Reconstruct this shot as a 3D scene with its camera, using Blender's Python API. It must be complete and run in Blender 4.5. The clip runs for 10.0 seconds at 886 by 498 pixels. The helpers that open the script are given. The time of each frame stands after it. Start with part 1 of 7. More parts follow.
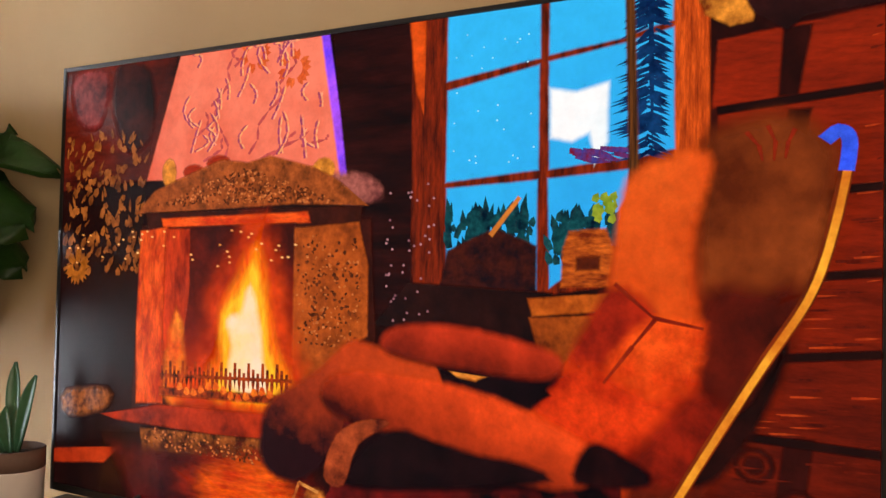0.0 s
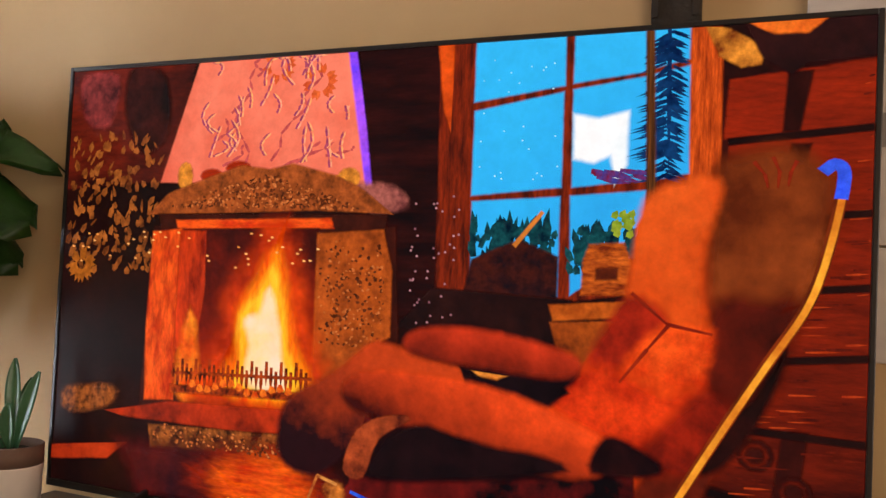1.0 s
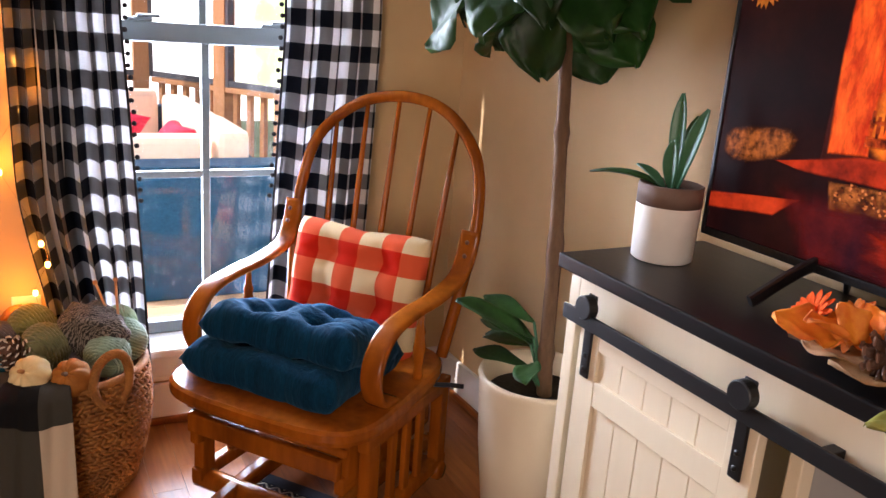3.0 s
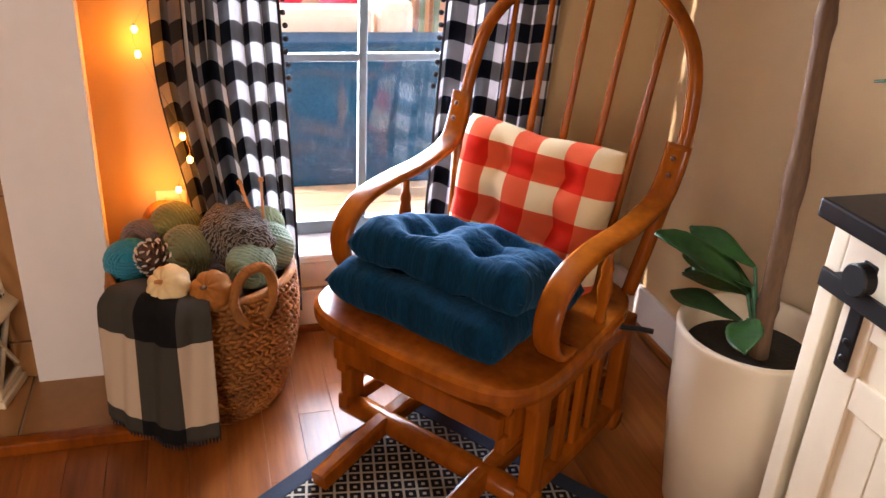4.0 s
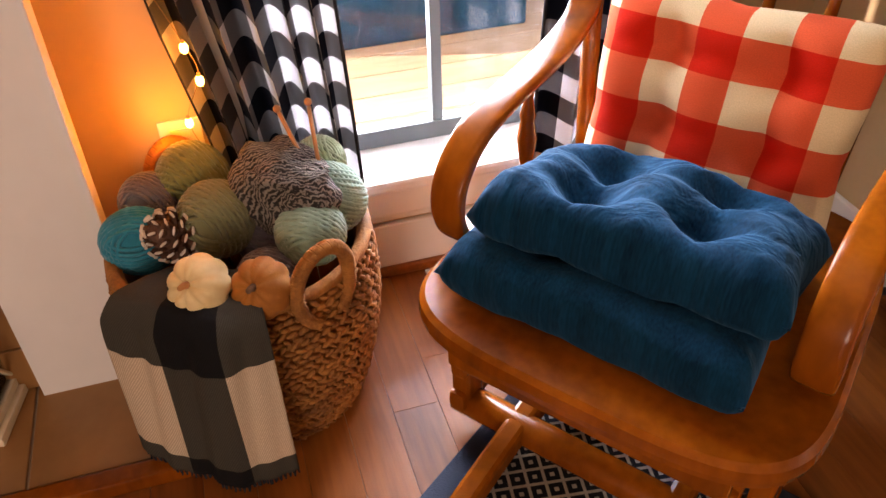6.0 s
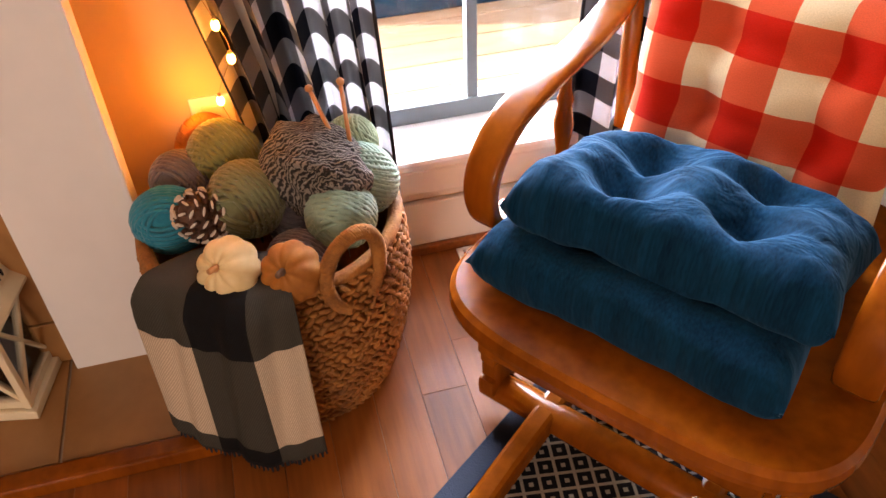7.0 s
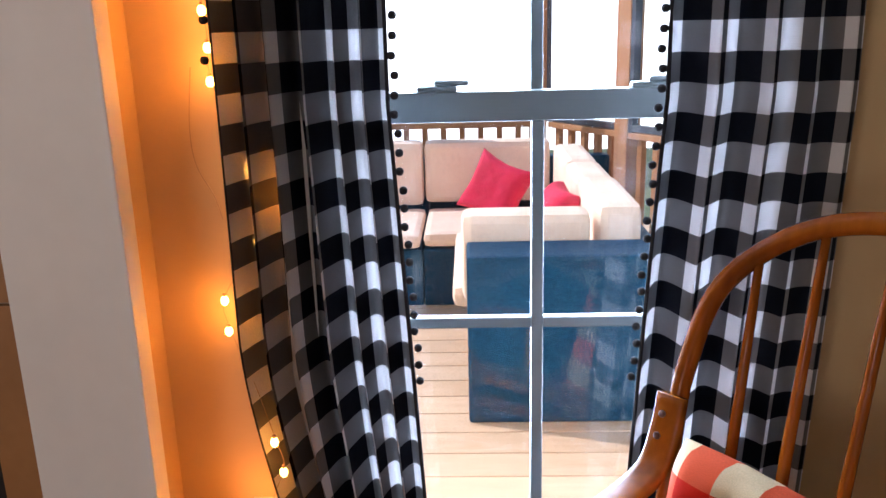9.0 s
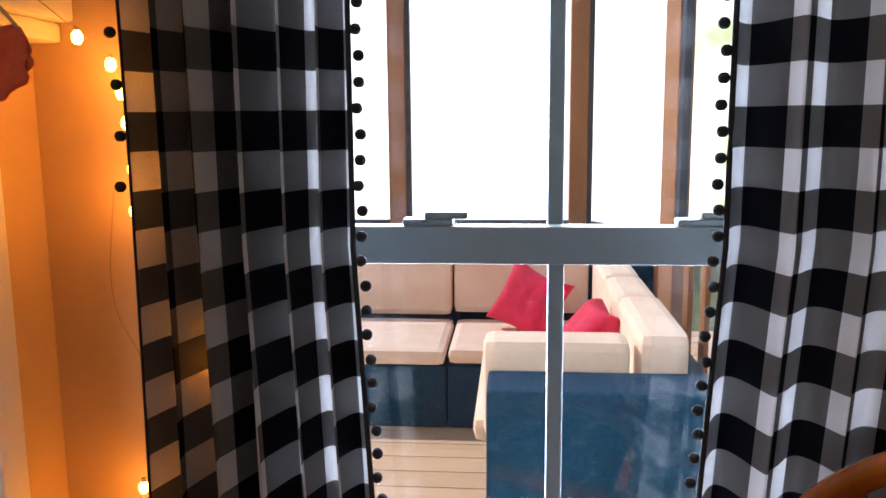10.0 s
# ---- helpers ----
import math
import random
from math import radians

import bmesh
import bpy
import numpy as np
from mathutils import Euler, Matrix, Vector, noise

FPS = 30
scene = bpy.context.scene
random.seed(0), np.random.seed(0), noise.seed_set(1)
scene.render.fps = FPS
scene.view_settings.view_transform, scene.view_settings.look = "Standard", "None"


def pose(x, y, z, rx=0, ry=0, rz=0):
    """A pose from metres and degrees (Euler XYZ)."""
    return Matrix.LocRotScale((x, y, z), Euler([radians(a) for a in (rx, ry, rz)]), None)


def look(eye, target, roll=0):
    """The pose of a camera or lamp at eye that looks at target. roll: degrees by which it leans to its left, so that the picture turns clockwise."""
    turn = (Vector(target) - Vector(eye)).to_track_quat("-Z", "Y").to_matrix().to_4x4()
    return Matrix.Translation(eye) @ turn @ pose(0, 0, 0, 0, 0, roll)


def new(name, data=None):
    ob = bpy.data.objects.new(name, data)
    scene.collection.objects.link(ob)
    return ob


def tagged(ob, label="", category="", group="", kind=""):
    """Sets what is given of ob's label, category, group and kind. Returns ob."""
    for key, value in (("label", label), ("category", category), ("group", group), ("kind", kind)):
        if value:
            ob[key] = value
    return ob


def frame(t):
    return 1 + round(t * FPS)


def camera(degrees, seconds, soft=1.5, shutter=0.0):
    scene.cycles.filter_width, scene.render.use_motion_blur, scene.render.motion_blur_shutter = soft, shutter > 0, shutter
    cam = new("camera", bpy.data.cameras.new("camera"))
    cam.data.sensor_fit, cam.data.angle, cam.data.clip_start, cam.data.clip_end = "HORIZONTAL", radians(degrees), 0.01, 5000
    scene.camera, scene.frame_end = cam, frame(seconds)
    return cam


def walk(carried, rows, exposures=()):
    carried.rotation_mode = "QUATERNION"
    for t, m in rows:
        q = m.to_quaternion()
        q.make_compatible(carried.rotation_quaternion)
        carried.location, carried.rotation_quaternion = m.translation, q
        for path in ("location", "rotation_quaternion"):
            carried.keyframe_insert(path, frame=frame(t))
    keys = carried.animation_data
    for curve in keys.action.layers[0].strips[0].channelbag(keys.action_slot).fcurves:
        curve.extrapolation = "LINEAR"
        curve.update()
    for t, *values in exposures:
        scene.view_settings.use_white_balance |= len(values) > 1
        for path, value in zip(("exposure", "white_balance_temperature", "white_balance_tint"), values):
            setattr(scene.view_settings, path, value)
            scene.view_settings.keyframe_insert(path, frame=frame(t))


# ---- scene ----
cam = camera(56.8, 10.0)
PATH = [
    (0, (0.003, 0.198, 1.322), (-0.958, 1.952, 1.369), 1.3),
    (0.5, (-0.024, 0.158, 1.319), (-0.91, 1.948, 1.426), 3.1),
    (1, (-0.111, 0.04, 1.32), (-0.881, 1.884, 1.384), 2.6),
    (1.5, (-0.207, -0.094, 1.296), (-1.163, 1.662, 1.263), 3.0),
    (2, (-0.24, -0.033, 1.267), (-1.591, 1.429, 1.071), 3.7),
    (2.5, (-0.274, 0.09, 1.235), (-1.875, 1.22, 0.834), 4.0),
    (3, (-0.36, 0.134, 1.226), (-2.056, 1.042, 0.678), 4.2),
    (4.5, (-0.893, 0.251, 1.179), (-2.587, 0.656, 0.197), 1.7),
    (5, (-1.067, 0.246, 1.142), (-2.693, 0.63, 0.043), 0.0),
    (5.5, (-1.271, 0.214, 1.12), (-2.797, 0.693, -0.081), -1.1),
    (7, (-1.395, 0.228, 1.133), (-2.865, 0.567, -0.18), -2.7),
    (7.5, (-1.373, 0.237, 1.153), (-2.969, 0.477, -0.028), -3.7),
    (8, (-1.358, 0.356, 1.185), (-3.073, 0.411, 0.158), -3.0),
    (8.5, (-1.336, 0.451, 1.228), (-3.182, 0.412, 0.461), -2.2),
    (9, (-1.350, 0.505, 1.267), (-3.277, 0.436, 0.737), -1.5),
    (9.5, (-1.470, 0.521, 1.282), (-3.431, 0.395, 0.910), -0.8),
    (10, (-1.678, 0.569, 1.297), (-3.646, 0.394, 0.985), -0.5),
]
LIGHT = [(0.0, 0.14, 7050, 18), (1.3, 0.18, 6950, 19), (2.0, 0.54, 6500, 25), (2.5, 0.52, 6150, 22), (3.2, 0.5, 6250, 23), (4.5, 0.58, 6650, 26), (5.5, 0.48, 7000, 29), (7.0, 0.70, 6800, 27), (7.6, 0.64, 6550, 25), (8.3, 0.42, 5950, 19), (9.0, -0.12, 5550, 17), (9.5, -0.42, 5750, 17), (10.0, -0.52, 5950, 16)]
walk(cam, [(t, look(eye, target, roll)) for t, eye, target, roll in PATH], LIGHT)

# ---- world and lights ----
world = bpy.data.worlds.new("world")
scene.world = world
world.use_nodes = True
wn = world.node_tree
sky = wn.nodes.new("ShaderNodeTexSky")
sky.sky_type = "NISHITA"
sky.sun_disc = False
sky.sun_elevation, sky.sun_rotation = radians(38), radians(215)
wn.links.new(sky.outputs[0], wn.nodes["Background"].inputs[0])
wn.nodes["Background"].inputs[1].default_value = 0.15

sun = new("sun", bpy.data.lights.new("sun", "SUN"))
sun.data.energy, sun.data.angle, sun.data.color = 5.0, radians(0.6), (1.0, 0.93, 0.82)
sun.matrix_world = look((-6, -7, 7), (-3.6, 0.6, 0.0))


def window_lamp(name, eye, target, w, h, power, colour):
    lamp = new(name, bpy.data.lights.new(name, "AREA"))
    lamp.data.shape, lamp.data.size, lamp.data.size_y = "RECTANGLE", w, h
    lamp.data.energy, lamp.data.color = power, colour
    lamp.matrix_world = look(eye, target)
    return lamp


window_lamp("window_daylight", (-2.99, 0.62, 1.12), (-1.0, 0.56, 0.86), 0.74, 1.7, 150, (0.78, 0.90, 1.0))
# fill light from behind the camera; its window is assumed, never in view
window_lamp("unseen_window_fill", (2.36, -2.0, 1.4), (-2.5, -0.3, 0.4), 1.5, 1.25, 62, (1.0, 0.86, 0.68))

# ---- materials ----
MATS = {}


def mat(name, colour, rough=0.6, metal=0.0, second=None, scale=8.0, bump=0.0, bump_scale=60.0, stretch=(1, 1, 1),
        emit=0.0, glow=None, contrast=0.5, spec=0.5, sheen=0.0, vary=0.0, coords="Object"):
    """A principled material: colour broken by two scales of noise, with fine relief."""
    if name in MATS:
        return MATS[name]
    m = bpy.data.materials.new(name)
    m.use_nodes = True
    n, l = m.node_tree.nodes, m.node_tree.links
    b = n["Principled BSDF"]
    b.inputs["Roughness"].default_value = rough
    b.inputs["Metallic"].default_value = metal
    b.inputs["Specular IOR Level"].default_value = spec
    b.inputs["Sheen Weight"].default_value = sheen
    tc = n.new("ShaderNodeTexCoord")
    mp = n.new("ShaderNodeMapping")
    mp.inputs["Scale"].default_value = stretch
    l.new(tc.outputs[coords], mp.inputs[0])
    if vary:
        shift = n.new("ShaderNodeObjectInfo")
        sc = n.new("ShaderNodeMath")
        sc.operation = "MULTIPLY"
        sc.inputs[1].default_value = 37.0
        l.new(shift.outputs["Random"], sc.inputs[0])
        l.new(sc.outputs[0], mp.inputs["Location"])
    big, small = n.new("ShaderNodeTexNoise"), n.new("ShaderNodeTexNoise")
    big.inputs["Scale"].default_value, big.inputs["Detail"].default_value = scale, 4
    small.inputs["Scale"].default_value, small.inputs["Detail"].default_value = scale * 7, 5
    for t in (big, small):
        l.new(mp.outputs[0], t.inputs["Vector"])
    add = n.new("ShaderNodeMath")
    add.operation = "MULTIPLY_ADD"
    l.new(small.outputs["Fac"], add.inputs[0])
    add.inputs[1].default_value = 0.5
    l.new(big.outputs["Fac"], add.inputs[2])
    ramp = n.new("ShaderNodeValToRGB")
    ramp.color_ramp.elements[0].position = 0.75 - contrast / 2
    ramp.color_ramp.elements[1].position = 0.75 + contrast / 2
    l.new(add.outputs[0], ramp.inputs[0])
    second = second or tuple(c * 0.82 for c in colour)
    ramp.color_ramp.elements[0].color = (*second, 1)
    ramp.color_ramp.elements[1].color = (*colour, 1)
    out = ramp.outputs[0]
    if vary:
        info = n.new("ShaderNodeObjectInfo")
        hsv = n.new("ShaderNodeHueSaturation")
        mr = n.new("ShaderNodeMapRange")
        mr.inputs[3].default_value, mr.inputs[4].default_value = 1 - vary, 1 + vary
        l.new(info.outputs["Random"], mr.inputs[0])
        l.new(mr.outputs[0], hsv.inputs["Value"])
        l.new(out, hsv.inputs["Color"])
        out = hsv.outputs[0]
    l.new(out, b.inputs["Base Color"])
    if emit:
        b.inputs["Emission Strength"].default_value = emit
        b.inputs["Emission Color"].default_value = (*(glow or colour), 1)
    if bump:
        tex = n.new("ShaderNodeTexNoise")
        tex.inputs["Scale"].default_value, tex.inputs["Detail"].default_value = bump_scale, 4
        l.new(mp.outputs[0], tex.inputs["Vector"])
        bn = n.new("ShaderNodeBump")
        bn.inputs["Strength"].default_value, bn.inputs["Distance"].default_value = bump, 0.004
        l.new(tex.outputs["Fac"], bn.inputs["Height"])
        l.new(bn.outputs[0], b.inputs["Normal"])
    MATS[name] = m
    return m


def check_mat(name, dark, light, mid, size, rough=0.9, coords="UV", offset=(0.0, 0.0), weave=900.0, through_light=0.0, hatch=0.0):
    """Woven buffalo check: warp and weft bands of one width, mixed where they cross."""
    m = bpy.data.materials.new(name)
    m.use_nodes = True
    n, l = m.node_tree.nodes, m.node_tree.links
    b = n["Principled BSDF"]
    b.inputs["Roughness"].default_value = rough
    b.inputs["Specular IOR Level"].default_value = 0.15
    tc = n.new("ShaderNodeTexCoord")
    sep = n.new("ShaderNodeSeparateXYZ")
    l.new(tc.outputs[coords], sep.inputs[0])
    bands = []
    for i in range(2):
        a = n.new("ShaderNodeMath")
        a.operation = "MULTIPLY_ADD"
        l.new(sep.outputs[i], a.inputs[0])
        a.inputs[1].default_value, a.inputs[2].default_value = 0.5 / size, offset[i]
        f = n.new("ShaderNodeMath")
        f.operation = "FRACT"
        l.new(a.outputs[0], f.inputs[0])
        g = n.new("ShaderNodeMath")
        g.operation = "GREATER_THAN"
        l.new(f.outputs[0], g.inputs[0])
        g.inputs[1].default_value = 0.5
        bands.append(g)
    s = n.new("ShaderNodeMath")
    s.operation = "ADD"
    l.new(bands[0].outputs[0], s.inputs[0])
    l.new(bands[1].outputs[0], s.inputs[1])
    h = n.new("ShaderNodeMath")
    h.operation = "MULTIPLY"
    l.new(s.outputs[0], h.inputs[0])
    h.inputs[1].default_value = 0.5
    ramp = n.new("ShaderNodeValToRGB")
    ramp.color_ramp.interpolation = "CONSTANT"
    e = ramp.color_ramp.elements
    e[0].position, e[0].color = 0.0, (*light, 1)
    e[1].position, e[1].color = 0.25, (*mid, 1)
    k = e.new(0.75)
    k.color = (*dark, 1)
    l.new(h.outputs[0], ramp.inputs[0])
    noise_t = n.new("ShaderNodeTexNoise")
    noise_t.inputs["Scale"].default_value, noise_t.inputs["Detail"].default_value = weave, 3
    l.new(tc.outputs[coords], noise_t.inputs["Vector"])
    mix = n.new("ShaderNodeMix")
    mix.data_type, mix.blend_type = "RGBA", "MULTIPLY"
    mix.inputs["Factor"].default_value = 0.45
    l.new(ramp.outputs[0], mix.inputs["A"])
    l.new(noise_t.outputs["Fac"], mix.inputs["B"])
    if hatch:  # twill lines
        tw = n.new("ShaderNodeTexWave")
        tw.bands_direction = "DIAGONAL"
        tw.inputs["Scale"].default_value, tw.inputs["Distortion"].default_value = hatch, 0.6
        l.new(tc.outputs[coords], tw.inputs["Vector"])
        both = n.new("ShaderNodeMath")
        both.operation = "MULTIPLY"
        l.new(tw.outputs["Fac"], both.inputs[0])
        l.new(noise_t.outputs["Fac"], both.inputs[1])
        l.new(both.outputs[0], mix.inputs["B"])
        mix.inputs["Factor"].default_value = 0.5
    gain = n.new("ShaderNodeMix")
    gain.data_type, gain.blend_type = "RGBA", "MULTIPLY"
    gain.inputs["Factor"].default_value = 1.0
    gain.inputs["B"].default_value = (1.25, 1.25, 1.25, 1)
    l.new(mix.outputs["Result"], gain.inputs["A"])
    l.new(gain.outputs["Result"], b.inputs["Base Color"])
    bn = n.new("ShaderNodeBump")
    bn.inputs["Strength"].default_value, bn.inputs["Distance"].default_value = 0.3, 0.002
    l.new(noise_t.outputs["Fac"], bn.inputs["Height"])
    l.new(bn.outputs[0], b.inputs["Normal"])
    if through_light:
        tr = n.new("ShaderNodeBsdfTranslucent")
        l.new(gain.outputs["Result"], tr.inputs["Color"])
        ms = n.new("ShaderNodeMixShader")
        ms.inputs[0].default_value = through_light
        l.new(b.outputs[0], ms.inputs[1])
        l.new(tr.outputs[0], ms.inputs[2])
        l.new(ms.outputs[0], n["Material Output"].inputs[0])
    MATS[name] = m
    return m


def glass_mat(name, tint=(1, 1, 1), gloss=0.08):
    m = bpy.data.materials.new(name)
    m.use_nodes = True
    n, l = m.node_tree.nodes, m.node_tree.links
    tr, gl, mx = n.new("ShaderNodeBsdfTransparent"), n.new("ShaderNodeBsdfGlossy"), n.new("ShaderNodeMixShader")
    tr.inputs[0].default_value = (*tint, 1)
    gl.inputs["Roughness"].default_value = 0.02
    fr = n.new("ShaderNodeFresnel")
    fr.inputs[0].default_value = 1.45
    l.new(fr.outputs[0], mx.inputs[0])
    l.new(tr.outputs[0], mx.inputs[1])
    l.new(gl.outputs[0], mx.inputs[2])
    l.new(mx.outputs[0], n["Material Output"].inputs[0])
    MATS[name] = m
    return m


wall_paint = mat("wall_paint", (0.57, 0.40, 0.205), 0.75, second=(0.52, 0.36, 0.185), scale=2.0, bump=0.06, bump_scale=140)
white_paint = mat("white_paint", (0.80, 0.78, 0.75), 0.45, second=(0.74, 0.72, 0.69), scale=3.0, bump=0.04, bump_scale=60)
# white paint darkened: backlit shade of sashes and latches put into the colour
backlit_white = mat("backlit_white", (0.135, 0.165, 0.175), 0.45, second=(0.115, 0.145, 0.155), scale=3.0, bump=0.04, bump_scale=60)
ceiling_paint = mat("ceiling_paint", (0.62, 0.54, 0.42), 0.9, scale=2.0)
floor_wood = mat("floor_wood", (0.34, 0.105, 0.018), 0.32, second=(0.13, 0.032, 0.005), scale=11.0, stretch=(0.10, 1, 1), bump=0.14,
                 bump_scale=50, vary=0.10, contrast=0.55, spec=0.35)
gap_dark = mat("gap_dark", (0.06, 0.022, 0.008), 0.8)
hearth_tile = mat("hearth_tile", (0.37, 0.18, 0.055), 0.45, second=(0.29, 0.135, 0.04), scale=6, bump=0.08, bump_scale=30, vary=0.06)
grout = mat("grout", (0.42, 0.33, 0.24), 0.9)
soot_and_slot_shade = mat("soot_and_slot_shade", (0.012, 0.012, 0.013), 0.7, scale=10)
oak = mat("oak", (0.33, 0.082, 0.004), 0.22, second=(0.12, 0.027, 0.002), scale=7, stretch=(1, 1, 0.2), bump=0.06, bump_scale=40, contrast=0.6, spec=0.22)
black_metal = mat("black_metal", (0.015, 0.015, 0.016), 0.42, metal=0.4, scale=20)
stand_white = mat("stand_white", (0.78, 0.68, 0.50), 0.55, second=(0.72, 0.62, 0.45), scale=4, stretch=(1, 1, 0.2), bump=0.08, bump_scale=40)
stand_top = mat("stand_top", (0.010, 0.010, 0.011), 0.30, second=(0.005, 0.005, 0.006), scale=6, stretch=(0.3, 1, 1), bump=0.04, spec=0.28)
ceramic = mat("ceramic", (0.80, 0.76, 0.70), 0.35, scale=4)
cream_pot = mat("cream_pot", (0.78, 0.66, 0.50), 0.40, second=(0.74, 0.62, 0.46), scale=3)
clay_band = mat("clay_band", (0.16, 0.10, 0.075), 0.7, scale=20, bump=0.1)
soil = mat("soil", (0.03, 0.022, 0.015), 0.95, second=(0.012, 0.009, 0.006), scale=40, bump=0.8, bump_scale=90)
bark = mat("bark", (0.16, 0.085, 0.04), 0.8, second=(0.08, 0.04, 0.02), scale=25, stretch=(1, 1, 0.25), bump=0.4, bump_scale=80)
leaf_green = mat("leaf_green", (0.018, 0.070, 0.010), 0.46, second=(0.006, 0.026, 0.005), scale=9, bump=0.35, bump_scale=45, vary=0.4, spec=0.3)
aloe_green = mat("aloe_green", (0.05, 0.17, 0.09), 0.4, second=(0.03, 0.11, 0.05), scale=14)
red_check = check_mat("red_check", (0.58, 0.016, 0.003), (0.76, 0.60, 0.36), (0.68, 0.10, 0.035), 0.062, offset=(0.22, 0.18), weave=600)
curtain_check = check_mat("curtain_check", (0.007, 0.010, 0.018), (0.82, 0.81, 0.82), (0.20, 0.198, 0.20), 0.0465, weave=700, through_light=0.34)
pane_glass = glass_mat("pane_glass")

# ---- mesh helpers ----


def thing(name, loc=(0, 0, 0), rz=0.0, label="", category="", group="", kind=""):
    ob = new(name)
    ob.matrix_basis = pose(*loc, 0, 0, rz)
    ob.empty_display_size = 0.05
    return tagged(ob, label, category, group, kind)


def part(name, bm, material, parent=None, label="", smooth=False):
    me = bpy.data.meshes.new(name)
    bm.normal_update()
    bm.to_mesh(me)
    bm.free()
    for m in (material if isinstance(material, (list, tuple)) else [material]):
        me.materials.append(m)
    if smooth:
        for p in me.polygons:
            p.use_smooth = True
    ob = new(name, me)
    ob.parent = parent
    return tagged(ob, label)


def share(name, me, parent, m):
    """Another object on the same mesh."""
    ob = new(name, me)
    ob.parent = parent
    ob.matrix_basis = m
    return ob


def box(c, s, bevel=0.0, m=None, bm=None):
    """A box of size s round the centre c, edges rounded."""
    bm = bm or bmesh.new()
    made = bmesh.ops.create_cube(bm, size=1.0)["verts"]
    for v in made:
        v.co = Vector((v.co.x * s[0] + c[0], v.co.y * s[1] + c[1], v.co.z * s[2] + c[2]))
    if bevel:
        edges = list({e for v in made for e in v.link_edges})
        made = bmesh.ops.bevel(bm, geom=edges, offset=bevel, segments=2, affect="EDGES", profile=0.6)["verts"]
    if m:
        bmesh.ops.transform(bm, matrix=m, verts=[v for v in bm.verts] if not made else made)
    return bm


def lathe(profile, seg=24, bm=None, c=(0, 0, 0), squash=None):
    """Turned shape: (radius, z) pairs."""
    bm = bm or bmesh.new()
    rings = []
    for r, z in profile:
        ring = []
        for i in range(seg):
            a = 2 * math.pi * i / seg
            k = squash(a) if squash else 1.0
            ring.append(bm.verts.new((c[0] + r * k * math.cos(a), c[1] + r * k * math.sin(a), c[2] + z)))
        rings.append(ring)
    for a, b in zip(rings, rings[1:]):
        for i in range(seg):
            bm.faces.new((a[i], a[(i + 1) % seg], b[(i + 1) % seg], b[i]))
    bm.faces.new(list(reversed(rings[0])))
    bm.faces.new(rings[-1])
    return bm


def spline(points, n):
    """n points on a smooth curve through the points."""
    p = [Vector(q) for q in points]
    p = [p[0] * 2 - p[1], *p, p[-1] * 2 - p[-2]]
    out = []
    spans = len(p) - 3
    for i in range(n):
        u = i / (n - 1) * spans
        k = min(int(u), spans - 1)
        t = u - k
        a, b, c, d = p[k:k + 4]
        out.append(0.5 * (2 * b + (c - a) * t + (2 * a - 5 * b + 4 * c - d) * t * t + (3 * b - a - 3 * c + d) * t ** 3))
    return out


def tube(points, radius, seg=8, bm=None, closed=False, flat=None, up=(0, 0, 1)):
    """A rod along points. radius: number or one per point. flat: (half width, half thickness) for a strap,
    its width across the curve's plane given by up."""
    bm = bm or bmesh.new()
    pts = [Vector(q) for q in points]
    n = len(pts)
    rings = []
    for i, q in enumerate(pts):
        if closed:
            d = pts[(i + 1) % n] - pts[i - 1]
        else:
            d = pts[min(i + 1, n - 1)] - pts[max(i - 1, 0)]
        d.normalize()
        side = d.cross(Vector(up))
        if side.length < 1e-4:
            side = d.cross(Vector((0, 1, 0.01)))
        side.normalize()
        other = side.cross(d)
        r = radius[i] if isinstance(radius, (list, tuple)) else radius
        ring = []
        for k in range(seg):
            a = 2 * math.pi * (k + 0.5) / seg
            ca, sa = math.cos(a), math.sin(a)
            if flat:
                e = 0.45
                ca = math.copysign(abs(ca) ** e, ca) * flat[1]
                sa = math.copysign(abs(sa) ** e, sa) * flat[0]
                ring.append(bm.verts.new(q + side * ca + other * sa))
            else:
                ring.append(bm.verts.new(q + (side * ca + other * sa) * r))
        rings.append(ring)
    pairs = list(zip(rings, rings[1:])) + ([(rings[-1], rings[0])] if closed else [])
    for a, b in pairs:
        for k in range(seg):
            bm.faces.new((a[k], a[(k + 1) % seg], b[(k + 1) % seg], b[k]))
    if not closed:
        bm.faces.new(list(reversed(rings[0])))
        bm.faces.new(rings[-1])
    return bm


def blob(c, r, nu=20, nv=12, wobble=None, bm=None, m=None):
    """A rounded body of half sizes r; wobble(a, b) scales the radius."""
    bm = bm or bmesh.new()
    rows = []
    for j in range(1, nv):
        b = math.pi * j / nv
        row = []
        for i in range(nu):
            a = 2 * math.pi * i / nu
            k = wobble(a, b) if wobble else 1.0
            v = Vector((r[0] * k * math.sin(b) * math.cos(a), r[1] * k * math.sin(b) * math.sin(a), r[2] * k * math.cos(b)))
            if m:
                v = m @ v
            row.append(bm.verts.new(v + Vector(c)))
        rows.append(row)
    for p, q in zip(rows, rows[1:]):
        for i in range(nu):
            bm.faces.new((p[i], q[i], q[(i + 1) % nu], p[(i + 1) % nu]))
    bm.faces.new(rows[0])
    bm.faces.new(list(reversed(rows[-1])))
    return bm


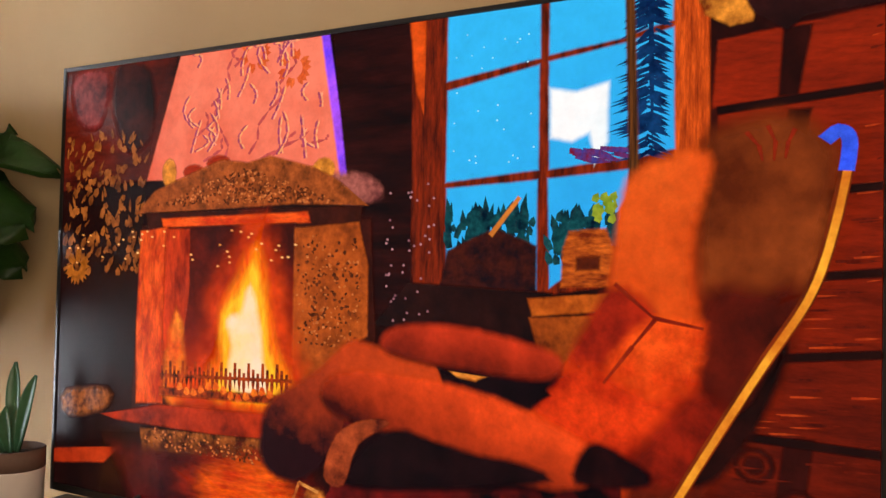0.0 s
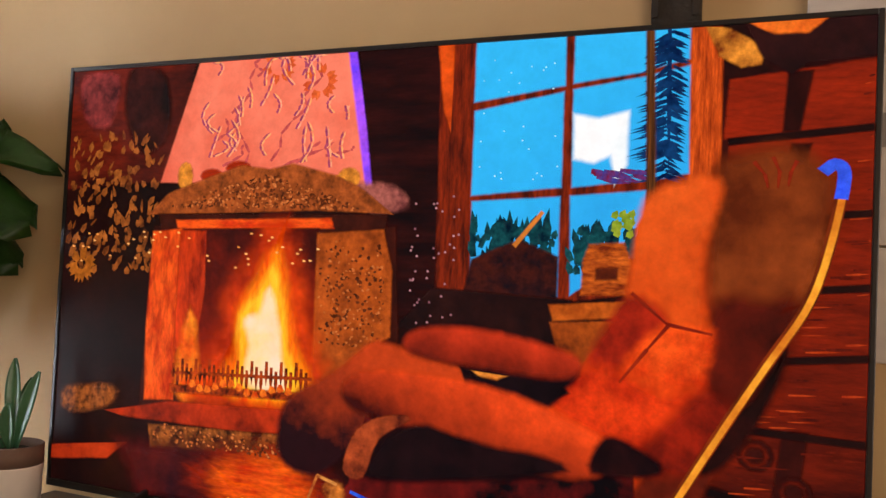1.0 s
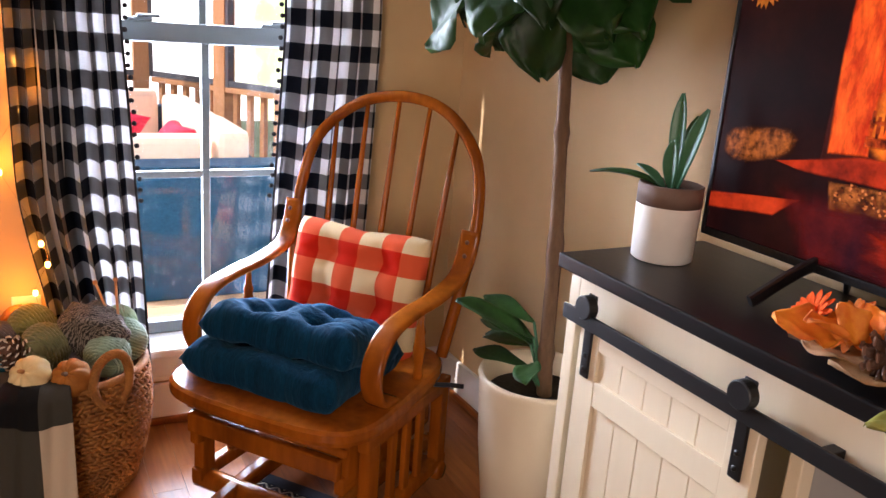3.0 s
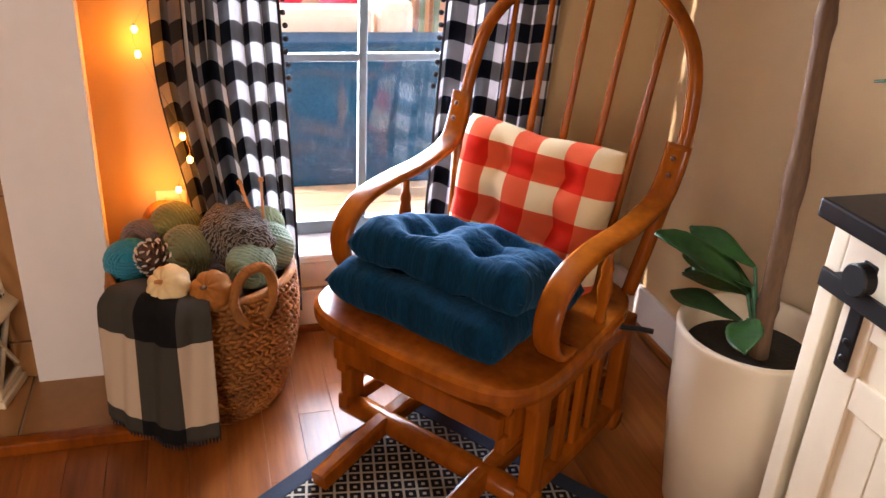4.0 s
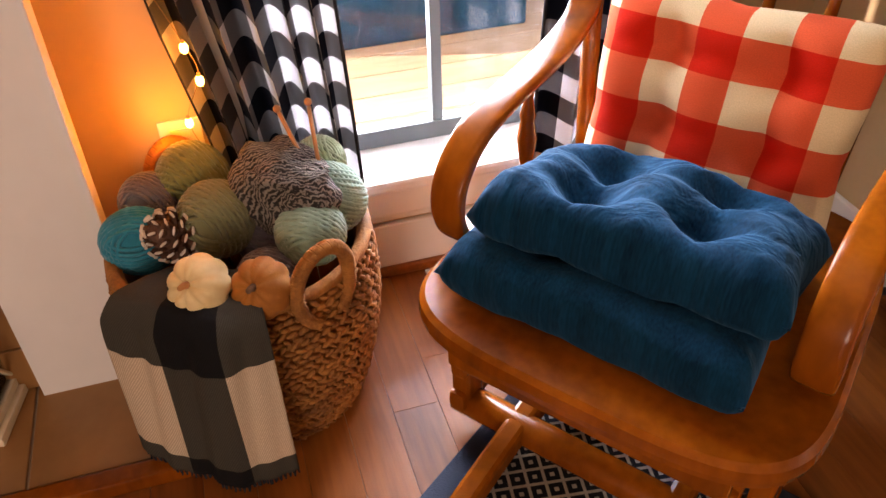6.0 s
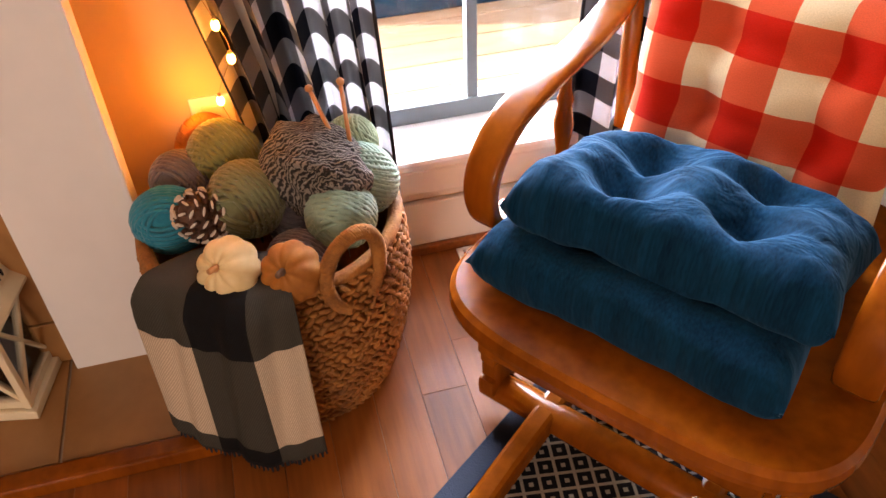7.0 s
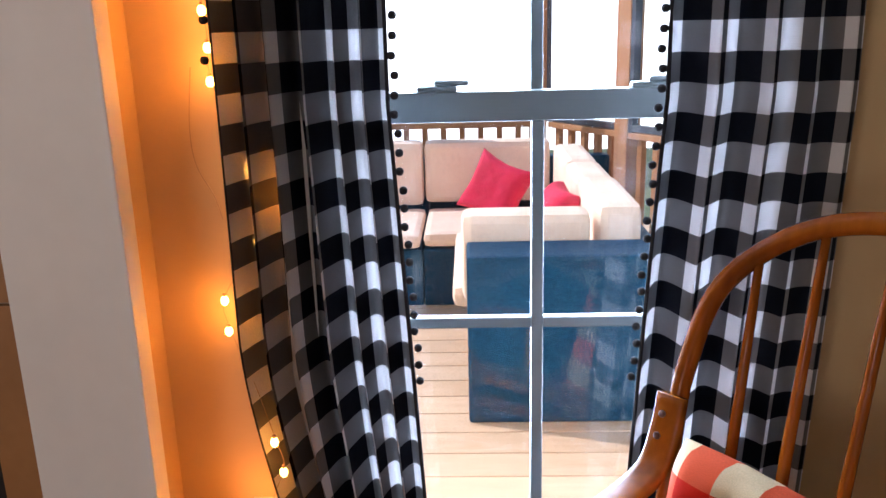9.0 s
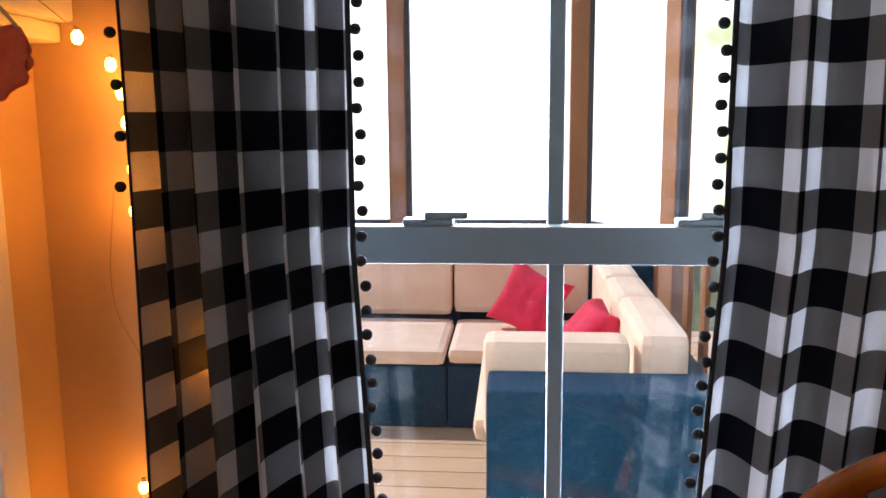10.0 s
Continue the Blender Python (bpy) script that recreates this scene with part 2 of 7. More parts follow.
def grid(f, nu, nv, uv=None, bm=None, wrap=False):
    """A sheet from f(u, v) with u, v in 0..1, and optional uv(u, v)."""
    bm = bm or bmesh.new()
    lay = bm.loops.layers.uv.verify() if uv else None
    vs = [[bm.verts.new(f(i / nu, j / nv)) for i in range(nu + (0 if wrap else 1))] for j in range(nv + 1)]
    for j in range(nv):
        for i in range(nu):
            k = (i + 1) % len(vs[0])
            fc = bm.faces.new((vs[j][i], vs[j][k], vs[j + 1][k], vs[j + 1][i]))
            if lay:
                for lp, (a, b) in zip(fc.loops, ((i, j), (i + 1, j), (i + 1, j + 1), (i, j + 1))):
                    lp[lay].uv = uv(a / nu, b / nv)
    return bm


def thicken(bm, t):
    """Gives a sheet a thickness."""
    faces = list(bm.faces)
    bm.normal_update()
    bmesh.ops.solidify(bm, geom=faces, thickness=t)
    return bm


# ---- structure ----
WX, TY = -2.685, 1.40        # inner faces of the window wall and of the television wall
EX, SY, TOP = 2.4, -3.1, 2.5  # inner faces of the two walls behind the camera, ceiling
W0, W1, WB, WT = 0.24, 1.00, 0.235, 2.0  # window opening


def wall(name, pieces, label, material=wall_paint):
    w = thing(name, label=label, category="wall", kind="structure")
    for c, s in pieces:
        part("wall_panel", box(c, s), material, w)
    return w


def span(x0, x1, y0, y1, z0, z1):
    return ((x0 + x1) / 2, (y0 + y1) / 2, (z0 + z1) / 2), (x1 - x0, y1 - y0, z1 - z0)


wall("wall_west", [span(WX - 0.2, WX, SY - 0.2, W0, 0, TOP), span(WX - 0.2, WX, W1, TY + 0.2, 0, TOP),
                   span(WX - 0.2, WX, W0, W1, 0, WB), span(WX - 0.2, WX, W0, W1, WT, TOP)],
     "cream painted wall with a tall sash window")
wall("wall_north", [span(WX, EX + 0.2, TY, TY + 0.2, 0, TOP)], "cream painted wall behind the television")
BWY = -2.0  # middle of the unseen window added behind the camera for fill light
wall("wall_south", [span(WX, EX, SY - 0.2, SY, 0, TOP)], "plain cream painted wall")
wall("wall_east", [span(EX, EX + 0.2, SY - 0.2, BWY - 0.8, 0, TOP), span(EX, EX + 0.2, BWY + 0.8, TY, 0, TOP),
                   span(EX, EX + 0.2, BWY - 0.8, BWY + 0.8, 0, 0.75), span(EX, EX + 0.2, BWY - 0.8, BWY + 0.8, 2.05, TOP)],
     "cream painted wall with an added, unseen window opening")
tagged(part("ceiling", box(*span(WX - 0.2, EX + 0.2, SY - 0.2, TY + 0.2, TOP, TOP + 0.1)), ceiling_paint), "cream painted ceiling", "ceiling", kind="structure")

HX = -2.27  # front edge of the hearth

# fireplace: chimney breast with white surround, tile border, firebox and a flush tiled hearth
PX = -2.51
breast = thing("fireplace", (PX, -0.75, 0), label="white painted fireplace surround with brown tile border", category="fireplace", kind="structure")


def at_breast(x0, x1, y0, y1, z0, z1, bevel=0.0):
    c, s = span(x0 - PX, x1 - PX, y0 + 0.75, y1 + 0.75, z0, z1)
    return box(c, s, bevel)


part("pilaster", at_breast(PX - 0.05, PX, -0.200, -0.010, 0.025, 1.395, 0.003), white_paint, breast)
part("return", at_breast(WX, PX - 0.05, -0.200, -0.038, 0.025, 1.395), wall_paint, breast)
part("pilaster", at_breast(WX, PX, -1.49, -1.30, 0.025, 1.395, 0.003), white_paint, breast)
part("frieze", at_breast(WX, PX - 0.004, -1.30, -0.20, 0.98, 1.395, 0.003), white_paint, breast)
part("chimney_breast", at_breast(WX, PX - 0.03, -1.45, -0.05, 1.46, TOP), wall_paint, breast)
part("mantel_moulding", at_breast(WX, PX + 0.025, -1.50, 0.004, 1.395, 1.42, 0.006), white_paint, breast)
part("mantel_shelf", at_breast(WX, PX + 0.07, -1.53, 0.022, 1.42, 1.46, 0.006), white_paint, breast)
part("tile_backing", at_breast(WX, PX - 0.034, -1.30, -1.20, 0.02, 0.98), grout, breast)
part("tile_backing", at_breast(WX, PX - 0.034, -0.275, -0.20, 0.02, 0.98), grout, breast)
part("tile_backing", at_breast(WX, PX - 0.034, -1.20, -0.275, 0.80, 0.98), grout, breast)
for z0, z1 in ((0.03, 0.125), (0.13, 0.493), (0.498, 0.862), (0.867, 0.978)):
    for y0, y1 in ((-0.274, -0.2005), (-1.2995, -1.201)):
        part("tile", at_breast(PX - 0.034, PX - 0.022, y0, y1, z0, z1, 0.002), hearth_tile, breast)
for y0, y1 in ((-1.20, -0.90), (-0.895, -0.585), (-0.58, -0.279)):
    part("tile", at_breast(PX - 0.034, PX - 0.022, y0, y1, 0.805, 0.978, 0.002), hearth_tile, breast)
part("firebox", at_breast(WX, PX - 0.10, -1.20, -0.275, 0.02, 0.80), soot_and_slot_shade, breast)
for y0, y1 in ((-1.20, -1.165), (-0.31, -0.276)):
    part("firebox_frame", at_breast(PX - 0.06, PX - 0.03, y0, y1, 0.025, 0.80, 0.003), black_metal, breast)
part("firebox_frame", at_breast(PX - 0.06, PX - 0.03, -1.165, -0.31, 0.76, 0.80, 0.003), black_metal, breast)

hearth = thing("hearth", (0, 0, 0), label="brown tiled hearth with a wooden edge strip", category="hearth", kind="structure")
part("mortar_bed", box(*span(WX, HX - 0.035, -1.56, 0.03, 0.0, 0.020)), grout, hearth)
for i in range(5):
    y1 = -0.215 - 0.305 * (i - 1) if i else 0.03
    y0 = -0.21 - 0.305 * i
    part("tile", box(*span(WX + 0.01, HX - 0.04, max(y0, -1.56), y1, 0.014, 0.026), 0.002), hearth_tile, hearth)
part("edge_strip", box(*span(HX - 0.035, HX, -1.60, 0.065, 0, 0.032), 0.006), oak, hearth)
part("edge_strip", box(*span(WX, HX - 0.035, 0.03, 0.065, 0, 0.032), 0.006), oak, hearth)

# baseboards
bb = thing("baseboard", label="white painted baseboard with a wooden shoe strip", category="baseboard", kind="structure")
part("board", box(*span(WX, WX + 0.015, 0.065, TY, 0.0, 0.125), 0.004), white_paint, bb)
part("board", box(*span(WX + 0.015, EX, TY - 0.015, TY, 0.0, 0.125), 0.004), white_paint, bb)
part("shoe_strip", box(*span(WX + 0.015, WX + 0.030, 0.065, TY - 0.015, 0.0, 0.022), 0.006), floor_wood, bb)
part("shoe_strip", box(*span(WX + 0.030, EX, TY - 0.030, TY - 0.015, 0.0, 0.022), 0.006), floor_wood, bb)

# window: casing, sill, apron, two sashes with muntins
win = thing("window_1", (WX, 0.625, 0), label="white double-hung sash window with divided panes", category="window", kind="structure")


def wbox(x0, x1, y0, y1, z0, z1, bevel=0.003):
    c, s = span(x0 - WX, x1 - WX, y0 - 0.625, y1 - 0.625, z0, z1)
    return box(c, s, bevel)


sill = part("window_sill", wbox(WX - 0.17, WX + 0.035, W0 - 0.05, W1 + 0.05, WB - 0.022, WB + 0.006, 0.008), white_paint, win)
part("apron", wbox(WX, WX + 0.022, W0 - 0.05, W1 + 0.05, WB - 0.085, WB - 0.022, 0.006), white_paint, win)
part("apron", wbox(WX, WX + 0.014, W0 - 0.05, W1 + 0.05, WB - 0.100, WB - 0.085, 0.003), white_paint, win)
for y0, y1 in ((W0 - 0.05, W0), (W1, W1 + 0.05)):
    part("casing", wbox(WX, WX + 0.018, y0, y1, WB + 0.006, WT + 0.05), white_paint, win)
part("casing", wbox(WX, WX + 0.018, W0, W1, WT, WT + 0.05), white_paint, win)
for y0, y1 in ((W0, W0 + 0.025), (W1 - 0.025, W1)):
    part("jamb", wbox(WX - 0.2, WX, y0, y1, WB, WT, 0), white_paint, win)
RZ = 1.123  # meeting rail
for name, x0, z0, z1, low, high in (("lower_sash", WX - 0.13, WB + 0.006, RZ + 0.03, 0.038, 0.052), ("upper_sash", WX - 0.165, RZ - 0.026, WT, 0.048, 0.05)):
    sash = part(name, wbox(x0, x0 + 0.034, W0 + 0.025, W0 + 0.065, z0, z1), backlit_white, win)
    part("stile", wbox(x0, x0 + 0.034, W1 - 0.065, W1 - 0.025, z0, z1), backlit_white, sash)
    part("rail", wbox(x0, x0 + 0.034, W0 + 0.065, W1 - 0.065, z0, z0 + low), backlit_white, sash)
    part("rail", wbox(x0, x0 + 0.034, W0 + 0.065, W1 - 0.065, z1 - high, z1), backlit_white, sash)
    part("muntin", wbox(x0 + 0.004, x0 + 0.030, 0.614, 0.636, z0 + low, z1 - high), backlit_white, sash)
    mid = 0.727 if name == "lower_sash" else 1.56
    part("muntin", wbox(x0 + 0.006, x0 + 0.028, W0 + 0.065, 0.614, mid - 0.010, mid + 0.010), backlit_white, sash)
    part("muntin", wbox(x0 + 0.006, x0 + 0.028, 0.636, W1 - 0.065, mid - 0.010, mid + 0.010), backlit_white, sash)
    for y0, y1 in ((W0 + 0.065, 0.614), (0.636, W1 - 0.065)):
        for a, b in ((z0 + low, mid - 0.01), (mid + 0.01, z1 - high)):
            p = part("pane", wbox(x0 + 0.015, x0 + 0.018, y0, y1, a, b, 0), pane_glass, sash)
            p.visible_shadow = False
for y in (0.45, 0.82):
    latch = part("latch", wbox(WX - 0.128, WX - 0.098, y - 0.035, y + 0.035, RZ + 0.030, RZ + 0.040, 0.004), backlit_white, win)
    part("lever", wbox(WX - 0.118, WX - 0.096, y - 0.005, y + 0.055, RZ + 0.040, RZ + 0.050, 0.004), backlit_white, latch)

# unseen wide window behind the camera, added as the fill lamp's source
fill_win = thing("unseen_window", (EX, BWY, 0), 90, label="unseen white wide window, added to let in fill light", category="window", kind="structure")
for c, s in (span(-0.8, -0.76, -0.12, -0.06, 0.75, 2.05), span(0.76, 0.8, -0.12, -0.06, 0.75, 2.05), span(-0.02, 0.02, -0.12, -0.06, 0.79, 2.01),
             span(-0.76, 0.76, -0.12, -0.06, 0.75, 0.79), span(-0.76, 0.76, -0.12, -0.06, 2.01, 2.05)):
    part("window_frame", box(c, s, 0.004), white_paint, fill_win)
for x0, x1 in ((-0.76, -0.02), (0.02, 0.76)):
    p = part("pane", box(*span(x0, x1, -0.092, -0.088, 0.79, 2.01)), pane_glass, fill_win)
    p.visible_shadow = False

# ---- curtains ----
pom_black = mat("pom_black", (0.012, 0.013, 0.018), 0.95, scale=60, bump=0.6, bump_scale=300)
pom_mesh = None


def curtain(y_top, y_bot, folds, phase, pom_sides, label, late=False):
    """A pleated panel that hangs from above; y_top and y_bot: its side edges high up and at the hem."""
    cx = WX + 0.065
    c = thing("curtain", (cx, sum(y_top) / 2, 0.1), label=label, category="curtain", group="window curtains")
    y_mid, z1, z0 = sum(y_top) / 2, 2.2, 0.10
    cloth = 2.3 * (y_top[1] - y_top[0])

    def edge(v):  # v: 0 at the hem, 1 at the top
        k = min(1.0, v * 2.0) ** 1.2
        q = min(1.0, max(0.0, (v - 0.08) / 0.25))
        q = q * q * (3 - 2 * q)
        return [b + (t - b) * w for t, b, w in zip(y_top, y_bot, (q if late else k, k))]

    def f(u, v):
        a, b = edge(v)
        deep = 0.038 * (0.65 + 0.45 * math.sin(3.1 * u + phase))
        a0 = 2 * math.pi * folds * (u + 0.035 * math.sin(6.0 * u + phase)) + phase + 0.6 * math.sin(2.2 * v)
        w = math.sin(a0) + 0.28 * math.sin(2 * a0 + 0.8) + 0.10 * math.sin(17 * u + 3 * v)
        y = a + (b - a) * u + 0.009 * math.cos(a0)
        x = deep * w + 0.006 * math.sin(9 * v + 5 * u)
        return Vector((x, y - y_mid, z0 + (z1 - z0) * v - 0.1))

    bm = grid(f, 150, 50, uv=lambda u, v: (u * cloth, v * (z1 - z0)))
    grid(lambda u, v: f(u, v) - Vector((0.0016, 0, 0)), 150, 50, uv=lambda u, v: (u * cloth, v * (z1 - z0)), bm=bm)
    part("cloth", bm, curtain_check, c, smooth=True)
    for side in pom_sides:
        bm = tube([f(side, j / 60) for j in range(61)], 0.0035 if side == pom_sides[0] else 0.0018, 6)
        part("trim_band", bm, pom_black, c)
        global pom_mesh
        n = 72
        for j in (range(20, n) if side == pom_sides[0] else range(38, 45, 2)):
            p = f(side, (j + 0.5) / n)
            p.y += 0.010 * (1 if side else -1)
            if pom_mesh is None:
                pb = blob((0, 0, 0), (0.0068, 0.0068, 0.0068), 10, 7, lambda a, b: 1 + 0.12 * math.sin(5 * a) * math.sin(4 * b))
                o = part("pompom", pb, pom_black, c, smooth=True)
                o.location = p
                pom_mesh = o.data
            else:
                share("pompom", pom_mesh, c, Matrix.Translation(p + Vector((0.002 * math.sin(j * 3.7), 0.002 * math.sin(j * 2.1), 0))))


curtain((0.122, 0.378), (0.190, 0.425), 6, 0.4, (1, 0), "black and white buffalo check curtain with pompom trim, gathered low", late=True)
curtain((0.815, 1.10), (0.755, 1.06), 4, 1.9, (0,), "black and white buffalo check curtain with pompom trim")

# ---- television and its stand ----
SX0, SX1, SYF, SYB, SH = -1.545, 0.12, 1.035, 1.375, 0.82
stand = thing("tv_stand", ((SX0 + SX1) / 2, (SYF + SYB) / 2, 0), label="cream farmhouse television stand with sliding barn doors and dark top", category="tv stand")
SCX, SCY = (SX0 + SX1) / 2, (SYF + SYB) / 2


def sbox(x0, x1, y0, y1, z0, z1, bevel=0.003):
    c, s = span(x0 - SCX, x1 - SCX, y0 - SCY, y1 - SCY, z0, z1)
    return box(c, s, bevel)


part("top", sbox(SX0 - 0.005, SX1 + 0.02, SYF - 0.02, SYB, SH - 0.028, SH, 0.004), stand_top, stand, "near-black wooden top")
for x0, x1 in ((SX0, SX0 + 0.03), (SX1 - 0.03, SX1)):
    part("side_panel", sbox(x0, x1, SYF + 0.012, SYB, 0.03, SH - 0.028), stand_white, stand)
part("front_rail", sbox(SX0 + 0.03, SX1 - 0.03, SYF + 0.012, SYF + 0.035, 0.70, SH - 0.028), stand_white, stand)
part("plinth", sbox(SX0 + 0.03, SX1 - 0.03, SYF + 0.03, SYB - 0.02, 0.03, 0.09), stand_white, stand)
part("bottom_board", sbox(SX0 + 0.03, SX1 - 0.03, SYF + 0.03, SYB - 0.02, 0.09, 0.11), stand_white, stand)
part("back_board", sbox(SX0 + 0.03, SX1 - 0.03, SYB - 0.02, SYB - 0.008, 0.09, SH - 0.028, 0), stand_white, stand)
inner = mat("inner_panel", (0.36, 0.37, 0.38), 0.6, scale=4)
for x in (-1.02, -0.42):
    part("divider", sbox(x - 0.012, x + 0.012, SYF + 0.03, SYB - 0.02, 0.11, SH - 0.028), stand_white, stand)
part("cubby_panel", sbox(-1.008, -0.432, SYF + 0.055, SYF + 0.065, 0.11, 0.70), inner, stand, "flat grey panel")
part("shelf", sbox(-1.008, -0.432, SYF + 0.04, SYB - 0.02, 0.40, 0.42), inner, stand)
for x0, x1 in ((SX0 + 0.05, SX0 + 0.08), (SX1 - 0.08, SX1 - 0.05)):
    for y0 in (SYF + 0.05, SYB - 0.08):
        part("foot", sbox(x0, x1, y0, y0 + 0.03, 0, 0.03), black_metal, stand)


def barn_door(x0, x1):
    d = part("barn_door", sbox(x0 + 0.055, x1 - 0.055, SYF + 0.001, SYF + 0.008, 0.14, 0.70, 0), stand_white, stand)
    n = 5
    w = (x1 - x0 - 0.11) / n
    for i in range(n):
        part("plank", sbox(x0 + 0.055 + i * w + 0.0012, x0 + 0.055 + (i + 1) * w - 0.0012, SYF - 0.003, SYF + 0.001, 0.14, 0.70, 0.0012), stand_white, d)
    for a, b in ((x0, x0 + 0.055), (x1 - 0.055, x1)):
        part("stile", sbox(a, b, SYF - 0.009, SYF + 0.009, 0.10, 0.715, 0.002), stand_white, d)
    for z0, z1 in ((0.10, 0.155), (0.565, 0.615), (0.672, 0.715)):
        part("cross_rail", sbox(x0 + 0.055, x1 - 0.055, SYF - 0.008, SYF + 0.008, z0, z1, 0.002), stand_white, d)
    for x in (x0 + 0.028, x1 - 0.028):
        strap = part("hanger_strap", sbox(x - 0.012, x + 0.012, SYF - 0.014, SYF - 0.0095, 0.612, 0.770, 0.003), black_metal, d)
        bm = lathe([(0.003, -0.010), (0.020, -0.010), (0.022, -0.008), (0.022, 0.008), (0.020, 0.010), (0.003, 0.010)], 24)
        bmesh.ops.rotate(bm, verts=bm.verts, cent=(0, 0, 0), matrix=Matrix.Rotation(radians(90), 3, "X"))
        bmesh.ops.translate(bm, verts=bm.verts, vec=(x - SCX, SYF - 0.024 - SCY, 0.748))
        part("wheel", bm, black_metal, strap, smooth=False)
        for z in (0.63, 0.655):
            part("bolt", blob((x - SCX, SYF - 0.015 - SCY, z), (0.005, 0.004, 0.005), 8, 6), black_metal, strap)


barn_door(SX0 + 0.072, -1.055)
barn_door(-0.39, SX1 - 0.045)
rail = part("track", sbox(SX0 + 0.035, SX1 - 0.035, SYF - 0.026, SYF - 0.020, 0.708, 0.736, 0.002), black_metal, stand, "black steel sliding track")
for x in (-1.49, -0.95, -0.5, 0.06):
    part("track_spacer", sbox(x - 0.01, x + 0.01, SYF - 0.020, SYF + 0.012, 0.714, 0.731, 0.002), black_metal, rail)

TV = (-1.444, 0.003, 0.872, 1.702, 1.256)  # left, right, bottom, top, face
tv = thing("television", ((TV[0] + TV[1]) / 2, TV[4], SH), label="large flat television showing a cosy fireplace scene", category="television")
TCX = (TV[0] + TV[1]) / 2
tv_black = mat("tv_black", (0.010, 0.010, 0.011), 0.35, scale=10)


def tbox(x0, x1, y0, y1, z0, z1, bevel=0.002):
    c, s = span(x0 - TCX, x1 - TCX, y0 - TV[4], y1 - TV[4], z0 - SH, z1 - SH)
    return box(c, s, bevel)


part("back_cover", tbox(TV[0] + 0.004, TV[1] - 0.004, TV[4] + 0.006, TV[4] + 0.045, TV[2] + 0.004, TV[3] - 0.004, 0.01), tv_black, tv)
for x0, x1, z0, z1 in ((TV[0], TV[0] + 0.008, TV[2], TV[3]), (TV[1] - 0.008, TV[1], TV[2], TV[3]),
                       (TV[0] + 0.008, TV[1] - 0.008, TV[3] - 0.008, TV[3]), (TV[0] + 0.008, TV[1] - 0.008, TV[2], TV[2] + 0.014)):
    part("bezel", tbox(x0, x1, TV[4] - 0.003, TV[4] + 0.010, z0, z1, 0.0015), tv_black, tv)
for x in (-1.19, -0.25):
    for s in (-1, 1):
        pts = [(x - TCX, 0.02, 0.075), (x - TCX + 0.01 * s, 0.01 + 0.05 * -s * -1, 0.05), (x - TCX - 0.02, 0.115 * s + 0.0, 0.008)]
        part("foot", tube(spline(pts, 8), 0.006, 8, flat=(0.011, 0.005)), tv_black, tv)
screen_glass = mat("screen_glass", (0.004, 0.004, 0.005), 0.16, scale=3)
screen = part("screen", tbox(TV[0] + 0.008, TV[1] - 0.008, TV[4], TV[4] + 0.006, TV[2] + 0.014, TV[3] - 0.008, 0), screen_glass, tv, "lit television picture of a log fire")

# ---- the television's picture: flat glowing shapes on the screen, painted from back to front ----
GAIN = 0.93  # brightness of the picture


def lin(r, g, b):
    if r > b:  # warm colours are deep
        g, b = g * 0.88, b * 0.84
    return tuple((c / 255 / 12.92 if c < 10 else ((c / 255 + 0.055) / 1.055) ** 2.4) for c in (r, g, b))


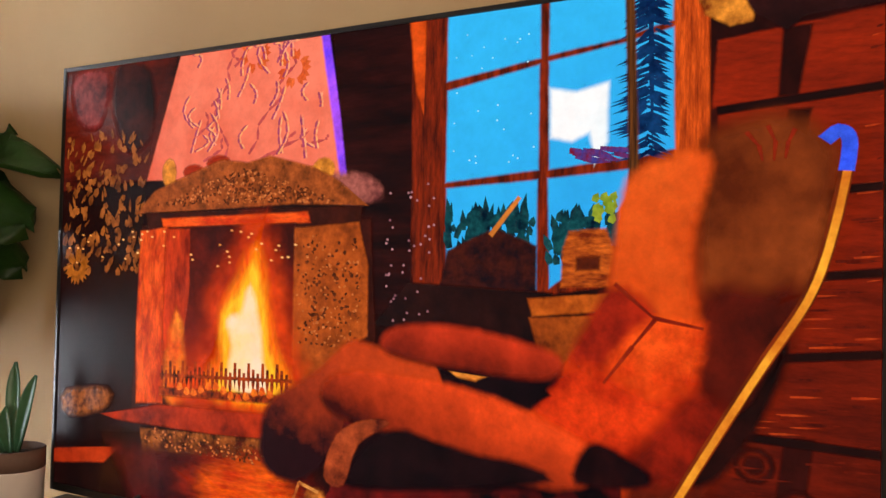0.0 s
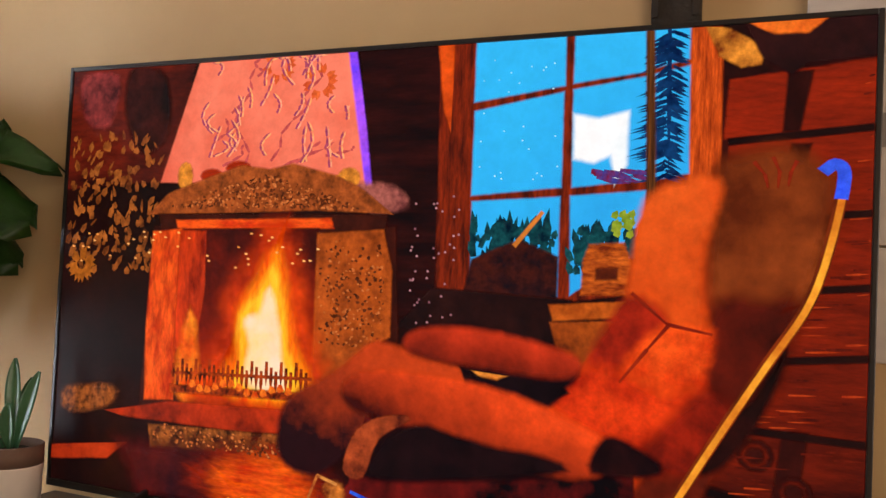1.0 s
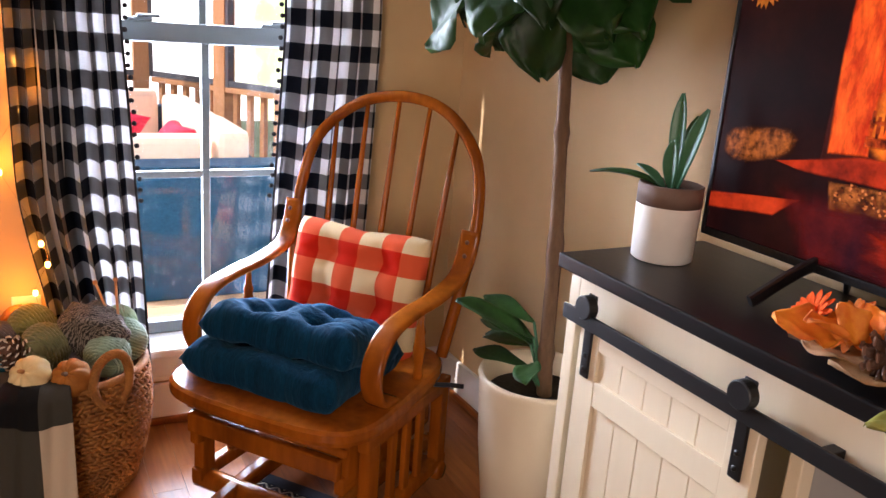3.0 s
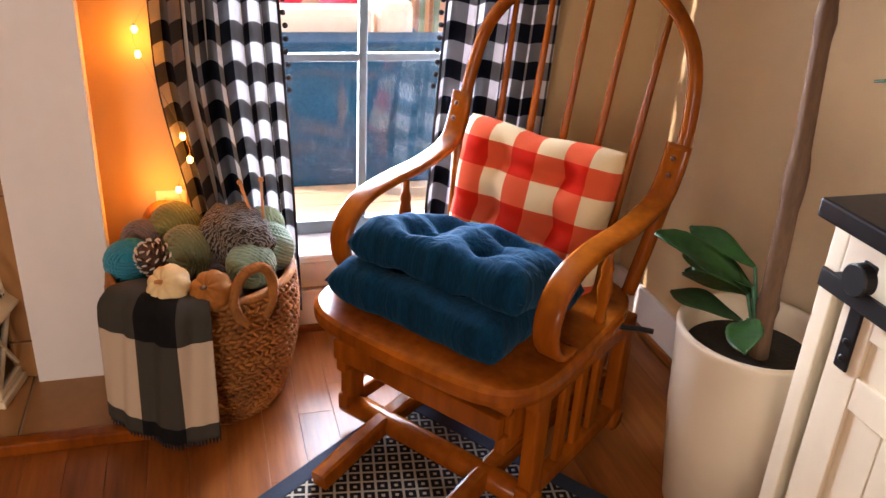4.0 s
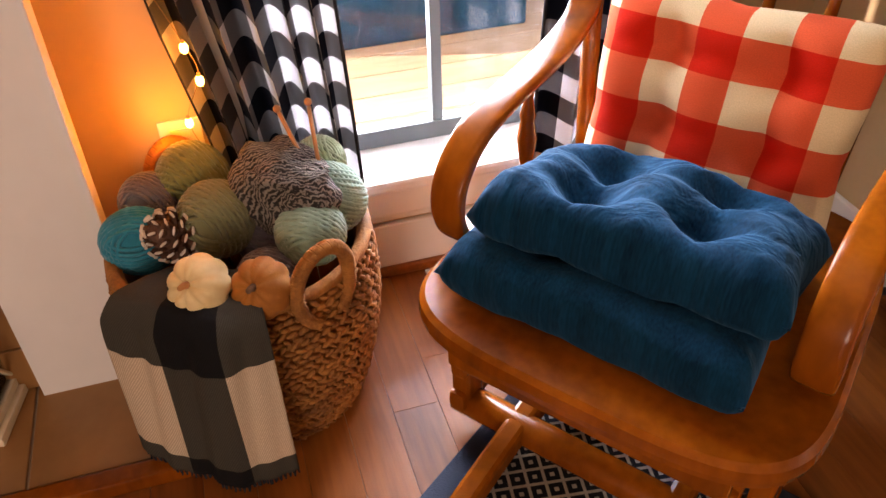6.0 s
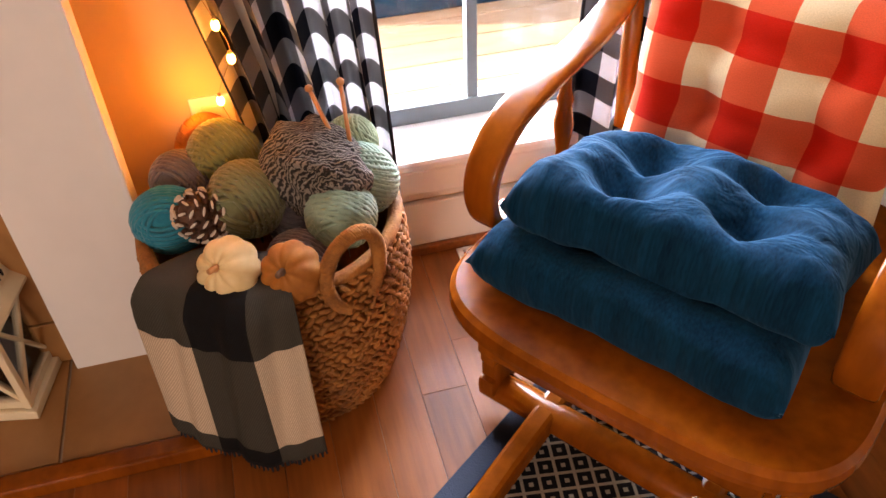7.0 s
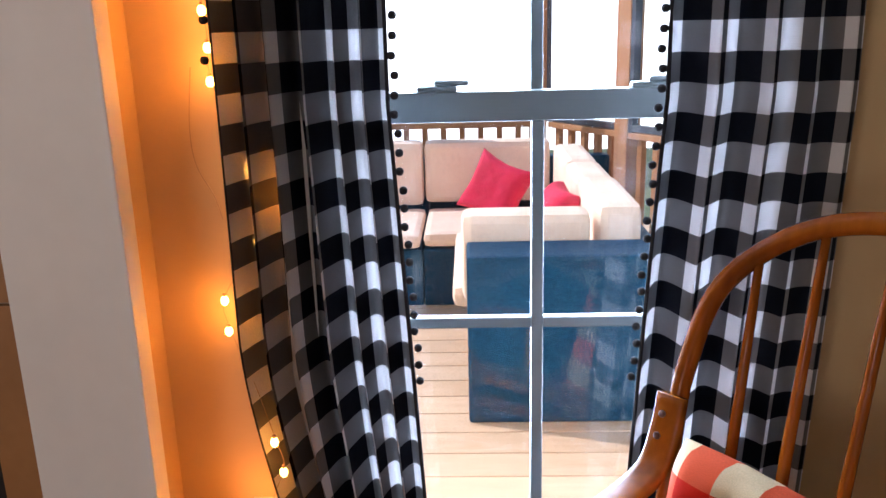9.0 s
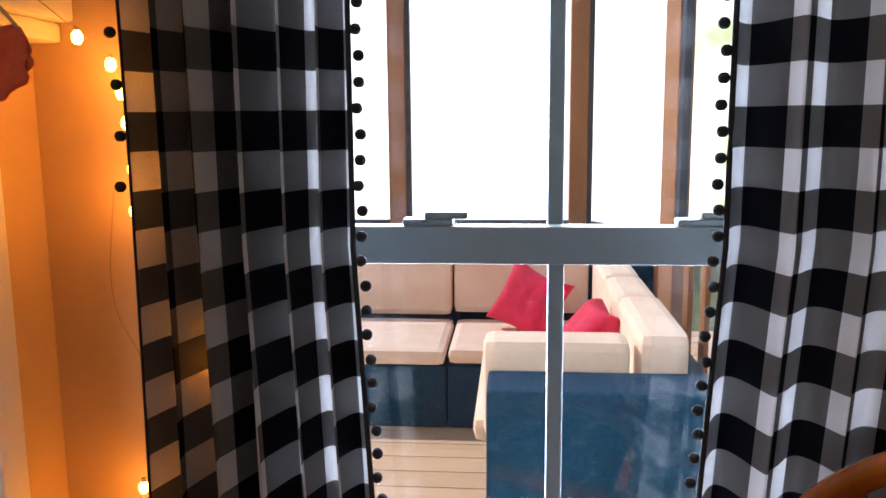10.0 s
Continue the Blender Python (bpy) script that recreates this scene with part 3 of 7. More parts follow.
def lit(name, a, b, scale=6.0, stretch=(1, 1, 1), contrast=0.5, slope=None, grit=0.55):
    """A glowing picture colour between a and b, mixed by noise or along slope = (x, z, offset)."""
    m = bpy.data.materials.new("picture_" + name)
    m.use_nodes = True
    n, l = m.node_tree.nodes, m.node_tree.links
    p = n["Principled BSDF"]
    p.inputs["Base Color"].default_value = (0.004, 0.004, 0.005, 1)
    p.inputs["Roughness"].default_value = 0.25
    p.inputs["Specular IOR Level"].default_value = 0.08
    tc, mp = n.new("ShaderNodeTexCoord"), n.new("ShaderNodeMapping")
    mp.inputs["Scale"].default_value = stretch
    l.new(tc.outputs["Object"], mp.inputs[0])
    t = n.new("ShaderNodeTexNoise")
    t.inputs["Scale"].default_value, t.inputs["Detail"].default_value, t.inputs["Roughness"].default_value = scale, 6, 0.62
    l.new(mp.outputs[0], t.inputs["Vector"])
    fac = t.outputs["Fac"]
    if slope:
        sep = n.new("ShaderNodeSeparateXYZ")
        l.new(tc.outputs["Object"], sep.inputs[0])
        u, v = n.new("ShaderNodeMath"), n.new("ShaderNodeMath")
        u.operation = v.operation = "MULTIPLY_ADD"
        l.new(sep.outputs[0], u.inputs[0])
        u.inputs[1].default_value, u.inputs[2].default_value = slope[0], slope[2] - 0.2
        l.new(sep.outputs[2], v.inputs[0])
        v.inputs[1].default_value = slope[1]
        l.new(u.outputs[0], v.inputs[2])
        w = n.new("ShaderNodeMath")
        w.operation = "MULTIPLY_ADD"
        l.new(t.outputs["Fac"], w.inputs[0])
        w.inputs[1].default_value = 1.0
        l.new(v.outputs[0], w.inputs[2])
        fac = w.outputs[0]
    r = n.new("ShaderNodeValToRGB")
    half = contrast / 2 if slope else contrast * 0.27
    r.color_ramp.elements[0].position, r.color_ramp.elements[1].position = 0.5 - half, 0.5 + half
    r.color_ramp.elements[0].color, r.color_ramp.elements[1].color = (*lin(*a), 1), (*lin(*b), 1)
    l.new(fac, r.inputs[0])
    fine = n.new("ShaderNodeTexNoise")
    fine.inputs["Scale"].default_value, fine.inputs["Detail"].default_value, fine.inputs["Roughness"].default_value = max(30.0, scale * 3.5), 8, 0.7
    l.new(mp.outputs[0], fine.inputs["Vector"])
    grain = n.new("ShaderNodeMapRange")
    grain.inputs[1].default_value, grain.inputs[2].default_value = 0.28, 0.72
    grain.inputs[3].default_value, grain.inputs[4].default_value = 1 - 0.75 * grit, 1 + 0.65 * grit
    l.new(fine.outputs["Fac"], grain.inputs[0])
    mul = n.new("ShaderNodeVectorMath")
    mul.operation = "SCALE"
    l.new(r.outputs[0], mul.inputs[0])
    l.new(grain.outputs[0], mul.inputs["Scale"])
    l.new(mul.outputs[0], p.inputs["Emission Color"])
    # patches melt into one another along their rims
    rim = n.new("ShaderNodeSeparateXYZ")
    l.new(tc.outputs["UV"], rim.inputs[0])
    rag = n.new("ShaderNodeMath")
    rag.operation = "MULTIPLY_ADD"
    l.new(fine.outputs["Fac"], rag.inputs[0])
    rag.inputs[1].default_value = 0.5
    l.new(rim.outputs[0], rag.inputs[2])
    melt = n.new("ShaderNodeMapRange")
    melt.interpolation_type = "SMOOTHSTEP"
    melt.inputs[1].default_value, melt.inputs[2].default_value = 0.25, 1.1
    l.new(rag.outputs[0], melt.inputs[0])
    l.new(melt.outputs[0], p.inputs["Alpha"])
    p.inputs["Emission Strength"].default_value = GAIN
    return m


PW, PH = TV[1] - TV[0] - 0.016, TV[3] - TV[2] - 0.022
PL, PT = TV[0] + 0.008 - TCX, TV[3] - 0.008 - SH
layer = [0]


def shape(points, material, rounded=0, name="picture_shape", soft=None):
    """A flat patch of the picture; points run 0..1 across and down it. rounded: points per smooth span."""
    pts = [tuple(float(c) for c in q.split(",")) for q in points.split()] if isinstance(points, str) else points
    if rounded:
        n = len(pts)
        ext = [Vector((*pts[(i - 1) % n], 0)) for i in range(n + 3)]
        out = []
        for i in range(n):
            a, b, c, d = ext[i:i + 4]
            for j in range(rounded):
                t = j / rounded
                out.append((0.5 * (2 * b + (c - a) * t + (2 * a - 5 * b + 4 * c - d) * t * t + (3 * b - a - 3 * c + d) * t ** 3))[:2])
        pts = out
    layer[0] += 1
    y = -0.0004 - 0.00002 * layer[0]
    soft = (0.009 if rounded else 0.0035) if soft is None else soft
    flat = [Vector((min(max(u, 0), 1) * PW, -min(max(v, 0), 1) * PH)) for u, v in pts]
    flat = [p for i, p in enumerate(flat) if (p - flat[i - 1]).length > 1e-5]
    if sum(a.x * b.y - a.y * b.x for a, b in zip(flat, flat[1:] + flat[:1])) < 0:
        flat.reverse()
    n = len(flat)
    outer, inner = [], []
    for i, p in enumerate(flat):
        d0, d1 = (p - flat[i - 1]).normalized(), (flat[(i + 1) % n] - p).normalized()
        s = Vector((d0.y + d1.y, -d0.x - d1.x))
        s = s.normalized() * min(1.6, 1 / max(0.3, s.length / 2)) * soft * PW
        outer.append(p + s)
        inner.append(p - s * 0.35)
    keep = lambda q: (PL + min(max(q.x, 0), PW), y, PT + min(max(q.y, -PH), 0))
    bm = bmesh.new()
    lay = bm.loops.layers.uv.verify()
    vi, vo = [bm.verts.new(keep(q)) for q in inner], [bm.verts.new(keep(q)) for q in outer]
    f = bm.faces.new(vi)
    for lp in f.loops:
        lp[lay].uv = (1, 0)
    for i in range(n):
        j = (i + 1) % n
        for lp, w in zip(bm.faces.new((vi[i], vo[i], vo[j], vi[j])).loops, (1, 0, 0, 1)):
            lp[lay].uv = (w, 0)
    bm.normal_update()
    for g in bm.faces:
        if g.normal.y > 0:
            g.normal_flip()
    bmesh.ops.triangulate(bm, faces=[f])
    return part(name, bm, material, screen)


def bar(u0, v0, u1, v1, w0, w1, material):
    """A tapering stroke of the picture."""
    d = Vector((u1 - u0, (v1 - v0) * PH / PW, 0))
    s = Vector((-d.y, d.x, 0)).normalized()
    q = lambda u, v, w: ((u + s.x * w), (v + s.y * w * PW / PH))
    return shape([q(u0, v0, w0), q(u1, v1, w1), q(u1, v1, -w1), q(u0, v0, -w0)], material, soft=max(0.0012, w0 * 0.8))


def strokes(items, material):
    """Many small strokes as one patch of picture: (u, v, du, dv, w)."""
    layer[0] += 1
    y = -0.0004 - 0.00002 * layer[0]
    bm = bmesh.new()
    for u, v, du, dv, w in items:
        d = Vector((du * PW, dv * PH, 0))
        s = Vector((-d.y, d.x, 0)).normalized() * w * PW
        p = Vector((u * PW, v * PH, 0))
        c = [p + s, p + d * 0.5 + s * 1.3, p + d, p + d * 0.5 - s * 1.3, p - s]
        vs = [bm.verts.new((PL + min(max(k.x, 0), PW), y, PT - min(max(k.y, 0), PH))) for k in c]
        bm.faces.new(vs)
    bm.normal_update()
    lay = bm.loops.layers.uv.verify()
    for f in bm.faces:
        if f.normal.y > 0:
            f.normal_flip()
        for lp in f.loops:
            lp[lay].uv = (1, 0)
    return tagged(part("picture_detail", bm, material, screen), kind="stuff")


rnd = random.Random(5)
night = lit("night", (10, 4, 6), (34, 10, 8), 5)
shape("0,0 1,0 1,1 0,1", night)
shape("0,0 0.21,0 0.18,0.27 0,0.29", lit("old_wall", (30, 8, 8), (105, 32, 16), 4, (1, 1, 3)))
shape("0.02,0.02 0.08,0.02 0.07,0.13 0.03,0.12", lit("pink_cloth", (60, 20, 22), (150, 60, 60), 20), 4)
shape("0.11,0 0.16,0.03 0.17,0.16 0.13,0.2 0.1,0.1", lit("hanging", (12, 4, 6), (60, 18, 12), 14), 4)
pink = lit("plaster", (212, 84, 54), (250, 146, 120), 9, contrast=0.6, slope=(0.3, 0.9, -0.25), grit=0.2)
shape("0.219,0 0.444,0 0.477,0.281 0.166,0.274", pink)
shape("0.440,0 0.448,0 0.481,0.29 0.470,0.285", lit("violet_edge", (110, 60, 255), (190, 90, 255), 10))
vine = lit("vine", (176, 76, 84), (206, 96, 96), 20)
for u, v, du, dv in ((0.30, 0.24, -0.02, -0.12), (0.28, 0.12, 0.03, -0.10), (0.33, 0.23, 0.05, -0.12), (0.38, 0.11, 0.02, -0.08), (0.36, 0.25, 0.06, -0.06),
                     (0.25, 0.2, 0.02, -0.07), (0.42, 0.22, 0.04, -0.02), (0.27, 0.24, 0.03, -0.05), (0.31, 0.04, 0.0, -0.04), (0.41, 0.19, -0.05, 0.05)):
    pts = [(u + du * t + 0.008 * math.sin(7 * t + u * 40), v + dv * t) for t in (0, 0.25, 0.5, 0.75, 1)]
    strokes([(a[0], a[1], b[0] - a[0], b[1] - a[1], 0.0016) for a, b in zip(pts, pts[1:])], vine)
flower = [(0.40 + 0.012 * math.cos(k), 0.06 + 0.02 * math.sin(k), 0.013 * math.cos(k), 0.022 * math.sin(k), 0.003) for k in range(14)]
strokes(flower + [(a - 0.06, b - 0.04, c, d, e) for a, b, c, d, e in flower], lit("rosette", (205, 80, 40), (235, 120, 60), 30))
shape("0.455,0 0.557,0 0.579,0.285 0.558,0.546 0.509,0.551 0.479,0.285", lit("dark_logs", (8, 3, 6), (48, 12, 10), 4, (1, 1, 6)))
logs = lit("red_logs", (46, 9, 6), (160, 44, 12), 4, (1, 1, 5), slope=(-0.3, 0.7, -0.05), contrast=0.8)
shape("0.862,0.05 1,0 1,1 0.86,1", lit("log_gap", (22, 5, 6), (52, 12, 8), 8))
for q in ("0.872,0.10 1,0.075 1,0.183 0.868,0.200", "0.873,0.216 1,0.195 1,0.324 0.975,0.329 0.874,0.327", "0.965,0.342 1,0.337 1,0.447 0.955,0.454",
          "0.948,0.468 1,0.460 1,0.562 0.93,0.575", "0.928,0.59 1,0.576 1,0.702 0.895,0.695", "0.89,0.71 1,0.718 1,0.85 0.86,0.80", "0.87,0.83 1,0.865 1,0.98 0.86,0.95"):
    shape(q, logs)
shade = lit("log_shade", (30, 6, 6), (58, 14, 8), 6)
shape("0.925,0.09 0.945,0.09 0.935,0.19 0.922,0.19", shade)
shape("0.93,0.215 0.945,0.215 0.94,0.26 0.925,0.26", shade)
shape("0.93,0.7 0.95,0.7 0.93,0.98 0.91,0.98", shade)
for u, v in ((0.905, 0.745), (0.94, 0.80)):
    for r, k in ((0.016, shade), (0.011, logs), (0.007, shade)):
        shape([(u + r * math.cos(a), v + r * 1.6 * math.sin(a)) for a in [i * 0.6283 for i in range(10)]], k)
# window of the cabin
frame_wood = lit("frame_wood", (60, 16, 8), (140, 46, 14), 12, (6, 1, 1))
shape("0.560,0 0.860,0 0.865,0.285 0.793,0.377 0.781,0.48 0.713,0.50 0.565,0.49", frame_wood)
shape("0.832,0 0.848,0 0.862,0.05 0.863,0.285 0.836,0.277", lit("post_wood", (150, 56, 14), (226, 100, 30), 14, (8, 1, 1)))
shape("0.557,0 0.573,0 0.574,0.175 0.566,0.13", lit("post_glow", (170, 60, 14), (240, 100, 24), 10))
pane = lit("pane_sky", (0, 138, 224), (6, 184, 248), 3, slope=(-0.4, 0.5, 0.2), contrast=0.8, grit=0.12)
for q in ("0.603,0 0.702,0 0.703,0.092 0.603,0.116", "0.715,0 0.787,0 0.788,0.073 0.715,0.088", "0.797,0 0.83,0 0.83,0.054 0.798,0.067",
          "0.604,0.139 0.702,0.109 0.703,0.285 0.604,0.301", "0.715,0.105 0.789,0.087 0.792,0.27 0.717,0.285", "0.799,0.083 0.831,0.072 0.833,0.26 0.801,0.271",
          "0.605,0.318 0.702,0.308 0.703,0.49 0.607,0.48", "0.716,0.306 0.792,0.296 0.788,0.40 0.719,0.486"):
    shape(q, pane)
snow = [(rnd.uniform(0.61, 0.70), rnd.uniform(0.02, 0.28), 0.0018, 0.002, 0.0008) for _ in range(26)]
strokes(snow, lit("snow", (120, 220, 255), (190, 240, 255), 9))
shape("0.718,0.155 0.742,0.163 0.771,0.152 0.770,0.244 0.761,0.277 0.757,0.223 0.738,0.238 0.719,0.231", lit("bright_patch", (235, 250, 255), (255, 255, 255), 9, grit=0.1), soft=0.006)
needle = lit("needle", (4, 22, 60), (10, 60, 110), 30)
tree_strokes = []
for i in range(170):
    v = rnd.uniform(0.0, 0.27)
    s = rnd.choice((-1, 1))
    reach = 0.012 + 0.035 * rnd.random() * (0.4 + v * 2)
    u = 0.812 + rnd.uniform(-0.004, 0.004)
    du = s * reach if s < 0 else min(reach, 0.018)
    tree_strokes.append((u, v, du, 0.010 + 0.01 * rnd.random(), 0.0012))
strokes(tree_strokes + [(0.811, 0, 0.004, 0.27, 0.002)], needle)
strokes([(0.735 + rnd.random() * 0.05, 0.255 + rnd.random() * 0.02, 0.02, 0.008, 0.0018) for _ in range(24)], lit("roof_mix", (120, 30, 60), (60, 60, 140), 60))
bush = lit("bush", (4, 24, 40), (14, 80, 84), 40)
strokes([(rnd.uniform(0.606, 0.70), rnd.uniform(0.37, 0.48), rnd.uniform(-0.008, 0.008), -rnd.uniform(0.01, 0.05), 0.0028) for _ in range(150)], bush)
strokes([(rnd.uniform(0.718, 0.782), rnd.uniform(0.375, 0.45), rnd.uniform(-0.008, 0.008), -rnd.uniform(0.01, 0.035), 0.003) for _ in range(90)], bush)
strokes([(rnd.uniform(0.76, 0.78), rnd.uniform(0.34, 0.38), 0.004, -0.015, 0.003) for _ in range(16)], lit("lime", (90, 150, 40), (150, 190, 60), 30))
shape("0.607,0.43 0.66,0.39 0.703,0.42 0.703,0.495 0.6,0.49", lit("sill_things", (14, 8, 16), (70, 26, 16), 26))
bar(0.655, 0.40, 0.685, 0.335, 0.002, 0.0015, lit("stick", (190, 110, 40), (220, 150, 60), 9))
shape("0.789,0 0.795,0 0.802,0.31 0.795,0.31", lit("pole", (40, 26, 16), (110, 70, 30), 9, (30, 1, 1)))
gold = lit("gold", (110, 50, 12), (240, 170, 60), 22)
shape("0.848,0 0.869,0.010 0.901,0.045 0.898,0.071 0.881,0.074 0.861,0.054", gold)
shape("0.885,0 1,0 1,0.066 0.941,0.073 0.927,0.092 0.901,0.060", lit("lamp_dark", (14, 6, 10), (44, 16, 16), 10))
shape("0.89,0 0.955,0 0.941,0.02 0.911,0.019", lit("lamp_orange", (200, 80, 20), (240, 130, 40), 14))
# items under the cabin window
shape("0.56,0.49 0.72,0.50 0.73,0.60 0.60,0.58 0.52,0.57", lit("dark_table", (10, 5, 8), (40, 16, 14), 12))
shape("0.698,0.512 0.775,0.498 0.767,0.524 0.702,0.536", lit("shelf", (150, 70, 16), (220, 120, 36), 14))
shape("0.70,0.545 0.765,0.535 0.745,0.60 0.715,0.64", lit("chest", (80, 30, 10), (190, 96, 26), 12))
shape("0.732,0.425 0.738,0.396 0.772,0.391 0.780,0.425 0.775,0.481 0.731,0.485", lit("little_house", (110, 40, 12), (210, 110, 34), 24, (1, 1, 3)))
shape("0.746,0.44 0.766,0.438 0.766,0.455 0.746,0.457", lit("house_dark", (50, 16, 8), (90, 34, 12), 20))
bloom = [(0.56 + rnd.uniform(-0.03, 0.03), rnd.uniform(0.30, 0.56), 0.003, 0.002, 0.0011) for _ in range(40)]
strokes(bloom, lit("blossom", (110, 70, 90), (200, 160, 175), 30))
# dried flowers and fairy lights
dry = lit("dry_flowers", (80, 40, 14), (176, 110, 46), 26)
for _ in range(3):
    strokes([(rnd.uniform(0.005, 0.16), rnd.uniform(0.17, 0.50), rnd.uniform(-0.008, 0.010), -rnd.uniform(0.008, 0.03), rnd.uniform(0.001, 0.004)) for _ in range(70)], dry)
strokes([(0.035 + 0.008 * math.cos(k), 0.475 + 0.012 * math.sin(k), 0.018 * math.cos(k), 0.035 * math.sin(k), 0.003) for k in range(16)], lit("sun_head", (120, 70, 16), (190, 120, 40), 30))
# fireplace
stone = lit("stone", (84, 42, 14), (190, 104, 44), 40, contrast=0.8)
shape("0.16,0.38 0.51,0.37 0.52,0.60 0.42,0.80 0.15,0.80", lit("mouth_dark", (26, 8, 6), (70, 22, 10), 8))
shape("0.452,0.287 0.501,0.291 0.522,0.322 0.48,0.330", lit("flat_stone", (110, 60, 60), (190, 120, 110), 24), 4)
for u, v, w, h, k in ((0.205, 0.262, 0.011, 0.03, gold), (0.247, 0.262, 0.016, 0.014, logs), (0.288, 0.245, 0.018, 0.014, logs), (0.447, 0.268, 0.014, 0.02, gold), (0.432, 0.276, 0.012, 0.012, gold)):
    shape([(u + w * math.cos(a), v + h * math.sin(a)) for a in [i * 0.5236 for i in range(12)]], k)
shape("0.150,0.350 0.18,0.304 0.224,0.278 0.293,0.241 0.336,0.250 0.368,0.238 0.433,0.266 0.464,0.291 0.505,0.342 0.403,0.334", stone)
shape("0.166,0.352 0.499,0.346 0.496,0.385 0.173,0.392", lit("lintel", (24, 8, 6), (70, 24, 10), 9))
shape("0.196,0.366 0.425,0.356 0.428,0.372 0.199,0.382", lit("ember_edge", (200, 50, 10), (255, 110, 30), 16, (1, 1, 3)))
shape("0.187,0.386 0.409,0.378 0.414,0.717 0.201,0.751", lit("firebox_red", (56, 10, 6), (150, 34, 10), 7, slope=(0.0, -1.6, 0.85)))
shape("0.159,0.394 0.203,0.386 0.201,0.584 0.203,0.771 0.159,0.778 0.155,0.60", lit("jamb", (176, 44, 10), (255, 110, 30), 12, (3, 1, 1)))
shape("0.203,0.389 0.242,0.390 0.244,0.528 0.236,0.62 0.202,0.66", lit("jamb_inner", (120, 26, 8), (220, 70, 18), 10, (3, 1, 1)))
shape("0.21,0.75 0.225,0.58 0.235,0.68 0.245,0.72 0.25,0.75", lit("small_flame", (220, 70, 10), (255, 160, 40), 12), 3, soft=0.012)
shape("0.409,0.388 0.495,0.378 0.508,0.459 0.509,0.592 0.477,0.619 0.423,0.703 0.410,0.717", lit("pillar", (96, 42, 10), (206, 106, 34), 22, contrast=0.9))
halo = lit("halo", (150, 30, 6), (235, 80, 12), 9)
shape("0.352,0.40 0.375,0.52 0.392,0.62 0.412,0.735 0.27,0.745 0.26,0.70 0.292,0.62 0.295,0.53 0.33,0.46", halo, 4, soft=0.04)
shape("0.350,0.431 0.367,0.542 0.382,0.637 0.404,0.730 0.298,0.740 0.284,0.70 0.304,0.66 0.304,0.561 0.328,0.496", lit("flame_orange", (240, 80, 6), (255, 165, 18), 12, (3, 1, 0.7), grit=0.3), 4, soft=0.016)
shape("0.347,0.470 0.361,0.548 0.370,0.639 0.384,0.725 0.304,0.728 0.309,0.672 0.306,0.573 0.330,0.527", lit("flame_yellow", (255, 180, 20), (255, 236, 60), 12, (3, 1, 0.7), grit=0.2), 4, soft=0.012)
shape("0.343,0.520 0.356,0.592 0.362,0.663 0.368,0.715 0.319,0.712 0.322,0.634 0.314,0.584 0.334,0.569", lit("flame_white", (255, 246, 170), (255, 255, 235), 9, grit=0.1), 4, soft=0.010)
iron = lit("iron", (60, 16, 6), (190, 76, 18), 60)
strokes([(0.203 + i * 0.0071, 0.690 - 0.0006 * i + 0.012 * math.sin(i * 2.1), 0.0004, 0.055, 0.0020) for i in range(29)], iron)
bar(0.200, 0.748, 0.410, 0.734, 0.004, 0.004, iron)
bar(0.200, 0.712, 0.410, 0.695, 0.0015, 0.0015, iron)
strokes([(0.23 + 0.012 * i, 0.73 + 0.01 * math.sin(i), 0.01, 0.006, 0.004) for i in range(14)], lit("embers", (200, 60, 10), (255, 150, 40), 60))
strokes([(rnd.uniform(0.01, 0.43), 0.40 + 0.05 * rnd.random() + 0.02 * math.sin(20 * i), 0.005, 0.001, 0.0010) for i in range(40)], lit("fairy_light", (255, 170, 70), (255, 230, 150), 9))
shape("0.094,0.817 0.198,0.781 0.374,0.769 0.372,0.814 0.314,0.822 0.133,0.823", lit("slab", (84, 18, 8), (196, 60, 18), 10))
shape("0.168,0.838 0.369,0.823 0.370,0.863 0.174,0.884", lit("base_stone", (50, 26, 10), (170, 104, 44), 40, contrast=0.4))
shape("0.022,0.782 0.102,0.764 0.094,0.80 0.029,0.824", lit("log_pile", (70, 36, 12), (160, 96, 40), 60, contrast=0.4), 3)
shape("0,0.920 0.131,0.887 0.10,0.926 0,0.947", lit("plank_glow", (130, 34, 12), (190, 64, 24), 9))
shape("0.13,0.90 0.37,0.87 0.48,0.94 0.44,1 0.16,1", lit("floor_red", (14, 6, 16), (92, 20, 14), 4), soft=0.03)
shape("0.25,0.93 0.32,0.885 0.40,0.88 0.43,0.94 0.39,0.985 0.29,0.99", lit("floor_ember", (60, 14, 10), (140, 36, 12), 12, (1, 1, 3)), 5, soft=0.04)
shape("0.29,0.93 0.34,0.90 0.385,0.90 0.395,0.945 0.36,0.975 0.31,0.97", lit("floor_fire", (190, 50, 8), (255, 116, 22), 10, (1, 1, 4)), 5, soft=0.035)
# chips of stone, carved plaster and board grain
def scatter(n, inside, reach, width, seed):
    rr = random.Random(seed)
    out = []
    while len(out) < n:
        u, v = rr.random(), rr.random()
        if inside(u, v):
            out.append((u, v, rr.uniform(-1, 1) * reach[0], rr.uniform(-1, 1) * reach[1], width * rr.uniform(0.5, 1.3)))
    return out


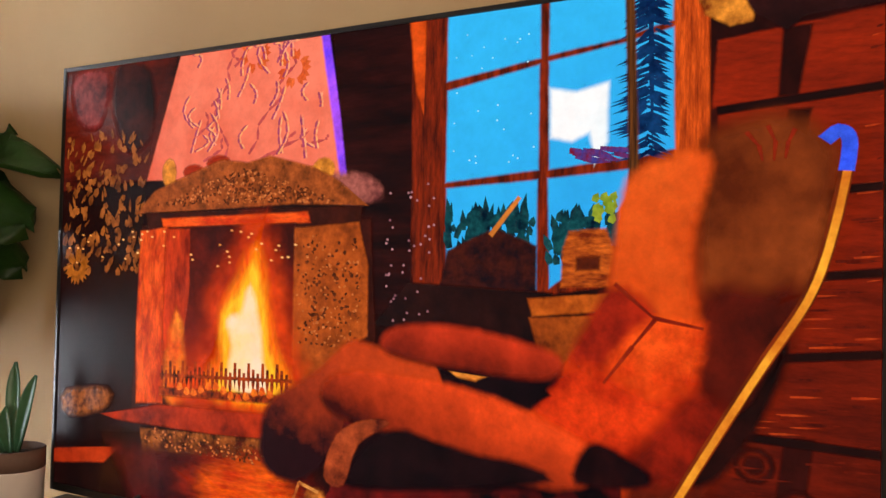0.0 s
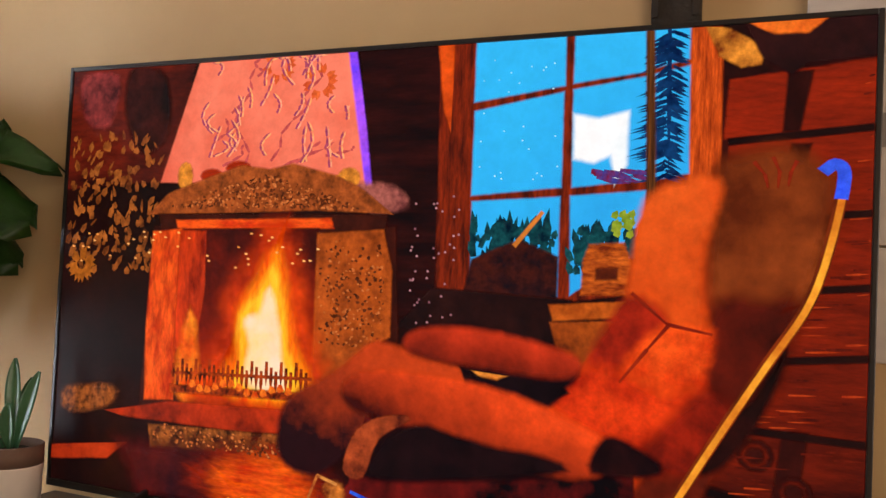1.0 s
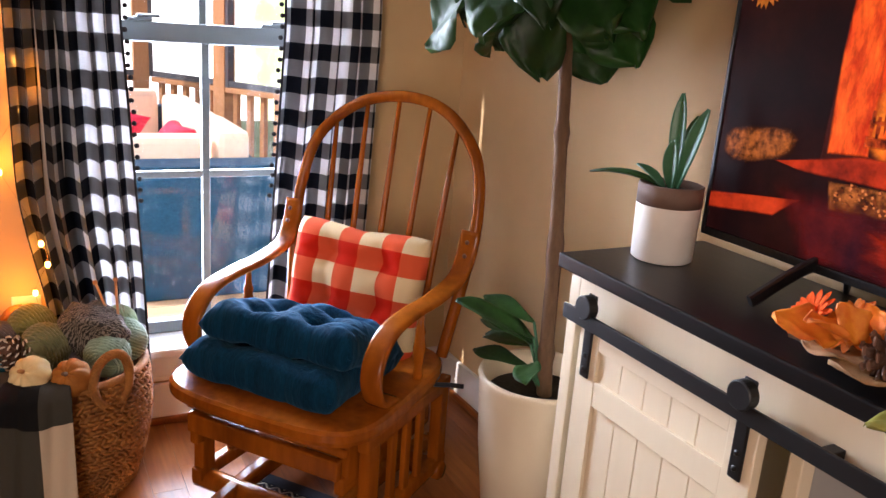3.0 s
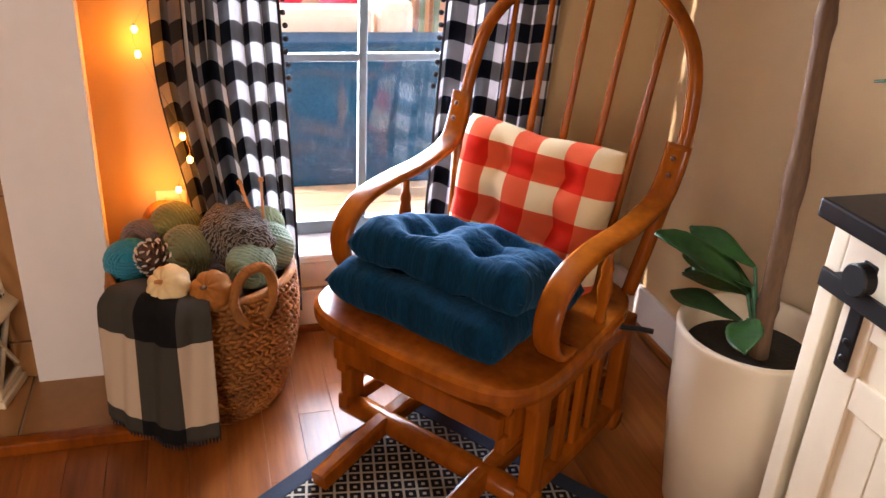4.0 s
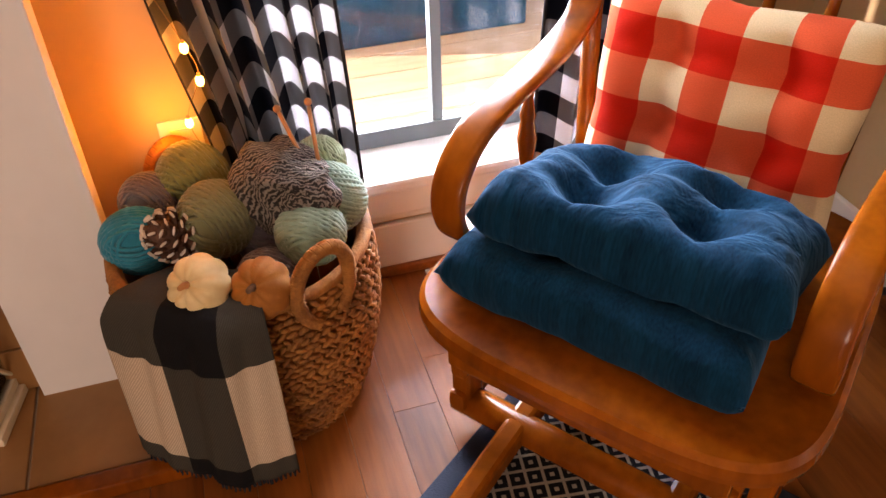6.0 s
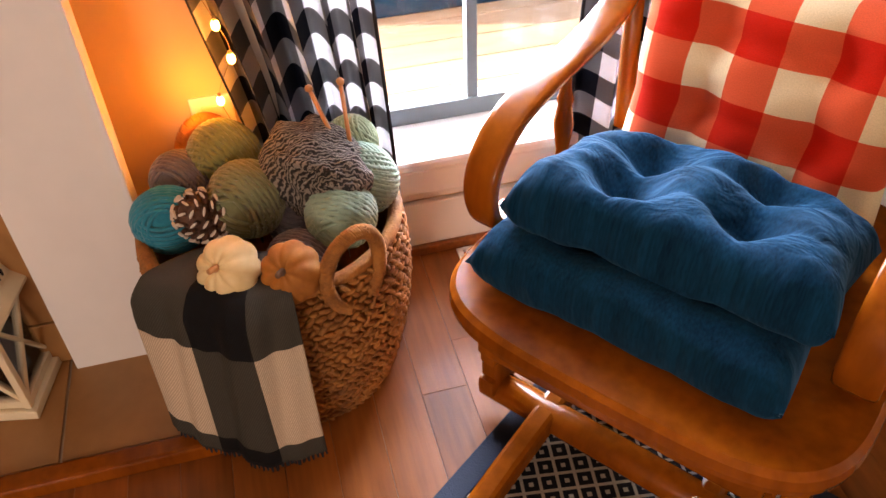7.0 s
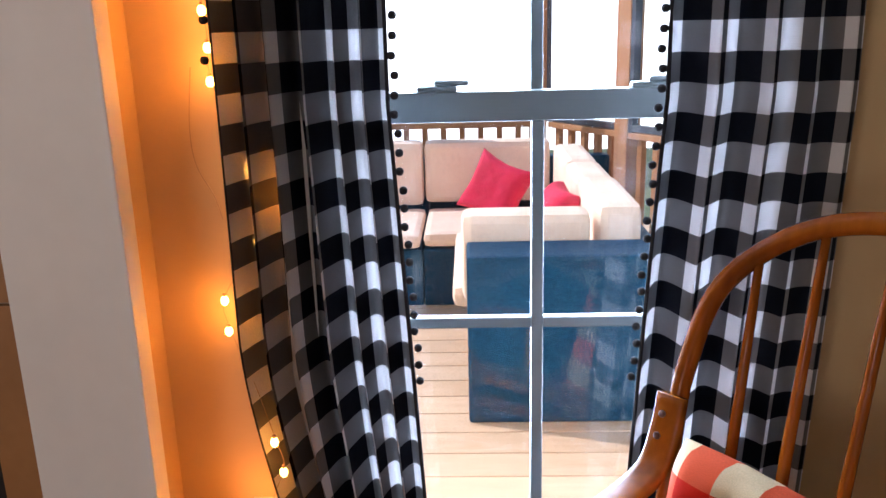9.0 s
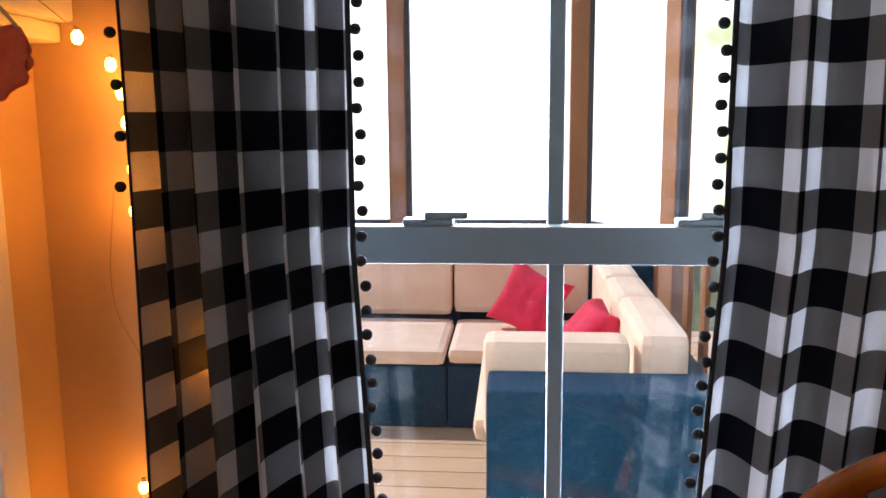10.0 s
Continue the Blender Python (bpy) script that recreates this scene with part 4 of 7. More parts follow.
hood = lambda u, v: 0.17 < u < 0.49 and 0.255 + 0.55 * abs(u - 0.33) < v < 0.335
pier = lambda u, v: 0.415 < u < 0.50 and 0.40 < v < 0.62
step = lambda u, v: 0.175 < u < 0.368 and 0.832 < v < 0.872
chip_dark, chip_light = lit("chip_dark", (66, 30, 12), (110, 56, 24), 60), lit("chip_light", (176, 100, 44), (214, 140, 76), 60)
for k, (zone, n) in enumerate(((hood, 260), (pier, 150), (step, 110))):
    strokes(scatter(n, zone, (0.006, 0.006), 0.0016, 20 + k), chip_dark)
    strokes(scatter(n * 2 // 3, zone, (0.005, 0.005), 0.0012, 40 + k), chip_light)
carve_dark, carve_light = lit("carve_dark", (150, 66, 120), (186, 88, 110), 30), lit("carve_light", (255, 176, 150), (255, 200, 120), 30)
rr = random.Random(3)
for i in range(34):
    u, v = rr.uniform(0.235, 0.445), rr.uniform(0.03, 0.25)
    bend, ln, lean = rr.uniform(-0.016, 0.016), rr.uniform(0.03, 0.09), rr.uniform(-0.02, 0.02)
    run = [(u + lean * t + bend * math.sin(math.pi * t), v - ln * t) for t in (0, 0.25, 0.5, 0.75, 1)]
    run = [(a, max(b, 0.004)) for a, b in run if abs(a - 0.322) < 0.10 + 0.19 * max(b, 0)]
    strokes([(a[0], a[1], b[0] - a[0], b[1] - a[1] - 0.0005, 0.0013) for a, b in zip(run, run[1:])], carve_dark)
    strokes([(a[0] + 0.003, a[1], b[0] - a[0], b[1] - a[1] - 0.0005, 0.001) for a, b in zip(run, run[1:])], carve_light)
boards = lambda u, v: 0.875 < u < 0.998 and 0.09 < v < 0.97 and u > 0.985 - 0.25 * max(0, v - 0.3)
strokes([(u, v, min(0.03, 0.999 - u), -0.003, w) for u, v, _, _, w in scatter(60, boards, (1, 1), 0.0009, 60)], lit("board_dark", (70, 16, 8), (110, 30, 12), 30))
strokes([(u, v, min(0.025, 0.999 - u), -0.003, w) for u, v, _, _, w in scatter(40, boards, (1, 1), 0.0007, 61)], lit("board_light", (150, 46, 16), (180, 70, 26), 30))
for v0, v1, u0 in ((0.208, 0.188, 0.872), (0.335, 0.330, 0.965), (0.461, 0.453, 0.95), (0.582, 0.568, 0.925), (0.703, 0.708, 0.89), (0.815, 0.858, 0.86)):
    bar(u0, v0, 0.999, v1, 0.0028, 0.0028, night)
# armchair
leather = lit("suede", (72, 12, 6), (220, 74, 18), 7, slope=(-4.0, 0.8, 1.75), contrast=0.9, grit=0.45)
dim = lit("suede_dim", (36, 9, 6), (140, 44, 16), 6, slope=(-2.0, 0.9, 0.95))
shape("0.787,0.358 0.806,0.301 0.865,0.28 0.878,0.245 0.901,0.234 0.929,0.239 0.955,0.274 0.959,0.314 0.929,0.506 0.886,0.704 0.851,0.83 0.80,1 0.66,1 0.719,0.759 0.701,0.705 0.74,0.609 0.784,0.501", leather)
shape("0.870,0.30 0.884,0.25 0.901,0.238 0.929,0.241 0.955,0.276 0.959,0.316 0.929,0.506 0.886,0.704 0.83,0.93 0.80,1 0.74,1 0.80,0.82 0.845,0.66 0.868,0.52", dim, soft=0.007)
deep_crease = lit("deep_crease", (110, 24, 10), (150, 44, 16), 14)
shape("0.867,0.261 0.894,0.239 0.922,0.234 0.945,0.250 0.959,0.280 0.957,0.332 0.944,0.446 0.918,0.500 0.874,0.496 0.863,0.426 0.865,0.334", lit("headrest_dim", (84, 32, 8), (140, 68, 24), 7, grit=0.3), 4, soft=0.02)
shape("0.872,0.493 0.913,0.496 0.933,0.489 0.919,0.578 0.883,0.681 0.854,0.697 0.848,0.645 0.859,0.562", lit("back_shadow", (36, 8, 5), (96, 24, 10), 7, grit=0.4), 4, soft=0.02)
shape("0.796,0.317 0.825,0.288 0.861,0.281 0.857,0.334 0.848,0.390 0.846,0.463 0.853,0.540 0.823,0.528 0.792,0.506 0.782,0.474 0.790,0.392", lit("headrest_lit", (206, 76, 18), (248, 122, 44), 9, slope=(-1.6, 1.2, 0.1), contrast=0.9, grit=0.35), 4, soft=0.012)
shape("0.752,0.578 0.783,0.493 0.817,0.532 0.795,0.572 0.774,0.641 0.746,0.618", lit("back_side", (110, 20, 10), (176, 44, 18), 12, grit=0.45), 4, soft=0.012)
shape("0.777,0.635 0.799,0.575 0.823,0.545 0.858,0.546 0.852,0.608 0.848,0.662 0.818,0.668 0.797,0.655", lit("lumbar", (196, 50, 10), (246, 96, 28), 12, grit=0.5), 4, soft=0.014)
shape("0.708,0.692 0.746,0.626 0.780,0.640 0.813,0.670 0.853,0.657 0.839,0.718 0.804,0.764 0.760,0.738", lit("seat_red", (160, 30, 8), (232, 70, 20), 12, grit=0.5), 4, soft=0.016)
shape("0.804,0.764 0.853,0.661 0.878,0.673 0.865,0.748 0.850,0.777 0.799,0.792", lit("seat_fold", (70, 12, 6), (150, 34, 12), 12, grit=0.45), 4, soft=0.016)
shape("0.904,0.650 0.928,0.568 0.915,0.647 0.893,0.723 0.870,0.772 0.855,0.776 0.878,0.699", lit("back_edge", (10, 4, 5), (40, 10, 8), 12), 4, soft=0.008)
bar(0.783, 0.48, 0.819, 0.532, 0.0015, 0.0006, deep_crease)
bar(0.819, 0.532, 0.862, 0.545, 0.0015, 0.0006, deep_crease)
bar(0.82, 0.535, 0.8, 0.58, 0.0015, 0.0006, deep_crease)
bar(0.8, 0.58, 0.774, 0.641, 0.0015, 0.0006, deep_crease)
bar(0.913, 0.236, 0.919, 0.26, 0.0015, 0.0006, deep_crease)
bar(0.919, 0.26, 0.918, 0.288, 0.0015, 0.0006, deep_crease)
bar(0.896, 0.244, 0.906, 0.266, 0.0015, 0.0006, deep_crease)
bar(0.906, 0.266, 0.909, 0.288, 0.0015, 0.0006, deep_crease)
bar(0.934, 0.243, 0.929, 0.262, 0.0015, 0.0006, deep_crease)
bar(0.929, 0.262, 0.927, 0.285, 0.0015, 0.0006, deep_crease)
shape("0.37,0.814 0.385,0.739 0.445,0.676 0.488,0.614 0.518,0.616 0.605,0.653 0.609,0.672 0.476,0.681 0.458,0.709 0.486,0.762 0.433,0.877 0.382,0.875", lit("stool", (34, 8, 14), (190, 70, 24), 16, slope=(1.0, 5.0, -1.2), contrast=0.8, grit=0.35), 4)
shape("0.60,0.64 0.70,0.63 0.72,0.67 0.69,0.70 0.61,0.68", lit("gap_under", (12, 5, 8), (36, 12, 14), 12))
shape("0.486,0.762 0.592,0.783 0.696,0.822 0.79,0.80 0.80,1 0.42,1 0.468,0.90", lit("under_chair", (6, 3, 6), (110, 22, 18), 7, contrast=0.35), 0)
shape("0.605,0.640 0.645,0.645 0.700,0.645 0.729,0.630 0.716,0.662 0.693,0.700 0.640,0.672", lit("dark_under_arm", (5, 2, 6), (22, 8, 14), 12), 4, soft=0.008)
shape("0.498,0.877 0.506,0.811 0.543,0.760 0.584,0.771 0.644,0.786 0.705,0.798 0.751,0.790 0.795,0.793", lit("dark_seat_base", (3, 2, 5), (30, 8, 12), 10), 4, soft=0.01)
shape("0.616,0.646 0.652,0.650 0.642,0.655 0.623,0.651", lit("gold_slot", (200, 100, 20), (255, 190, 80), 20), 0, soft=0.004)
strokes([(u + 0.01 * math.sin(i * 2.3), v, 0.006, 0.008, 0.002) for i, (u, v) in enumerate(((0.611,0.775), (0.678,0.790), (0.565,0.807), (0.711,0.793), (0.727,0.765)))], gold)
shape("0.534,0.598 0.559,0.574 0.627,0.573 0.703,0.595 0.730,0.616 0.707,0.640 0.588,0.629 0.543,0.618", lit("far_arm", (44, 8, 8), (214, 66, 30), 9, slope=(1.26, 9.0, -3.5), contrast=0.9, grit=0.4), 4)
shape("0.456,0.703 0.479,0.673 0.548,0.666 0.655,0.687 0.743,0.739 0.761,0.771 0.751,0.812 0.696,0.818 0.592,0.780 0.493,0.751 0.463,0.734", lit("near_arm", (58, 10, 8), (228, 80, 28), 10, slope=(2.24, 8.0, -2.36), contrast=0.9, grit=0.4), 5)
shape("0.758,0.757 0.771,0.746 0.799,0.765 0.816,0.788 0.800,0.801 0.751,0.806", lit("dark_by_arm", (5, 2, 6), (34, 8, 10), 12), 4, soft=0.008)
shape("0.508,0.875 0.513,0.809 0.553,0.767 0.598,0.780 0.644,0.792 0.693,0.798 0.706,0.819", lit("dark_hollow", (3, 2, 5), (26, 8, 12), 12), 4, soft=0.008)
shape("0.460,0.87 0.475,0.79 0.510,0.755 0.540,0.753 0.502,0.80 0.484,0.88", lit("chrome_rim", (70, 20, 12), (190, 90, 44), 16), 4, soft=0.003)
shape("0.438,0.922 0.444,0.910 0.454,0.910 0.457,0.930 0.446,0.938", lit("brass", (100, 40, 14), (230, 150, 60), 26), 3)
bar(0.405, 0.98, 0.425, 0.892, 0.0012, 0.0012, lit("brass_bar", (140, 60, 20), (230, 150, 70), 30))
bar(0.425, 0.892, 0.452, 0.905, 0.0015, 0.0015, lit("brass_joint", (140, 70, 30), (240, 180, 90), 40))
bar(0.47, 0.915, 0.625, 0.985, 0.0014, 0.0014, lit("blue_bar", (10, 40, 170), (40, 110, 255), 12))
rim_pts = spline([(0.957, 0.262, 0), (0.968, 0.250, 0), (0.975, 0.275, 0), (0.963, 0.395, 0), (0.946, 0.49, 0), (0.912, 0.592, 0), (0.872, 0.715, 0), (0.836, 0.83, 0), (0.784, 0.998, 0)], 46)
d = [(rim_pts[min(i + 1, 45)] - rim_pts[max(i - 1, 0)]).normalized() for i in range(46)]


def rim_band(i0, i1, lo, hi, material):
    """A stretch of the chair's bent chrome bar, between two offsets from its middle line."""
    edge = lambda k, w: (rim_pts[k].x + d[k].y * w, rim_pts[k].y - d[k].x * w * PW / PH)
    shape([edge(k, lo) for k in range(i0, i1)] + [edge(k, hi) for k in range(i1 - 1, i0 - 1, -1)], material, soft=0.0012)


rim_band(5, 46, -0.0050, 0.0050, lit("chrome_dark", (60, 22, 6), (130, 52, 14), 9, grit=0.3))
rim_band(5, 46, -0.0018, 0.0036, lit("chrome_gold", (190, 92, 20), (255, 196, 60), 7, grit=0.3))
rim_band(0, 14, -0.0052, 0.0056, lit("chrome_blue", (16, 50, 210), (60, 110, 255), 12))

# ---- glider rocking chair ----
CH = (-2.148, 0.779, 0.0)
CHM = pose(*CH, 0, 0, 36.9)
chair = thing("glider_rocker", CH, 36.9, label="honey oak glider rocking chair with bentwood hoop back", category="rocking chair")


def seat_outline(u):
    a = 2 * math.pi * u
    c, s = math.cos(a), math.sin(a)
    e = 0.42
    x = math.copysign(abs(c) ** e, c)
    y = math.copysign(abs(s) ** e, s)
    half = 0.282 - 0.025 * (y + 1) / 2 * 1.2
    return x * half + 0.016, -0.065 + y * (0.285 if y > 0 else 0.262 + 0.012 * (1 - x * x))


bm = bmesh.new()
rings = []
for k, z in ((0.965, 0.353), (0.995, 0.358), (1.0, 0.368), (0.995, 0.383), (0.97, 0.390)):
    rings.append([bm.verts.new((seat_outline(i / 72)[0] * k, (seat_outline(i / 72)[1] + 0.065) * k - 0.065, z)) for i in range(72)])
for a, b in zip(rings, rings[1:]):
    for i in range(72):
        bm.faces.new((a[i], a[(i + 1) % 72], b[(i + 1) % 72], b[i]))
bm.faces.new(list(reversed(rings[0])))
bm.faces.new(rings[-1])
part("seat", bm, oak, chair)
arch = [(-0.235, 0.185, 0.385), (-0.264, 0.235, 0.62), (-0.268, 0.27, 0.76), (-0.232, 0.298, 0.89), (-0.12, 0.318, 0.985), (0.02, 0.325, 1.014),
        (0.145, 0.316, 0.985), (0.238, 0.296, 0.89), (0.268, 0.27, 0.76), (0.264, 0.235, 0.62), (0.235, 0.185, 0.385)]
part("hoop", tube(spline(arch, 90), 0.0155, 10), oak, chair, smooth=True)
top_arc = spline(arch, 400)
for i, x in enumerate((-0.165, -0.085, -0.002, 0.08, 0.16)):
    q = min((p for p in top_arc if p.z > 0.8), key=lambda p: abs(p.x - x * 1.12))
    foot = Vector((x * 0.95, 0.20, 0.385))
    pts = [foot.lerp(q, t) for t in (0, 0.25, 0.5, 0.75, 1)]
    part("spindle", tube(pts, [0.008, 0.0095, 0.0085, 0.0075, 0.006], 8), oak, chair, smooth=True)
bolt_mat = mat("bolt_brown", (0.10, 0.03, 0.01), 0.5, scale=30)
for s in (-1, 1):
    arm = [(s * 0.268, 0.238, 0.712), (s * 0.266, 0.222, 0.655), (s * 0.262, 0.185, 0.602), (s * 0.256, 0.08, 0.578), (s * 0.250, -0.04, 0.572), (s * 0.248, -0.13, 0.555),
           (s * 0.248, -0.182, 0.510), (s * 0.248, -0.192, 0.455), (s * 0.248, -0.165, 0.404), (s * 0.248, -0.11, 0.392)]
    a = part("arm", tube(spline(arm, 44), 0.01, 12, flat=(0.026, 0.0095), up=(1, 0, 0)), oak, chair, smooth=True)
    for z, y in ((0.688, 0.215), (0.655, 0.205)):
        part("bolt", blob((s * 0.268, y, z), (0.006, 0.005, 0.006), 10, 6), bolt_mat, a)
    prof = [(0.009, 0.388), (0.012, 0.40), (0.009, 0.42), (0.013, 0.445), (0.016, 0.47), (0.011, 0.50), (0.013, 0.51), (0.008, 0.53), (0.007, 0.57)]
    part("arm_spindle", lathe(prof, 14, c=(s * 0.252, 0.02, 0)), oak, chair, smooth=True)
    # swinging frame under the seat
    for y in (-0.20, 0.14):
        part("seat_leg", box((s * 0.205, y, 0.285), (0.030, 0.055, 0.14), 0.006), oak, chair)
    part("swing_rail", box((s * 0.205, -0.03, 0.218), (0.026, 0.42, 0.045), 0.008), oak, chair)
    # standing base
    for y in (-0.165, 0.19):
        part("base_post", box((s * 0.238, y, 0.185), (0.032, 0.045, 0.235), 0.006), oak, chair)
    for y in (-0.06, 0.01, 0.08):
        part("slat", box((s * 0.238, y, 0.19), (0.014, 0.030, 0.20), 0.004), oak, chair)
    part("side_rail", box((s * 0.238, 0.012, 0.306), (0.030, 0.42, 0.036), 0.006), oak, chair)
    part("side_rail", box((s * 0.238, 0.012, 0.080), (0.030, 0.42, 0.036), 0.006), oak, chair)
    run = [(s * 0.135, -0.375, 0.025), (s * 0.135, -0.26, 0.048), (s * 0.135, -0.10, 0.068), (s * 0.135, 0.10, 0.068), (s * 0.135, 0.28, 0.048), (s * 0.135, 0.37, 0.025)]
    part("runner", tube(spline(run, 24), 0.01, 12, flat=(0.020, 0.022), up=(1, 0, 0)), oak, chair)
for y in (-0.165, 0.19):
    bm = tube([(-0.262, y, 0.058), (-0.255, y, 0.058), (0.255, y, 0.058), (0.262, y, 0.058)], [0.020, 0.027, 0.027, 0.020], 14)
    part("cross_bar", bm, oak, chair, smooth=True)
part("front_rail", box((0, -0.245, 0.262), (0.42, 0.022, 0.050), 0.006), oak, chair)
part("hanger_rod", tube([(-0.22, -0.235, 0.30), (0.22, -0.235, 0.30)], 0.010, 10), oak, chair, smooth=True)
part("lock_lever", tube([(0.25, 0.12, 0.335), (0.285, 0.15, 0.331), (0.312, 0.165, 0.328)], 0.006, 8), black_metal, chair, "black locking lever")


def pillow(w, d, t, tufts, name, material, label, m, depth=0.55, sag=None, group="", ear=0.0, puff=5.5, crumple=0.004, dimple=0.0011):
    """A stuffed square cushion with stitched tufts; uv in metres over its face."""
    n = 44
    bm = bmesh.new()
    lay = bm.loops.layers.uv.verify()
    grids = []
    for side in (1, -1):
        rows = []
        for j in range(n + 1):
            row = []
            for i in range(n + 1):
                x, y = i / n * 2 - 1, j / n * 2 - 1
                h = max(0.0, (1 - abs(x) ** puff) * (1 - abs(y) ** puff)) ** 0.5
                for tx, ty in tufts:
                    r2 = ((x - tx) * w / 2) ** 2 + ((y - ty) * d / 2) ** 2
                    h *= 1 - depth * math.exp(-r2 / dimple) - 0.22 * math.exp(-abs((x - tx) * w / 2) / 0.012) * math.exp(-abs(y - ty) * 1.5) * 0.5 \
                        - 0.22 * math.exp(-abs((y - ty) * d / 2) / 0.012) * math.exp(-abs(x - tx) * 1.5) * 0.5
                pull = 1 - 0.05 * (1 - abs(x)) * abs(y) ** 6 * 2
                pully = 1 - 0.05 * (1 - abs(y)) * abs(x) ** 6 * 2
                z = side * t / 2 * h + crumple * h * noise.noise(Vector((x * 2.1, y * 2.1, side + w))) + crumple * 0.5 * min(1, h * 2) * noise.noise(Vector((x * 6.5 + 3, y * 5.0, side * 2 + d)))
                if sag:
                    z += sag(x, y)
                row.append(bm.verts.new((x * w / 2 * pully * (1 + ear * abs(x * y) ** 3), y * d / 2 * pull * (1 + ear * abs(x * y) ** 3), z)))
            rows.append(row)
        grids.append(rows)
    for side, rows in enumerate(grids):
        for j in range(n):
            for i in range(n):
                q = [(i, j), (i + 1, j), (i + 1, j + 1), (i, j + 1)]
                if side:
                    q.reverse()
                f = bm.faces.new([rows[b][a] for a, b in q])
                for lp, (a, b) in zip(f.loops, q):
                    lp[lay].uv = (a / n * w, b / n * d)
    bmesh.ops.remove_doubles(bm, verts=bm.verts, dist=0.0006)
    ob = tagged(part(name, bm, material, smooth=True), label, "cushion", group)
    ob.matrix_basis = m
    return ob


def linen():
    m = bpy.data.materials.new("blue_linen_weave")
    m.use_nodes = True
    n, l = m.node_tree.nodes, m.node_tree.links
    b = n["Principled BSDF"]
    b.inputs["Roughness"].default_value = 0.9
    b.inputs["Specular IOR Level"].default_value = 0.05
    b.inputs["Sheen Weight"].default_value = 0.14
    b.inputs["Sheen Tint"].default_value = (0.25, 0.6, 1.0, 1)
    tc = n.new("ShaderNodeTexCoord")
    waves = []
    for st in ((300, 170, 1), (30, 26, 1)):
        mp = n.new("ShaderNodeMapping")
        mp.inputs["Scale"].default_value = st
        l.new(tc.outputs["UV"], mp.inputs[0])
        t = n.new("ShaderNodeTexNoise")
        t.inputs["Scale"].default_value, t.inputs["Detail"].default_value = 1.0, 3
        l.new(mp.outputs[0], t.inputs["Vector"])
        waves.append(t)
    add = n.new("ShaderNodeMath")
    l.new(waves[0].outputs["Fac"], add.inputs[0])
    l.new(waves[1].outputs["Fac"], add.inputs[1])
    r = n.new("ShaderNodeValToRGB")
    r.color_ramp.elements[0].position, r.color_ramp.elements[0].color = 0.30, (0.001, 0.008, 0.019, 1)
    r.color_ramp.elements[1].position, r.color_ramp.elements[1].color = 0.72, (0.0032, 0.043, 0.094, 1)
    half = n.new("ShaderNodeMath")
    half.operation = "MULTIPLY"
    half.inputs[1].default_value = 0.5
    l.new(add.outputs[0], half.inputs[0])
    l.new(half.outputs[0], r.inputs[0])
    l.new(r.outputs[0], b.inputs["Base Color"])
    bn = n.new("ShaderNodeBump")
    bn.inputs["Strength"].default_value, bn.inputs["Distance"].default_value = 0.35, 0.0015
    l.new(half.outputs[0], bn.inputs["Height"])
    rumple = n.new("ShaderNodeTexNoise")  # soft creases of slack cloth
    rumple.inputs["Scale"].default_value, rumple.inputs["Detail"].default_value, rumple.inputs["Distortion"].default_value = 16, 3, 0.8
    l.new(tc.outputs["UV"], rumple.inputs["Vector"])
    cb = n.new("ShaderNodeBump")
    cb.inputs["Strength"].default_value, cb.inputs["Distance"].default_value = 0.7, 0.022
    l.new(rumple.outputs["Fac"], cb.inputs["Height"])
    l.new(cb.outputs[0], bn.inputs["Normal"])
    l.new(bn.outputs[0], b.inputs["Normal"])
    return m


linen_mat = linen()
four = [(-0.36, -0.36), (0.36, -0.36), (-0.36, 0.36), (0.36, 0.36)]
pillow(0.420, 0.33, 0.110, four, "seat_cushion", linen_mat, "dark blue tufted linen cushion lying on the chair seat",
       CHM @ pose(-0.004, -0.118, 0.432, 0, 0, 0), group="blue cushions", ear=-0.02, puff=7, crumple=0.008)
pillow(0.405, 0.262, 0.104, four, "seat_cushion", linen_mat, "dark blue tufted linen cushion stacked on another one",
       CHM @ pose(0.012, -0.108, 0.507, -13, 0, 2), group="blue cushions", ear=-0.02, depth=0.92, puff=7, crumple=0.010, dimple=0.0016, sag=lambda x, y: -0.014 * x * x - 0.010 * y * y + 0.006 * math.sin(4 * x + 2 * y))
nine = [(-0.38, -0.5), (0.38, -0.5), (-0.38, 0.02), (0.38, 0.02), (-0.38, 0.55), (0.38, 0.55)]
pillow(0.405, 0.40, 0.112, nine, "back_cushion", red_check, "red and cream buffalo check back cushion, tufted",
       CHM @ pose(-0.014, 0.148, 0.497, 76, 0, 0), depth=0.5, ear=-0.05)

# ---- rug ----


